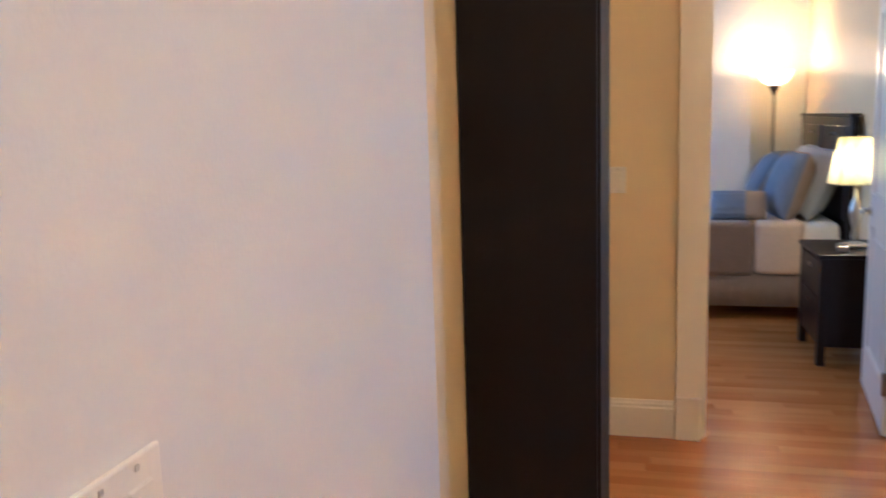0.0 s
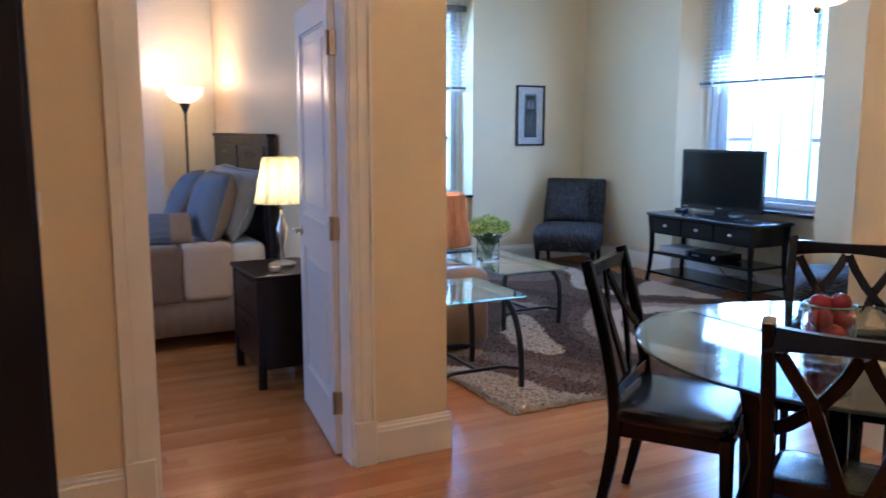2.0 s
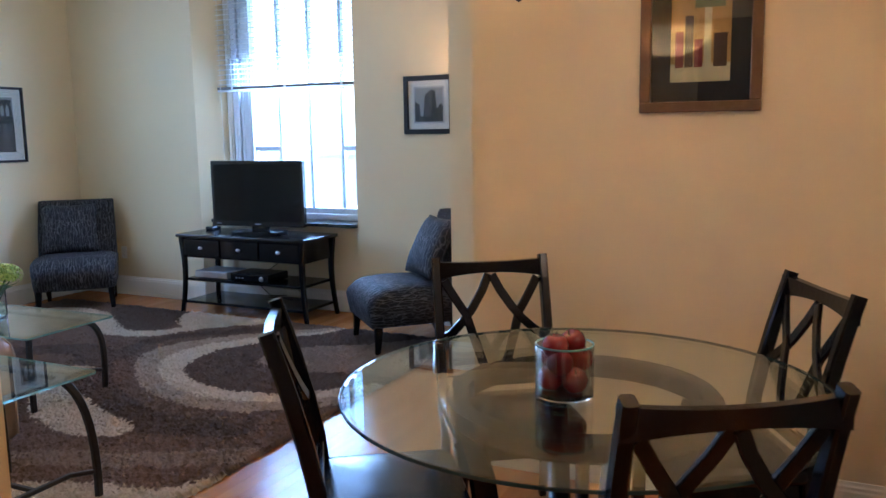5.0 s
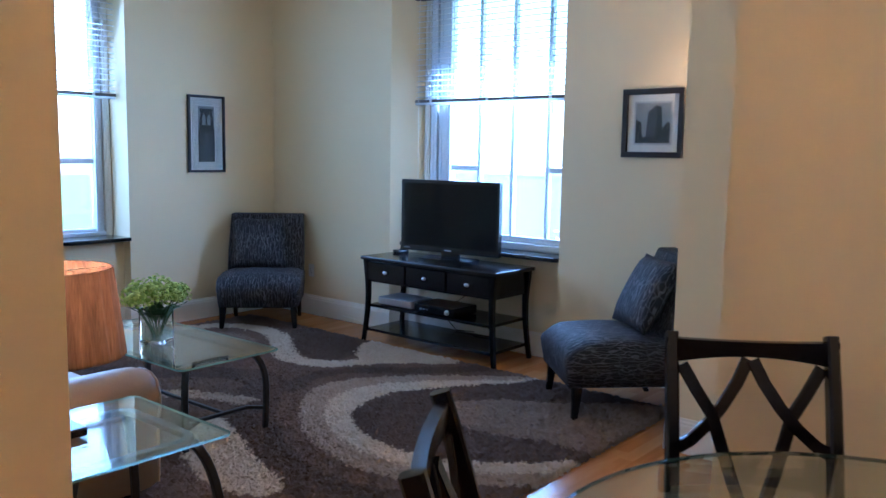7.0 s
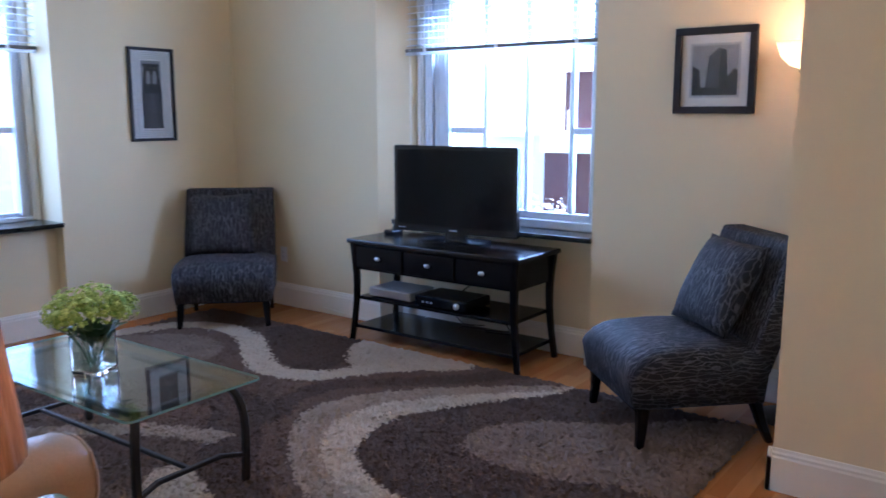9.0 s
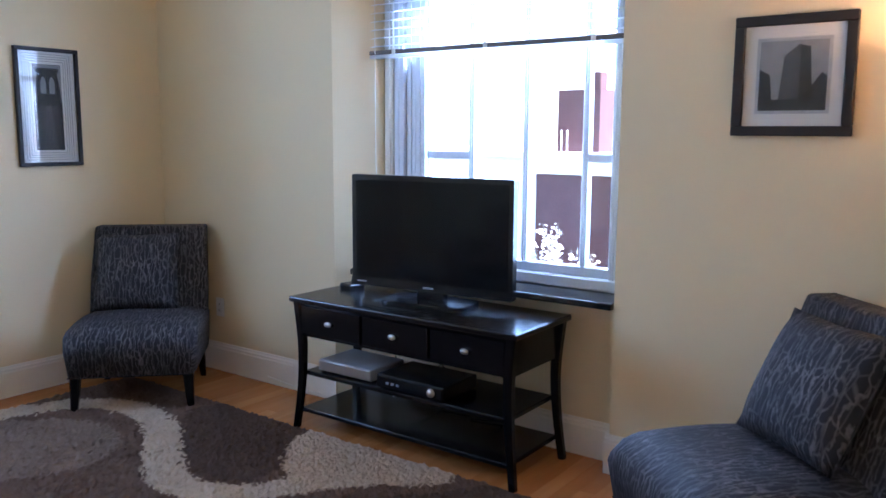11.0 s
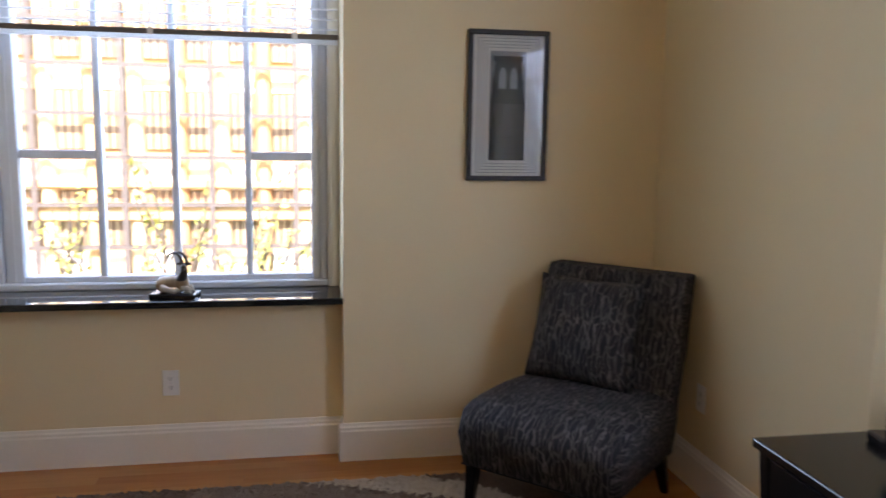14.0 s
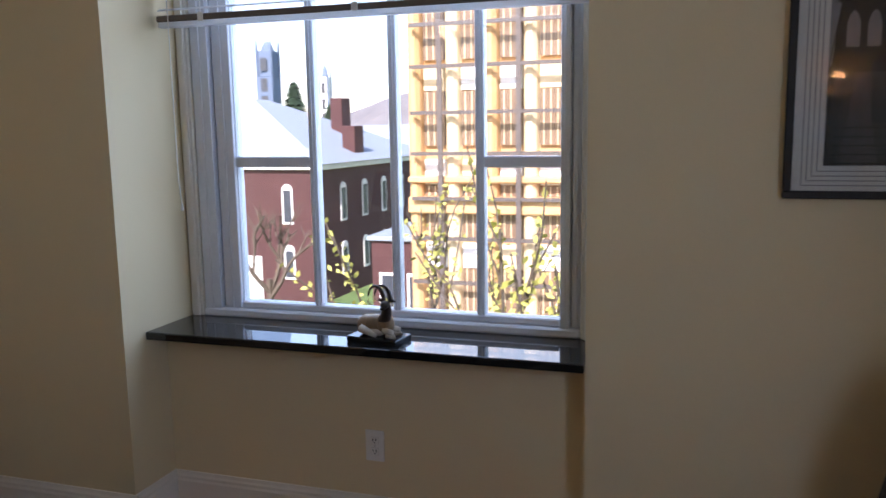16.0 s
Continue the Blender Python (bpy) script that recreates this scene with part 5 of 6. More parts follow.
    for z, k, dz in ((0.425, 0.985, 0), (0.438, 1.0, 0), (0.462, 0.995, 0), (0.474, 0.965, 0), (0.478, 0.90, 0), (0.484, 0.6, 0), (0.486, 0.25, 0)):
        rows.append([bm.verts.new((x * k, 0.250 + y * k, z)) for x, y in round_rect(W + 0.01, 0.425, 0.05, 5)])
    for a, b in zip(rows, rows[1:]):
        for i in range(len(a)):
            j = (i + 1) % len(a)
            bm.faces.new((a[i], a[j], b[j], b[i]))
    bm.faces.new(rows[0][::-1])
    bm.faces.new(rows[-1])
    part("seat", bm, LEATHER, t, "padded black leather seat", True)
    return t


def facing(x, y, fx, fy):
    return pose(x, y, 0, 0, 0, math.degrees(math.atan2(-fx, fy)))


chair = dining_chair()
chair.matrix_world = facing(2.296, 2.940, 0.565, -0.826)
for x, y, fx, fy in ((3.383, 2.800, -0.82, -0.572), (2.102, 1.795, 0.842, 0.54), (3.258, 1.700, -0.463, 0.886)):
    copy_thing(chair, facing(x, y, fx, fy))


def apple_bowl():
    t = thing("fruit_vase", "clear glass vase filled with red apples on the dining table", "vase", pose(2.580, 2.262, 0.7627, 0, 0, 20))
    bm = bmesh.new()
    rings = [[bm.verts.new((r * math.cos(2 * math.pi * i / 40), r * math.sin(2 * math.pi * i / 40), z)) for i in range(40)] for r, z in ((0.080, 0.0), (0.080, 0.142), (0.076, 0.142), (0.076, 0.014))]
    for a, b in zip(rings, rings[1:]):
        for i in range(40):
            j = (i + 1) % 40
            bm.faces.new((a[i], a[j], b[j], b[i]))
    bm.faces.new(rings[0])
    bm.faces.new(rings[-1])
    part("glass_body", bm, CLEAR, t, "thick clear glass cylinder")
    part("rim", lathe(bmesh.new(), [(0.0755, 0.139), (0.0805, 0.139), (0.0805, 0.1435), (0.0755, 0.1435), (0.0755, 0.139)], 40), GLASSEDGE, t, "bright ground rim", True)
    part("foot", lathe(bmesh.new(), [(0, 0.0), (0.0802, 0.0), (0.0802, 0.012), (0, 0.012)], 40), CLEAR, t, "thick glass foot", True)
    red = mat("red_apple_skin", (0.15, 0.009, 0.012), 0.25, var=0.35, scale=14, bump=0.03, var2=0.15, rand=0.3)
    stemm = mat("apple_stem", (0.08, 0.05, 0.03), 0.7, bump=0)
    spots = [(0.038, 0, 0.046), (-0.022, 0.033, 0.046), (-0.020, -0.034, 0.046), (0.017, 0.037, 0.096), (-0.038, 0.0, 0.096), (0.022, -0.035, 0.096), (-0.020, 0.020, 0.136), (0.026, -0.016, 0.140)]
    for i, (x, y, z) in enumerate(spots):
        r = 0.037
        prof = [(0.0, -0.80), (0.35, -0.90), (0.72, -0.66), (0.97, -0.15), (0.98, 0.25), (0.80, 0.68), (0.45, 0.88), (0.18, 0.80), (0.0, 0.64)]
        a = thing("apple", "shiny red apple in the glass vase", "apple", pose(2.580 + x, 2.262 + y, 0.7627 + z, 25 * math.sin(i * 2.1), 25 * math.cos(i * 1.3), i * 40), "apples in the vase")
        part("flesh", lathe(bmesh.new(), [(p * r, q * r) for p, q in prof], 18), red, a, "", True)
        part("stem", sweep(bmesh.new(), [(0, 0, 0.62 * r), (0.002, 0, 0.95 * r), (0.005, 0, 1.15 * r)], disc(0.0016, 6)), stemm, a)


apple_bowl()


def pendant():
    t = thing("pendant_lamp", "lit frosted glass bowl pendant over the dining table", "ceiling lamp", pose(2.60, 2.40, 0))
    z = 1.84
    part("bowl", lathe(bmesh.new(), [(0.012, z), (0.07, z + 0.008), (0.145, z + 0.045), (0.195, z + 0.105), (0.205, z + 0.14), (0.200, z + 0.14), (0.188, z + 0.105), (0.14, z + 0.052), (0.07, z + 0.016), (0.0, z + 0.008)], 40),
         BOWLGLASS, t, "frosted white glass bowl", True)
    part("finial", lathe(bmesh.new(), [(0, z - 0.022), (0.009, z - 0.016), (0.012, z - 0.006), (0.006, z), (0, z)], 12), IRON, t, "", True)
    part("rod", lathe(bmesh.new(), [(0.007, z), (0.007, H - 0.02), (0, H - 0.02)], 10), IRON, t)
    part("canopy", lathe(bmesh.new(), [(0.007, H - 0.035), (0.05, H - 0.025), (0.065, H), (0, H)], 24), IRON, t, "", True)
    for k in range(3):
        a = k * 2 * math.pi / 3
        part("arm", sweep(bmesh.new(), [(0.005 * math.cos(a), 0.005 * math.sin(a), z + 0.34), (0.11 * math.cos(a), 0.11 * math.sin(a), z + 0.25), (0.2025 * math.cos(a), 0.2025 * math.sin(a), z + 0.14)], disc(0.004, 6)), IRON, t)
    for s in (-1, 1):
        part("bulb", lathe(bmesh.new(), [(0, z + 0.045), (0.022, z + 0.060), (0.028, z + 0.085), (0.012, z + 0.12), (0.010, z + 0.15), (0, z + 0.15)], 14, (s * 0.075, 0.0, 0)), BULB, t, "lit bulb", True)
    lamp("pendant_light", 'POINT', 9.5, (1.0, 0.57, 0.18), pose(2.60, 2.40, z + 0.11), radius=0.04)


pendant()


def still_life_art(t, w, h):
    cols = dict(wine=(0.20, 0.02, 0.02), ochre=(0.42, 0.25, 0.06), pale=(0.55, 0.50, 0.30), brown=(0.08, 0.04, 0.02), green=(0.16, 0.18, 0.07))
    mm = {k: mat("painted_" + k, v, 0.6, var=0.35, scale=25, bump=0.1, var2=0.2) for k, v in cols.items()}
    flat(t, "print", quad(-w / 2, w / 2, -h / 2, h / 2), 0.0102, mm["ochre"])
    flat(t, "table_patch", quad(-w / 2, w / 2, -h / 2, -h * 0.30), 0.0112, mm["pale"])
    for x0, x1, z0, z1, k in ((-0.42, -0.28, -0.34, 0.05, "wine"), (-0.26, -0.12, -0.34, 0.22, "brown"), (-0.10, 0.04, -0.34, -0.04, "wine"), (0.06, 0.18, -0.34, 0.30, "pale"), (0.22, 0.44, -0.34, 0.02, "brown"), (-0.1, 0.4, 0.30, 0.42, "green")):
        flat(t, "colour_patch", quad(x0 * w, x1 * w, z0 * h, z1 * h), 0.0120, mm[k])


BRONZEFRAME = mat("bronze_gilt_frame", (0.16, 0.095, 0.045), 0.35, metal=0.5, var=0.3, scale=14, bump=0.1)
BLACKMAT = mat("black_mat_board", (0.015, 0.012, 0.010), 0.7, bump=0.03)
picture("framed_painting", "still life in a black mat and bronze frame", pose(3.72, 2.095, 1.82, 0, 0, -90), 0.44, 0.56, 0.072, 0.040, BLACKMAT, still_life_art, BRONZEFRAME, 0.030, CLEARPRINT)


# ---- kitchen bar ----
def bar():
    t = thing("kitchen_bar", "curved black granite breakfast bar on a painted base", "counter", pose(0, 0, 0))
    arc = [(2.5 + 1.62 * math.sin(radians(a)), -0.2 + 1.62 * math.cos(radians(a))) for a in range(-38, 43, 4)]
    bm = bmesh.new()
    prism(bm, arc + [(3.60, 0.70), (1.50, 0.70)], 0.885, 0.920, "z")
    part("worktop", bm, GRANITE, t, "polished black granite worktop")
    arc = [(2.5 + 1.35 * math.sin(radians(a)), -0.2 + 1.35 * math.cos(radians(a))) for a in range(-36, 37, 4)]
    bm = bmesh.new()
    prism(bm, arc + [(3.35, 0.76), (1.72, 0.76)], 0.0, 0.885, "z")
    part("base", bm, PAINT, t, "cream painted base")


bar()


# ---- hall ----
def tall_cabinet():
    t = thing("tall_cabinet", "tall espresso cabinet with a plain dark side panel", "cabinet", pose(0.0, 2.005, 0))
    part("side_panel", cube(0.004, 0.330, 0, 0.022, 0.0, 2.30, 0.002), CABINET, t)
    part("side_panel", cube(0.004, 0.330, 0.58, 0.602, 0.0, 2.30, 0.002), CABINET, t)
    part("body", cube(0.006, 0.318, 0.022, 0.58, 0.06, 2.296), CABINET, t)
    for y in (0.025, 0.303):
        part("door", cube(0.3185, 0.338, y, y + 0.274, 0.08, 2.29, 0.003), CABINET, t)


tall_cabinet()


def wide_switch():
    t = thing("light_switch", "white double rocker switch plate on the hall wall", "switch", pose(0.03, 0.598, 1.147, 0, 0, 90))
    part("plate", cube(-0.058, 0.058, -0.006, 0, -0.058, 0.058, 0.003, 2), WHITEPLASTIC, t)
    for x in (-0.023, 0.023):
        part("rocker", cube(x - 0.0165, x + 0.0165, -0.010, -0.006, -0.034, 0.034, 0.002), WHITEPLASTIC, t)
        for z in (-0.048, 0.048):
            part("screw", cube(x - 0.003, x + 0.003, -0.0072, -0.006, z - 0.003, z + 0.003, 0.001), STEEL, t)


wide_switch()


def hall_light():
    t = thing("ceiling_light", "flush frosted glass ceiling light in the hall, lit", "ceiling lamp", pose(1.30, -0.20, H))
    part("rim", lathe(bmesh.new(), [(0.17, 0), (0.175, -0.03), (0.16, -0.035), (0, -0.03)], 30), STEEL, t, "", True)
    part("diffuser", lathe(bmesh.new(), [(0.16, -0.034), (0.15, -0.07), (0.09, -0.10), (0, -0.11)], 30), BOWLGLASS, t, "frosted glass dome", True)
    lamp("hall_light", 'POINT', 3.4, (1.0, 0.65, 0.33), pose(1.30, -0.20, H - 0.20), radius=0.12)


hall_light()


# ---- bedroom door ----
def bedroom_door():
    t = thing("door_1", "white two-panel bedroom door standing open, with steel lever", "door", pose(1.515, WY + 0.125, 0.012, 0, 0, 82.5))
    W, Hd, T = 0.80, 2.02, 0.036
    bm = bmesh.new()
    for x0, x1, z0, z1 in ((0, 0.11, 0, Hd), (W - 0.11, W, 0, Hd), (0.11, W - 0.11, 0, 0.22), (0.11, W - 0.11, 0.86, 1.02), (0.11, W - 0.11, Hd - 0.12, Hd)):
        box(bm, x0, x1, 0, T, z0, z1)
    leaf = part("leaf", bm, DOORPAINT, t)
    for z0, z1 in ((0.22, 0.86), (1.02, Hd - 0.12)):
        bm = cube(0.11, W - 0.11, 0.012, T - 0.012, z0, z1)
        box(bm, 0.165, W - 0.165, 0.004, T - 0.004, z0 + 0.055, z1 - 0.055, 0.006, 1)
        for a, b, c, d in ((0.11, 0.122, z0, z1), (W - 0.122, W - 0.11, z0, z1), (0.122, W - 0.122, z0, z0 + 0.012), (0.122, W - 0.122, z1 - 0.012, z1)):
            box(bm, a, b, 0.006, T - 0.006, c, d, 0.003)
        part("panel", bm, DOORPAINT, t, "raised door panel")
    for z in (0.24, 1.02, 1.80):
        bm = cube(-0.020, 0.002, -0.004, 0.034, z - 0.05, z + 0.05, 0.001)
        lathe(bm, [(0, -0.052), (0.007, -0.052), (0.007, 0.052), (0, 0.052)], 10, (-0.004, T + 0.004, z))
        part("hinge", bm, BRASS, t, "tarnished brass hinge")
    for s in (-1, 1):
        y0 = 0 if s < 0 else T
        bm = bmesh.new()
        lathe(bm, [(0, 0), (0.030, 0), (0.030, 0.006), (0.012, 0.010), (0.010, 0.045), (0, 0.048)], 20)
        for v in bm.verts:
            v.co = Vector((W - 0.062 + v.co.x, y0 + s * v.co.z, 0.93 + v.co.y))
        sweep(bm, [(W - 0.062, y0 + s * 0.045, 0.93), (W - 0.10, y0 + s * 0.050, 0.93), (W - 0.165, y0 + s * 0.047, 0.928)], disc(0.009, 8), (0, 0, 1), [1.1, 1, 0.7])
        part("lever_handle", bm, STEEL, t, "brushed steel lever handle", True)


bedroom_door()

# ---- bedroom ----
QUILT = mat("taupe_quilt", (0.24, 0.175, 0.135), 0.85, var=0.12, scale=8, bump=0.3, bscale=60, var2=0.1, sheen=0.3)
SPREAD = mat("cream_bedspread", (0.62, 0.50, 0.38), 0.85, var=0.08, scale=8, bump=0.3, bscale=60, var2=0.08, sheen=0.3)
SHEET = mat("white_sheet", (0.82, 0.78, 0.72), 0.85, var=0.03, scale=8, bump=0.2, bscale=40)
SKIRT = mat("beige_bed_skirt", (0.30, 0.235, 0.185), 0.9, var=0.12, scale=10, bump=0.3, bscale=40)
GREYPILLOW = mat("blue_grey_pillow", (0.19, 0.22, 0.29), 0.85, var=0.12, scale=10, bump=0.25, bscale=90)
PALEPILLOW = mat("pale_grey_pillow", (0.45, 0.46, 0.48), 0.85, var=0.08, scale=10, bump=0.25, bscale=90)
TAUPEPILLOW = mat("taupe_pillow", (0.36, 0.27, 0.20), 0.85, var=0.1, scale=10, bump=0.25, bscale=90)


def soft_block(bm, x0, x1, y0, y1, z0, z1, r=0.05, ripple=0.008, seed=1):
    box(bm, x0, x1, y0, y1, z0, z1, r, 4)
    for v in bm.verts:
        v.co += Vector((0, 1, 0.6)) * ripple * noise.noise(v.co * 7 + Vector((seed, 0, 0)))
    return bm


def bed():
    t = thing("bed", "made bed with taupe and cream covers and dark headboard", "bed", pose(0, 0, 0))
    x0, x1, y0, y1 = -0.28, 1.765, 6.0, 7.60
    hb = bmesh.new()
    box(hb, 1.775, 1.825, y0 - 0.03, y1 + 0.09, 0.0, 1.40, 0.004)
    h = part("headboard", hb, BEDWOOD, t, "dark wooden headboard with slot openings")
    part("cap", cube(1.765, 1.832, y0 - 0.04, y1 + 0.10, 1.40, 1.425, 0.004), BEDWOOD, h)
    for k in range(2):
        ya = y0 + 0.05 + k * 0.80
        part("panel", cube(1.763, 1.775, ya, ya + 0.73, 0.70, 1.34, 0.004), BEDWOOD, h)
        part("slot", cube(1.760, 1.763, ya + 0.25, ya + 0.48, 1.27, 1.295, 0.001), BLACKPLASTIC, h, "dark slot handle")
    part("side_rail", cube(x0, x1, y0 + 0.03, y0 + 0.06, 0.16, 0.26, 0.004), BEDWOOD, t)
    part("side_rail", cube(x0, x1, y1 - 0.06, y1 - 0.03, 0.16, 0.26, 0.004), BEDWOOD, t)
    for x in (x0 + 0.04, 0.75, 1.70):
        for y in (y0 + 0.08, y1 - 0.08):
            part("leg", cube(x - 0.03, x + 0.03, y - 0.03, y + 0.03, 0.0, 0.17, 0.004), BEDWOOD, t)
    bm = bmesh.new()
    for k in range(60):
        xa, xb = x0 + (x1 - x0) * k / 60, x0 + (x1 - x0) * (k + 1) / 60
        ya = y0 + 0.010 + 0.006 * math.sin(k * 2.4)
        yb = y0 + 0.010 + 0.006 * math.sin((k + 1) * 2.4)
        vs = [bm.verts.new(p) for p in ((xa, ya, 0.10), (xb, yb, 0.10), (xb, y0 + 0.02, 0.42), (xa, y0 + 0.02, 0.42))]
        bm.faces.new(vs)
    bmesh.ops.remove_doubles(bm, verts=bm.verts[:], dist=0.0005)
    bmesh.ops.solidify(bm, geom=bm.faces[:], thickness=0.004)
    part("bed_skirt", bm, SKIRT, t, "gathered beige bed skirt", True)
    part("mattress", cube(x0, x1 - 0.005, y0 + 0.03, y1 - 0.02, 0.26, 0.66, 0.04, 3), SHEET, t, "white sheeted mattress", True)
    part("cover", soft_block(bmesh.new(), x0 - 0.02, 1.20, y0 - 0.02, y1 + 0.02, 0.32, 0.700, 0.045, 0.010, 1), QUILT, t, "taupe quilted cover", True)
    part("cover", soft_block(bmesh.new(), 1.195, 1.52, y0 - 0.022, y1 + 0.022, 0.33, 0.705, 0.045, 0.010, 2), SPREAD, t, "cream turned-down cover", True)
    part("sheet", soft_block(bmesh.new(), 1.515, 1.75, y0 - 0.012, y1 + 0.01, 0.46, 0.695, 0.05, 0.008, 3), SHEET, t, "white sheet", True)


bed()


def pillow(name, label, m, w, d, h, front, back, folds=0.0):
    """A stuffed cushion: its front faces local +z; front and back may differ."""
    t = thing(name, label, "pillow", m, "pillows on the bed")
    bm = cushion(bmesh.new(), w, d, h, 14, 0.5)
    for v in bm.verts:
        v.co.z += folds * noise.noise(v.co * 9 + Vector((w * 31, d * 17, 0)))
    ob = part("cover", bm, [front, back], t, "", True)
    for f in ob.data.polygons:
        f.material_index = int(f.center.z < 0)
    ring = [(x, y, 0) for x, y in round_rect(w * 0.985, d * 0.985, 0.03, 3)]
    part("piping", sweep(bmesh.new(), ring, disc(0.006, 6), (0, 0, 1), None, True), back, t)
    return t


def lumbar(m):
    """A long cushion, ribbed over most of its length, plain at one end."""
    t = thing("lumbar_cushion", "small grey lumbar cushion with pleated ribs and a taupe end", "pillow", m, "pillows on the bed")
    for name, x0, x1, material, ribs in (("ribbed_cover", -0.22, 0.05, GREYPILLOW, True), ("plain_end", 0.05, 0.21, TAUPEPILLOW, False)):
        bm = bmesh.new()
        n, k = 20, 14
        rings = []
        for i in range(n + 1):
            x = x0 + (x1 - x0) * i / n
            fall = (1 - abs(x / 0.222) ** 4) ** 0.5 if abs(x) < 0.222 else 0.02
            ring = []
            for j in range(k * 4):
                a = 2 * math.pi * j / (k * 4)
                r = 1 + (0.035 * math.sin(j * math.pi / 2 + 0.6 * math.sin(i * 0.5)) if ribs else 0)
                ring.append(bm.verts.new((x, 0.125 * math.copysign(abs(math.cos(a)) ** 0.8, math.cos(a)) * r, (0.02 + 0.055 * fall) * math.sin(a) * r)))
            rings.append(ring)
        for a, b in zip(rings, rings[1:]):
            for j in range(len(a)):
                q = (j + 1) % len(a)
                bm.faces.new((a[j], a[q], b[q], b[j]))
        bm.faces.new(rings[0])
        bm.faces.new(rings[-1][::-1])
        part(name, bm, material, t, "", True)
    return t


pillow("bed_pillow", "pale grey sleeping pillow propped on the headboard", pose(1.635, 6.38, 0.935, 0, -66, 4), 0.52, 0.60, 0.24, PALEPILLOW, PALEPILLOW, 0.02)
pillow("bed_pillow", "pale grey sleeping pillow propped on the headboard", pose(1.66, 7.10, 0.935, 0, -68, -3), 0.52, 0.62, 0.22, PALEPILLOW, PALEPILLOW, 0.02)
pillow("throw_pillow", "blue-grey square cushion with a taupe back on the bed", pose(1.455, 6.30, 0.925, 0, -72, 6), 0.50, 0.46, 0.27, GREYPILLOW, TAUPEPILLOW, 0.012)
pillow("throw_pillow", "blue-grey square cushion with a taupe back on the bed", pose(1.40, 6.92, 0.925, 0, -60, -14), 0.50, 0.46, 0.25, GREYPILLOW, TAUPEPILLOW, 0.012)
lumbar(pose(1.11, 6.17, 0.80, 62, 0, -6) @ Matrix.Scale(0.85, 4))


def nightstand():
    t = thing("nightstand", "dark wooden nightstand with two drawers beside the bed", "nightstand", pose(1.415, 4.95, 0))
    W, D = 0.58, 0.42   # along y, along x
    part("top", cube(-0.012, D, -0.012, W + 0.012, 0.625, 0.65, 0.005, 2), BEDWOOD, t)
    part("body", cube(0.012, D - 0.005, 0.012, W - 0.012, 0.11, 0.625, 0.003), BEDWOOD, t)
    for x in (0.0, D - 0.045):
        for y in (0.0, W - 0.045):
            part("leg", cube(x, x + 0.045, y, y + 0.045, 0, 0.625, 0.004), BEDWOOD, t)
    for z in (0.19, 0.405):
        d = part("drawer", cube(0.002, 0.0118, 0.05, W - 0.05, z, z + 0.20, 0.003), BEDWOOD, t)
        part("slot", cube(-0.001, 0.0018, W / 2 - 0.06, W / 2 + 0.06, z + 0.13, z + 0.155, 0.001), BLACKPLASTIC, d, "dark slot handle")


nightstand()
table_lamp(pose(1.66, 5.28, 0.65), "bedside lamp with a cream shade and silver stem, lit", LINEN, None, 0.34, (0.155, 0.375), (0.100, 0.640), 0.55, WARM, False)
torchiere(pose(1.515, 7.50, 0), "tall dark torchiere lamp in the bedroom corner, lit", 2.1)


def alarm_clock():
    t = thing("clock_radio", "small silver clock radio on the nightstand", "clock", pose(1.56, 5.10, 0.65, 0, 0, 80))
    part("case", cube(-0.06, 0.06, -0.03, 0.03, 0, 0.035, 0.006, 2), STEEL, t)
    part("display", cube(-0.045, 0.045, -0.0315, -0.030, 0.008, 0.028), SCREEN, t)


alarm_clock()
# added bluish fill for the bedroom's daylight, out of sight; no window is built there
lamp("bedroom_daylight_fill", 'AREA', 2.8, (0.60, 0.78, 1.0), look((-1.95, 5.8, 1.6), (0.5, 5.8, 1.2)), size=1.3, size_y=1.5)

# ---- outside ----
GROUND = -8.7
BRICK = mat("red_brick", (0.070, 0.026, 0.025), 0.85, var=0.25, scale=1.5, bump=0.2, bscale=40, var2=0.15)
# two stone colours stand for the golden reflection in a glass front
MIRRORSAND = mat("reflected_golden_stone", (0.58, 0.35, 0.16), 0.75, var=0.25, scale=0.8, bump=0.2, bscale=30, var2=0.12, stretch=(1, 1, 0.3))
MIRRORPALE = mat("reflected_pale_stone", (0.74, 0.58, 0.36), 0.75, var=0.2, scale=1.2, bump=0.2, bscale=30)
WHITESTONE = mat("white_masonry", (0.75, 0.73, 0.70), 0.8, var=0.08, scale=1.0, bump=0.1)
SLATE = mat("pale_slate_roof", (0.24, 0.28, 0.32), 0.6, var=0.12, scale=1.5, bump=0.2, bscale=20, stretch=(1, 1, 4))
# Distance haze is put into this stone's blue-grey colour.
FARSTONE = mat("haze_tinted_grey_stone", (0.12, 0.16, 0.23), 0.9, var=0.2, scale=0.6, bump=0.1)
DARKWIN = mat("dark_far_glass", (0.05, 0.055, 0.07), 0.15, var=0.2, scale=2, bump=0)
# Outdoor glare is put into the pane colour: pale instead of dark glass.
GLAREWIN = mat("glare_pale_far_glass", (0.60, 0.62, 0.64), 0.4, var=0.1, scale=2, bump=0)
GLAZE = mat("bronze_far_glass", (0.20, 0.13, 0.085), 0.2, var=0.4, scale=1.2, bump=0)
GRIDMETAL = mat("dark_grid_metal", (0.10, 0.08, 0.07), 0.5, var=0.1, scale=4, bump=0)
ASPHALT = mat("grey_asphalt", (0.055, 0.055, 0.058), 0.9, var=0.2, scale=0.5, bump=0.2, bscale=30)
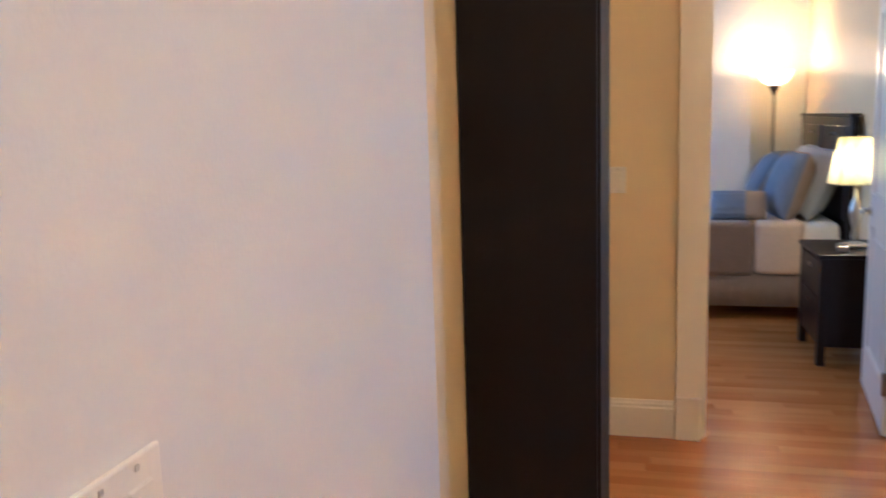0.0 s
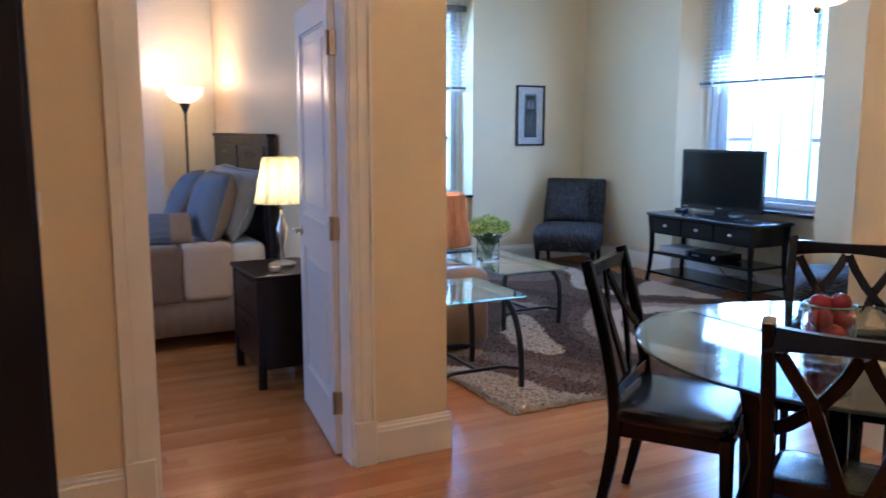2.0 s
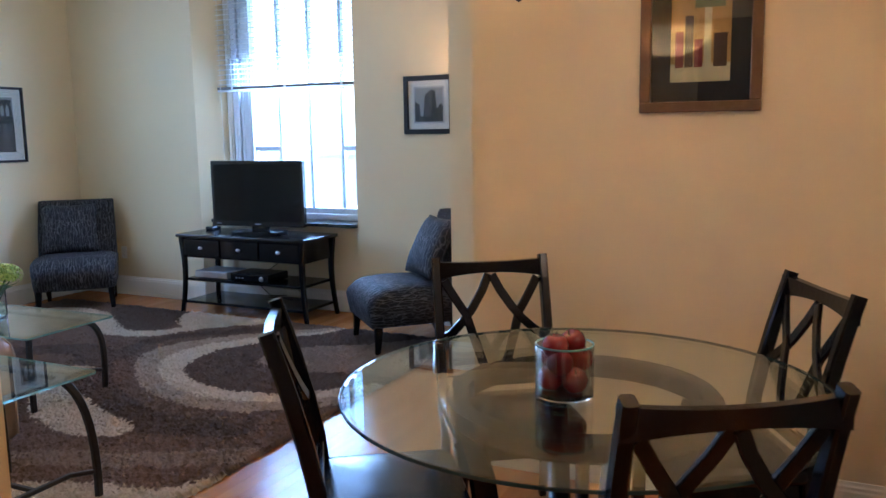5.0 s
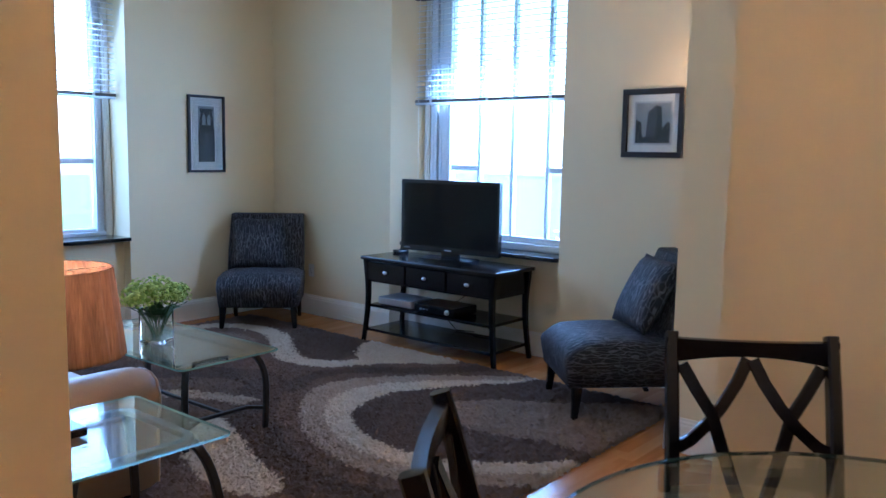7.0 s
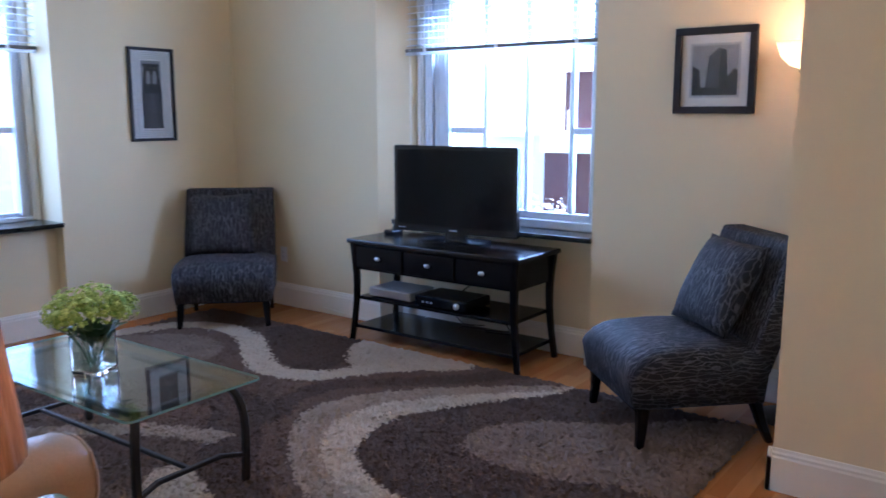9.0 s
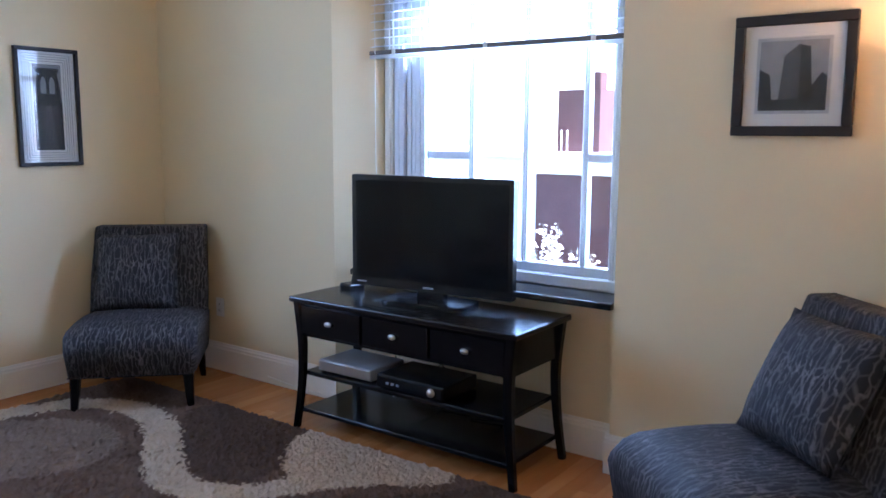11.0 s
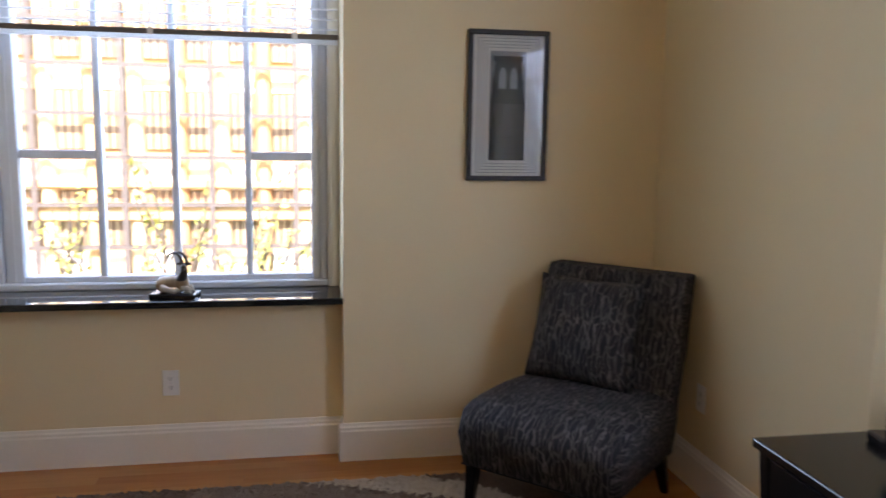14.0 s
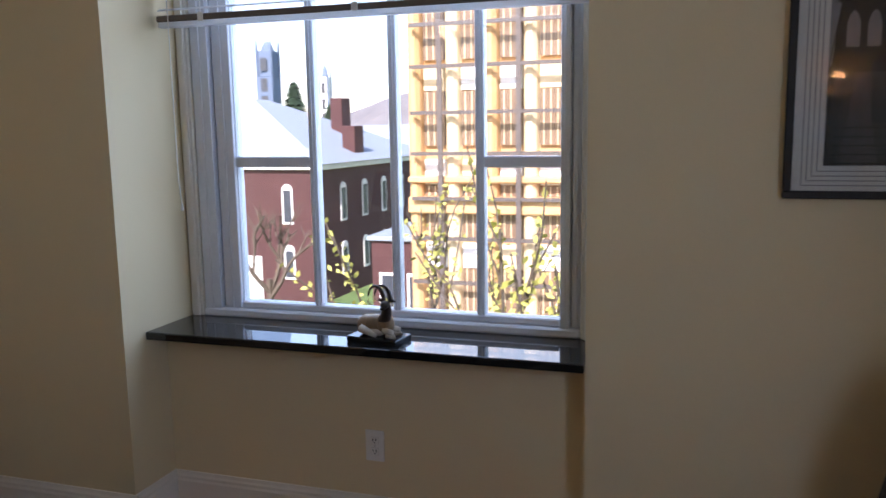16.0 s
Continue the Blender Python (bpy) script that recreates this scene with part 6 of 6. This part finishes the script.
GRASS = mat("spring_grass", (0.10, 0.16, 0.045), 0.9, var=0.4, scale=0.8, bump=0.4, bscale=20, var2=0.2)
BARK = mat("grey_bark", (0.10, 0.075, 0.055), 0.9, var=0.3, scale=8, bump=0.3, bscale=40)
BUD = mat("spring_buds", (0.42, 0.40, 0.10), 0.7, var=0.3, scale=8, bump=0)
CONIFER = mat("dark_conifer", (0.045, 0.085, 0.045), 0.8, var=0.3, scale=3, bump=0.2)

structure("ground", cube(-400, 400, -400, 600, GROUND - 0.5, GROUND), GRASS, "grass and open ground far below the windows")
structure("road", cube(-60, 60, 14, 23, GROUND, GROUND + 0.02), ASPHALT, "grey asphalt street below the window")
structure("pavement", cube(-60, 60, 23, 26, GROUND, GROUND + 0.15), WHITESTONE, "pale concrete pavement beside the street")


# A glass front that mirrors sandstone; the reflection is built as solid stone.
def mirrored_block():
    t = thing("sandstone_building", "gridded glass building, its golden stone reflections built as tall piers", "building", pose(-4.2, 31.0, GROUND))
    W, D, top = 13.5, 14.0, 27.0
    part("wall", cube(0, W, 0.35, D, 0, top), MIRRORSAND, t)
    part("roof", cube(-0.3, W + 0.3, 0.2, D, top, top + 0.6, 0.05), MIRRORPALE, t)
    cols, pitch = 10, 1.28
    for i in range(cols + 1):
        x = i * pitch
        bm = bmesh.new()
        prism(bm, [(x - 0.27, 0.35), (x - 0.20, 0.05), (x - 0.08, -0.10), (x + 0.08, -0.10), (x + 0.20, 0.05), (x + 0.27, 0.35)], 0, top, "z")
        part("pier", bm, MIRRORPALE if i % 2 else MIRRORSAND, t)
    for z in (7.35, 8.35, 17.5):
        part("cornice", cube(-0.2, W, -0.22, 0.34, z, z + (0.55 if z < 8 else 0.22), 0.05), MIRRORSAND, t)
    for r in range(7):
        z = 1.0 + r * 2.75 + (0.3 if r > 2 else 0)
        for c in range(9):
            x = c * pitch + 0.28
            w = part("window", cube(x, x + 0.72, 0.22, 0.34, z, z + 1.75), GLAZE, t)
            for k in range(3):
                part("glazing_bar", cube(x + 0.22 * (k + 0.5), x + 0.22 * (k + 0.5) + 0.03, 0.19, 0.215, z, z + 1.75), MIRRORPALE, w)
            part("spandrel", cube(x, x + 0.72, 0.20, 0.34, z + 1.78, z + 2.60), WHITESTONE if (r + c) % 3 else MIRRORPALE, w)
    for c in range(5):
        part("grid_post", cube(c * 2.56 + 0.92, c * 2.56 + 1.08, -0.42, -0.32, 0, top), GRIDMETAL, t)
    for r in range(9):
        for z in (1.0 + r * 2.75, 2.3 + r * 2.75):
            part("grid_rail", cube(0, W, -0.40, -0.29, z, z + 0.12), GRIDMETAL, t)


mirrored_block()


def brick_hall():
    t = thing("brick_building", "long red brick building with arched windows and pale hipped roof", "building", pose(-15.3, 64, GROUND, 0, 0, -93))
    L, D, top = 16.0, 18.0, 7.8
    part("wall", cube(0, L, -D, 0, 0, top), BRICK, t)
    part("cornice", cube(-0.3, L + 0.3, -D - 0.3, 0.3, top, top + 0.35, 0.05), WHITESTONE, t, "white cornice")
    bm = bmesh.new()
    base = [bm.verts.new(p) for p in ((-0.5, -D - 0.5, top + 0.35), (L + 0.5, -D - 0.5, top + 0.35), (L + 0.5, 0.5, top + 0.35), (-0.5, 0.5, top + 0.35))]
    ridge = [bm.verts.new(p) for p in ((L * 0.45, -D / 2, top + 4.4), (L * 0.55, -D / 2, top + 4.4))]
    bm.faces.new(base)
    bm.faces.new((base[0], base[1], ridge[1], ridge[0]))
    bm.faces.new((base[2], base[3], ridge[0], ridge[1]))
    bm.faces.new((base[3], base[0], ridge[0]))
    bm.faces.new((base[1], base[2], ridge[1]))
    roof = part("roof", bm, SLATE, t, "pale slate hipped roof")
    for x, y, e in ((9.3, -1.4, 2.5), (5.6, -4.2, 4.4)):
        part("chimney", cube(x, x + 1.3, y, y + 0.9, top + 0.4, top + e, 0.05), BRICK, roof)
    for r, (z, h) in enumerate(((1.3, 1.7), (4.6, 2.0))):
        for c in range(5):
            x = 1.4 + c * 2.9
            arch = [(x, z), (x + 0.72, z), (x + 0.72, z + h)] + [(x + 0.36 + 0.36 * math.cos(a), z + h + 0.36 * math.sin(a)) for a in [k * math.pi / 8 for k in range(1, 8)]] + [(x, z + h)]
            bm = bmesh.new()
            prism(bm, arch, 0.002, 0.06, "y")
            w = part("window", bm, WHITESTONE, t, "white arched window frame")
            part("pane", cube(x + 0.10, x + 0.34, 0.062, 0.07, z + 0.12, z + h), DARKWIN, w)
            part("pane", cube(x + 0.38, x + 0.62, 0.062, 0.07, z + 0.12, z + h), DARKWIN, w)
        for c in range(4):
            y = -1.9 - c * 4.2
            arch = [(y, z), (y - 0.72, z), (y - 0.72, z + h)] + [(y - 0.36 - 0.36 * math.cos(a), z + h + 0.36 * math.sin(a)) for a in [k * math.pi / 8 for k in range(1, 8)]] + [(y, z + h)]
            bm = bmesh.new()
            prism(bm, arch, L + 0.002, L + 0.06, "x")
            w = part("window", bm, WHITESTONE, t, "white arched window frame")
            part("pane", cube(L + 0.062, L + 0.07, y - 0.62, y - 0.10, z + 0.12, z + h), DARKWIN, w)
    part("door", cube(L + 0.003, L + 0.07, -5.3, -4.2, 0.0, 2.6), WHITESTONE, t, "white side door")
    s = thing("brick_annex", "low red brick annex with a flat grey roof", "building", pose(-6.9, 33.5, GROUND))
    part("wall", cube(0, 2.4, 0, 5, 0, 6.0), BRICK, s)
    part("roof", cube(-0.15, 2.5, -0.15, 5.2, 6.0, 6.18, 0.03), SLATE, s, "flat grey roof")
    for x in (0.3, 1.4):
        w = part("window", cube(x, x + 0.8, -0.05, -0.002, 3.2, 4.8), WHITESTONE, s)
        part("pane", cube(x + 0.1, x + 0.7, -0.062, -0.052, 3.3, 4.7), DARKWIN, w)


brick_hall()


def spire(name, label, m, w, h, cap, stone):
    t = thing(name, label, "tower", m)
    part("shaft", cube(-w / 2, w / 2, -w / 2, w / 2, 0, h * 0.72, 0.1), stone, t)
    part("belfry", cube(-w * 0.42, w * 0.42, -w * 0.42, w * 0.42, h * 0.72, h * 0.9, 0.1), stone, t)
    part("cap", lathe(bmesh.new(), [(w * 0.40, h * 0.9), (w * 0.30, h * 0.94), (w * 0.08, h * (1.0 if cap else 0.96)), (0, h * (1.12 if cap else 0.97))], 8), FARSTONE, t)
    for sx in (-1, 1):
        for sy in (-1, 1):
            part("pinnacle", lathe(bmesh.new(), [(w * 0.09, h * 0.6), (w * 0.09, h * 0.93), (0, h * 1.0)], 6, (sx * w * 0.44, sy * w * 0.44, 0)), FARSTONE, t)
    for z in (0.5, 0.62, 0.76):
        part("louvre", cube(-w * 0.2, w * 0.2, -w / 2 - 0.05, -w / 2 - 0.01, h * z, h * (z + 0.09)), DARKWIN, t)


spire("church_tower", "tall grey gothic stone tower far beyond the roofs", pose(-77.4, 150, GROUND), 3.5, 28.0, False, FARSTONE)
spire("church_spire", "slim white church spire far beyond the roofs", pose(-65.2, 150, GROUND), 1.9, 22.0, True, WHITESTONE)
far = [(-95, 120, 30, 12, 9.5), (-40, 118, 26, 14, 9.0), (-66, 112, 18, 10, 8.2), (-30, 96, 16, 12, 8.6), (-130, 150, 40, 20, 11)]
for x, y, w, d, h in far:
    t = thing("town_house", "distant house with pale roof beyond the brick building", "building", pose(x, y, GROUND), "distant houses")
    part("wall", cube(-w / 2, w / 2, -d / 2, d / 2, 0, h - 2.5), WHITESTONE, t)
    bm = bmesh.new()
    v = [bm.verts.new(p) for p in ((-w / 2 - 0.4, -d / 2 - 0.4, h - 2.5), (w / 2 + 0.4, -d / 2 - 0.4, h - 2.5), (w / 2 + 0.4, d / 2 + 0.4, h - 2.5), (-w / 2 - 0.4, d / 2 + 0.4, h - 2.5), (-w / 2 + 2, 0, h + 1.5), (w / 2 - 2, 0, h + 1.5))]
    for f in ((0, 1, 5, 4), (2, 3, 4, 5), (3, 0, 4), (1, 2, 5), (3, 2, 1, 0)):
        bm.faces.new([v[i] for i in f])
    part("roof", bm, SLATE, t)
    for k in range(int(w // 4)):
        part("window", cube(-w / 2 + 1.2 + k * 4, -w / 2 + 2.4 + k * 4, -d / 2 - 0.06, -d / 2 - 0.01, 3.0, 5.0), DARKWIN, t)


def tree(name, label, category, m, height, spread, seed, leaf=None, count=0, size=0.05, trunk=0.13, levels=4):
    rng = random.Random(seed)
    t = thing(name, label, category, m)
    bm, tips = bmesh.new(), []

    def grow(p, d, length, r, level):
        q = p + d * length
        mid = (p + q) / 2 + Vector((rng.uniform(-1, 1), rng.uniform(-1, 1), 0)) * length * 0.06
        sweep(bm, [p, mid, q], disc(r, 5), (0.3, 1, 0.1), [1, 0.85, 0.68])
        tips.append((p, q, level))
        if level < levels:
            for k in range(rng.choice((2, 3, 3))):
                n = (d + Vector((rng.uniform(-1, 1), rng.uniform(-1, 1), rng.uniform(-0.15, 0.55))) * spread).normalized()
                grow(p + (q - p) * rng.uniform(0.62, 1.0), n, length * rng.uniform(0.58, 0.80), r * 0.62, level + 1)

    grow(Vector((0, 0, 0)), Vector((0.03, 0.02, 1)).normalized(), height * 0.36, trunk, 0)
    part("trunk", bm, BARK, t)
    if leaf:
        bm = bmesh.new()
        ends = [k for k in tips if k[2] >= levels - 1]
        for k in range(count):
            p, q, _ = rng.choice(ends)
            c = p.lerp(q, rng.random()) + Vector((rng.gauss(0, 1), rng.gauss(0, 1), rng.gauss(0, 1))) * size * 0.8
            u = Vector((rng.gauss(0, 1), rng.gauss(0, 1), rng.gauss(0, 1))).normalized()
            v = u.orthogonal().normalized()
            s = size * rng.uniform(0.5, 1.2)
            bm.faces.new([bm.verts.new(c + a) for a in (u * s, v * s * 0.6, -u * s, -v * s * 0.6)])
        part("crown", bm, leaf, t, "", False, "stuff")
    return t


tree("bare_tree", "leafless street tree by the brick building", "tree", pose(-15.8, 41, GROUND), 7.6, 0.8, 5, trunk=0.22)
for k, (x, y, h) in enumerate(((-0.6, 14.5, 9.6), (0.8, 15.5, 8.6), (2.6, 14.0, 10.4), (3.6, 15.0, 9.2), (1.8, 17.0, 10.0))):
    tree("budding_tree", "slender spring tree with yellow-green buds below the window", "tree", pose(x, y, GROUND), h, 0.45, 20 + k, BUD, 700, 0.055, 0.09)


def conifer(m, height, spread, seed):
    """Straight trunk with drooping whorls of needle sprays."""
    rng = random.Random(seed)
    t = thing("conifer", "dark evergreen tree among the distant roofs", "tree", m)
    part("trunk", lathe(bmesh.new(), [(0.3, 0), (0.2, height * 0.5), (0.03, height), (0, height)], 8), BARK, t)
    bm = bmesh.new()
    for k in range(1500):
        f = rng.random() ** 0.7
        z = height * (0.25 + 0.75 * f)
        reach = spread * (1 - f) * rng.uniform(0.35, 1.1) + 0.1
        a = rng.uniform(0, 2 * math.pi)
        c = Vector((reach * math.cos(a), reach * math.sin(a), z - 0.25 * reach))
        out, side = Vector((math.cos(a), math.sin(a), -0.35)), Vector((-math.sin(a), math.cos(a), rng.uniform(-0.3, 0.3)))
        q = rng.uniform(0.35, 0.8)
        bm.faces.new([bm.verts.new(c + v * q) for v in (out, side * 0.45, -out * 0.8, -side * 0.45)])
    part("crown", bm, CONIFER, t, "", False, "stuff")


conifer(pose(-48.0, 105, GROUND), 16.2, 5.0, 9)
conifer(pose(-43.6, 107, GROUND), 13.2, 3.6, 12)


def wooded_hill():
    """A long low ridge behind the town."""
    bm = bmesh.new()
    rows = []
    for j in range(9):
        row = []
        for i in range(70):
            x, y = -330 + i * 8.0, 300 + j * 14
            h = 20 * math.exp(-((x + 108) / 46) ** 2) + 9 * math.exp(-((x + 230) / 60) ** 2) + 7
            z = h * math.sin(math.pi * j / 8) + 1.6 * noise.noise(Vector((x * 0.09, y * 0.09, 0))) + 0.8 * noise.noise(Vector((x * 0.4, y * 0.4, 3)))
            row.append(bm.verts.new((x, y, GROUND + (max(z, 0.2) if 0 < j < 8 else -0.3))))
        rows.append(row)
    for a, b in zip(rows, rows[1:]):
        for i in range(69):
            bm.faces.new((a[i], a[i + 1], b[i + 1], b[i]))
    structure("backdrop", bm, mat("bare_spring_woods", (0.16, 0.15, 0.15), 0.95, var=0.4, scale=0.15, bump=0.4, bscale=1.5, var2=0.3), "wooded hill far beyond the town")


wooded_hill()


def yard_fence():
    t = thing("yard_fence", "grey pipe fence along the yard of the brick building", "fence", pose(-19.5, 36.5, GROUND, 0, 0, -8))
    for z in (0.7, 1.4):
        part("rail", cube(0, 11.5, -0.03, 0.03, z, z + 0.07), WHITESTONE, t)
    for k in range(9):
        part("post", lathe(bmesh.new(), [(0.05, 0), (0.05, 1.55), (0, 1.58)], 8, (k * 1.43 + 0.03, 0, 0)), WHITESTONE, t)


yard_fence()


def east_block():
    t = thing("brick_apartments", "pale and red brick apartment building across the street", "building", pose(30, -6, GROUND))
    part("wall", cube(0, 14, 0, 40, 0, 9.3), WHITESTONE, t, "pale rendered wall")
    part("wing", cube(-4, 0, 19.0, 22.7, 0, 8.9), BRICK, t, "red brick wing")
    part("parapet", cube(-4.1, 0, 18.95, 22.8, 8.9, 9.6, 0.03), WHITESTONE, t, "white terrace parapet")
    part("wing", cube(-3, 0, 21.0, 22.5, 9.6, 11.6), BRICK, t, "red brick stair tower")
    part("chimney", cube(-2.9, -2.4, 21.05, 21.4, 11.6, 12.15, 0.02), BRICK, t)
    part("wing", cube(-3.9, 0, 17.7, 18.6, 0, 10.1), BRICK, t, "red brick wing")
    for k in range(5):
        part("railing_post", cube(-4.05, -4.0, 21.6 + k * 0.2, 21.63 + k * 0.2, 9.6, 10.3), WHITESTONE, t)
    part("downpipe", cube(-4.06, -4.002, 19.75, 19.95, 1.2, 8.7), DARKWIN, t)
    part("roof", cube(-0.3, 14.3, -0.3, 40.3, 9.3, 9.5), WHITESTONE, t)
    for r in range(2):
        for c in range(9):
            y = 10 + c * 3.2
            w = part("window", cube(-0.08, -0.002, y, y + 1.5, 1.5 + r * 3.3, 3.4 + r * 3.3), WHITESTONE, t)
            part("pane", cube(-0.10, -0.082, y + 0.1, y + 1.4, 1.6 + r * 3.3, 3.3 + r * 3.3), GLAREWIN, w)


east_block()
BLOSSOM = mat("white_blossom", (0.80, 0.78, 0.74), 0.7, var=0.1, scale=8, bump=0)
tree("blossom_tree", "young tree in white blossom across the street", "tree", pose(16.4, 10.9, GROUND), 8.6, 0.6, 31, BLOSSOM, 1500, 0.07, 0.08)
tree("blossom_tree", "young tree in white blossom across the street", "tree", pose(17.6, 10.6, GROUND), 8.2, 0.6, 33, BLOSSOM, 1500, 0.07, 0.08)
tree("blossom_tree", "young tree in white blossom across the street", "tree", pose(19.8, 13.1, GROUND), 9.4, 0.6, 35, BLOSSOM, 1500, 0.07, 0.08)

# ---- oak boards ----
def oak_boards():
    rng = random.Random(8)
    floor = bpy.data.objects["floor"]
    width = 0.0715
    verts, faces, made, shared = [], [], 0, {}

    def board(x0, x1, y0, y1):
        c = 0.0003
        top = [(x0 + c, y0 + c, 0.0), (x1 - c, y0 + c, 0.0), (x1 - c, y1 - c, 0.0), (x0 + c, y1 - c, 0.0)]
        low = [(x0 + 0.0002, y0 + 0.0002, -0.0014), (x1 - 0.0002, y0 + 0.0002, -0.0014), (x1 - 0.0002, y1 - 0.0002, -0.0014), (x0 + 0.0002, y1 - 0.0002, -0.0014)]
        return top + low, [(0, 1, 2, 3)] + [(i + 4, (i + 1) % 4 + 4, (i + 1) % 4, i) for i in range(4)]

    y = -1.5
    while y < 8.28:
        x = -2.12 - rng.uniform(0, 0.9)
        while x < 6.16:
            n = rng.choice((0.55, 0.75, 0.95, 1.2, 1.5))
            x0, x1 = max(x, -2.12), min(x + n, 6.16)
            if x1 - x0 > 0.05:
                near_walk = 1.0 < y < 4.4 and -0.1 < x0 and x1 < 3.7
                whole = abs((x1 - x0) - n) < 1e-6
                if near_walk and whole and made < 298:
                    if n not in shared:
                        v, f = board(0, n, 0, width)
                        me = bpy.data.meshes.new("board")
                        me.from_pydata(v, [], f)
                        me.materials.append(OAK)
                        shared[n] = me
                    ob = new("board", shared[n])
                    ob.location = (x0, y, 0)
                    ob.parent = floor
                    made += 1
                else:
                    v, f = board(x0, x1, y, y + width)
                    k = len(verts)
                    verts.extend(v)
                    faces.extend([tuple(i + k for i in q) for q in f])
            x += n
        y += width
    me = bpy.data.meshes.new("boards")
    me.from_pydata(verts, [], faces)
    me.materials.append(OAKREST)
    rest = new("boards", me)
    rest.parent = floor
    tagged(rest, kind="stuff")


oak_boards()
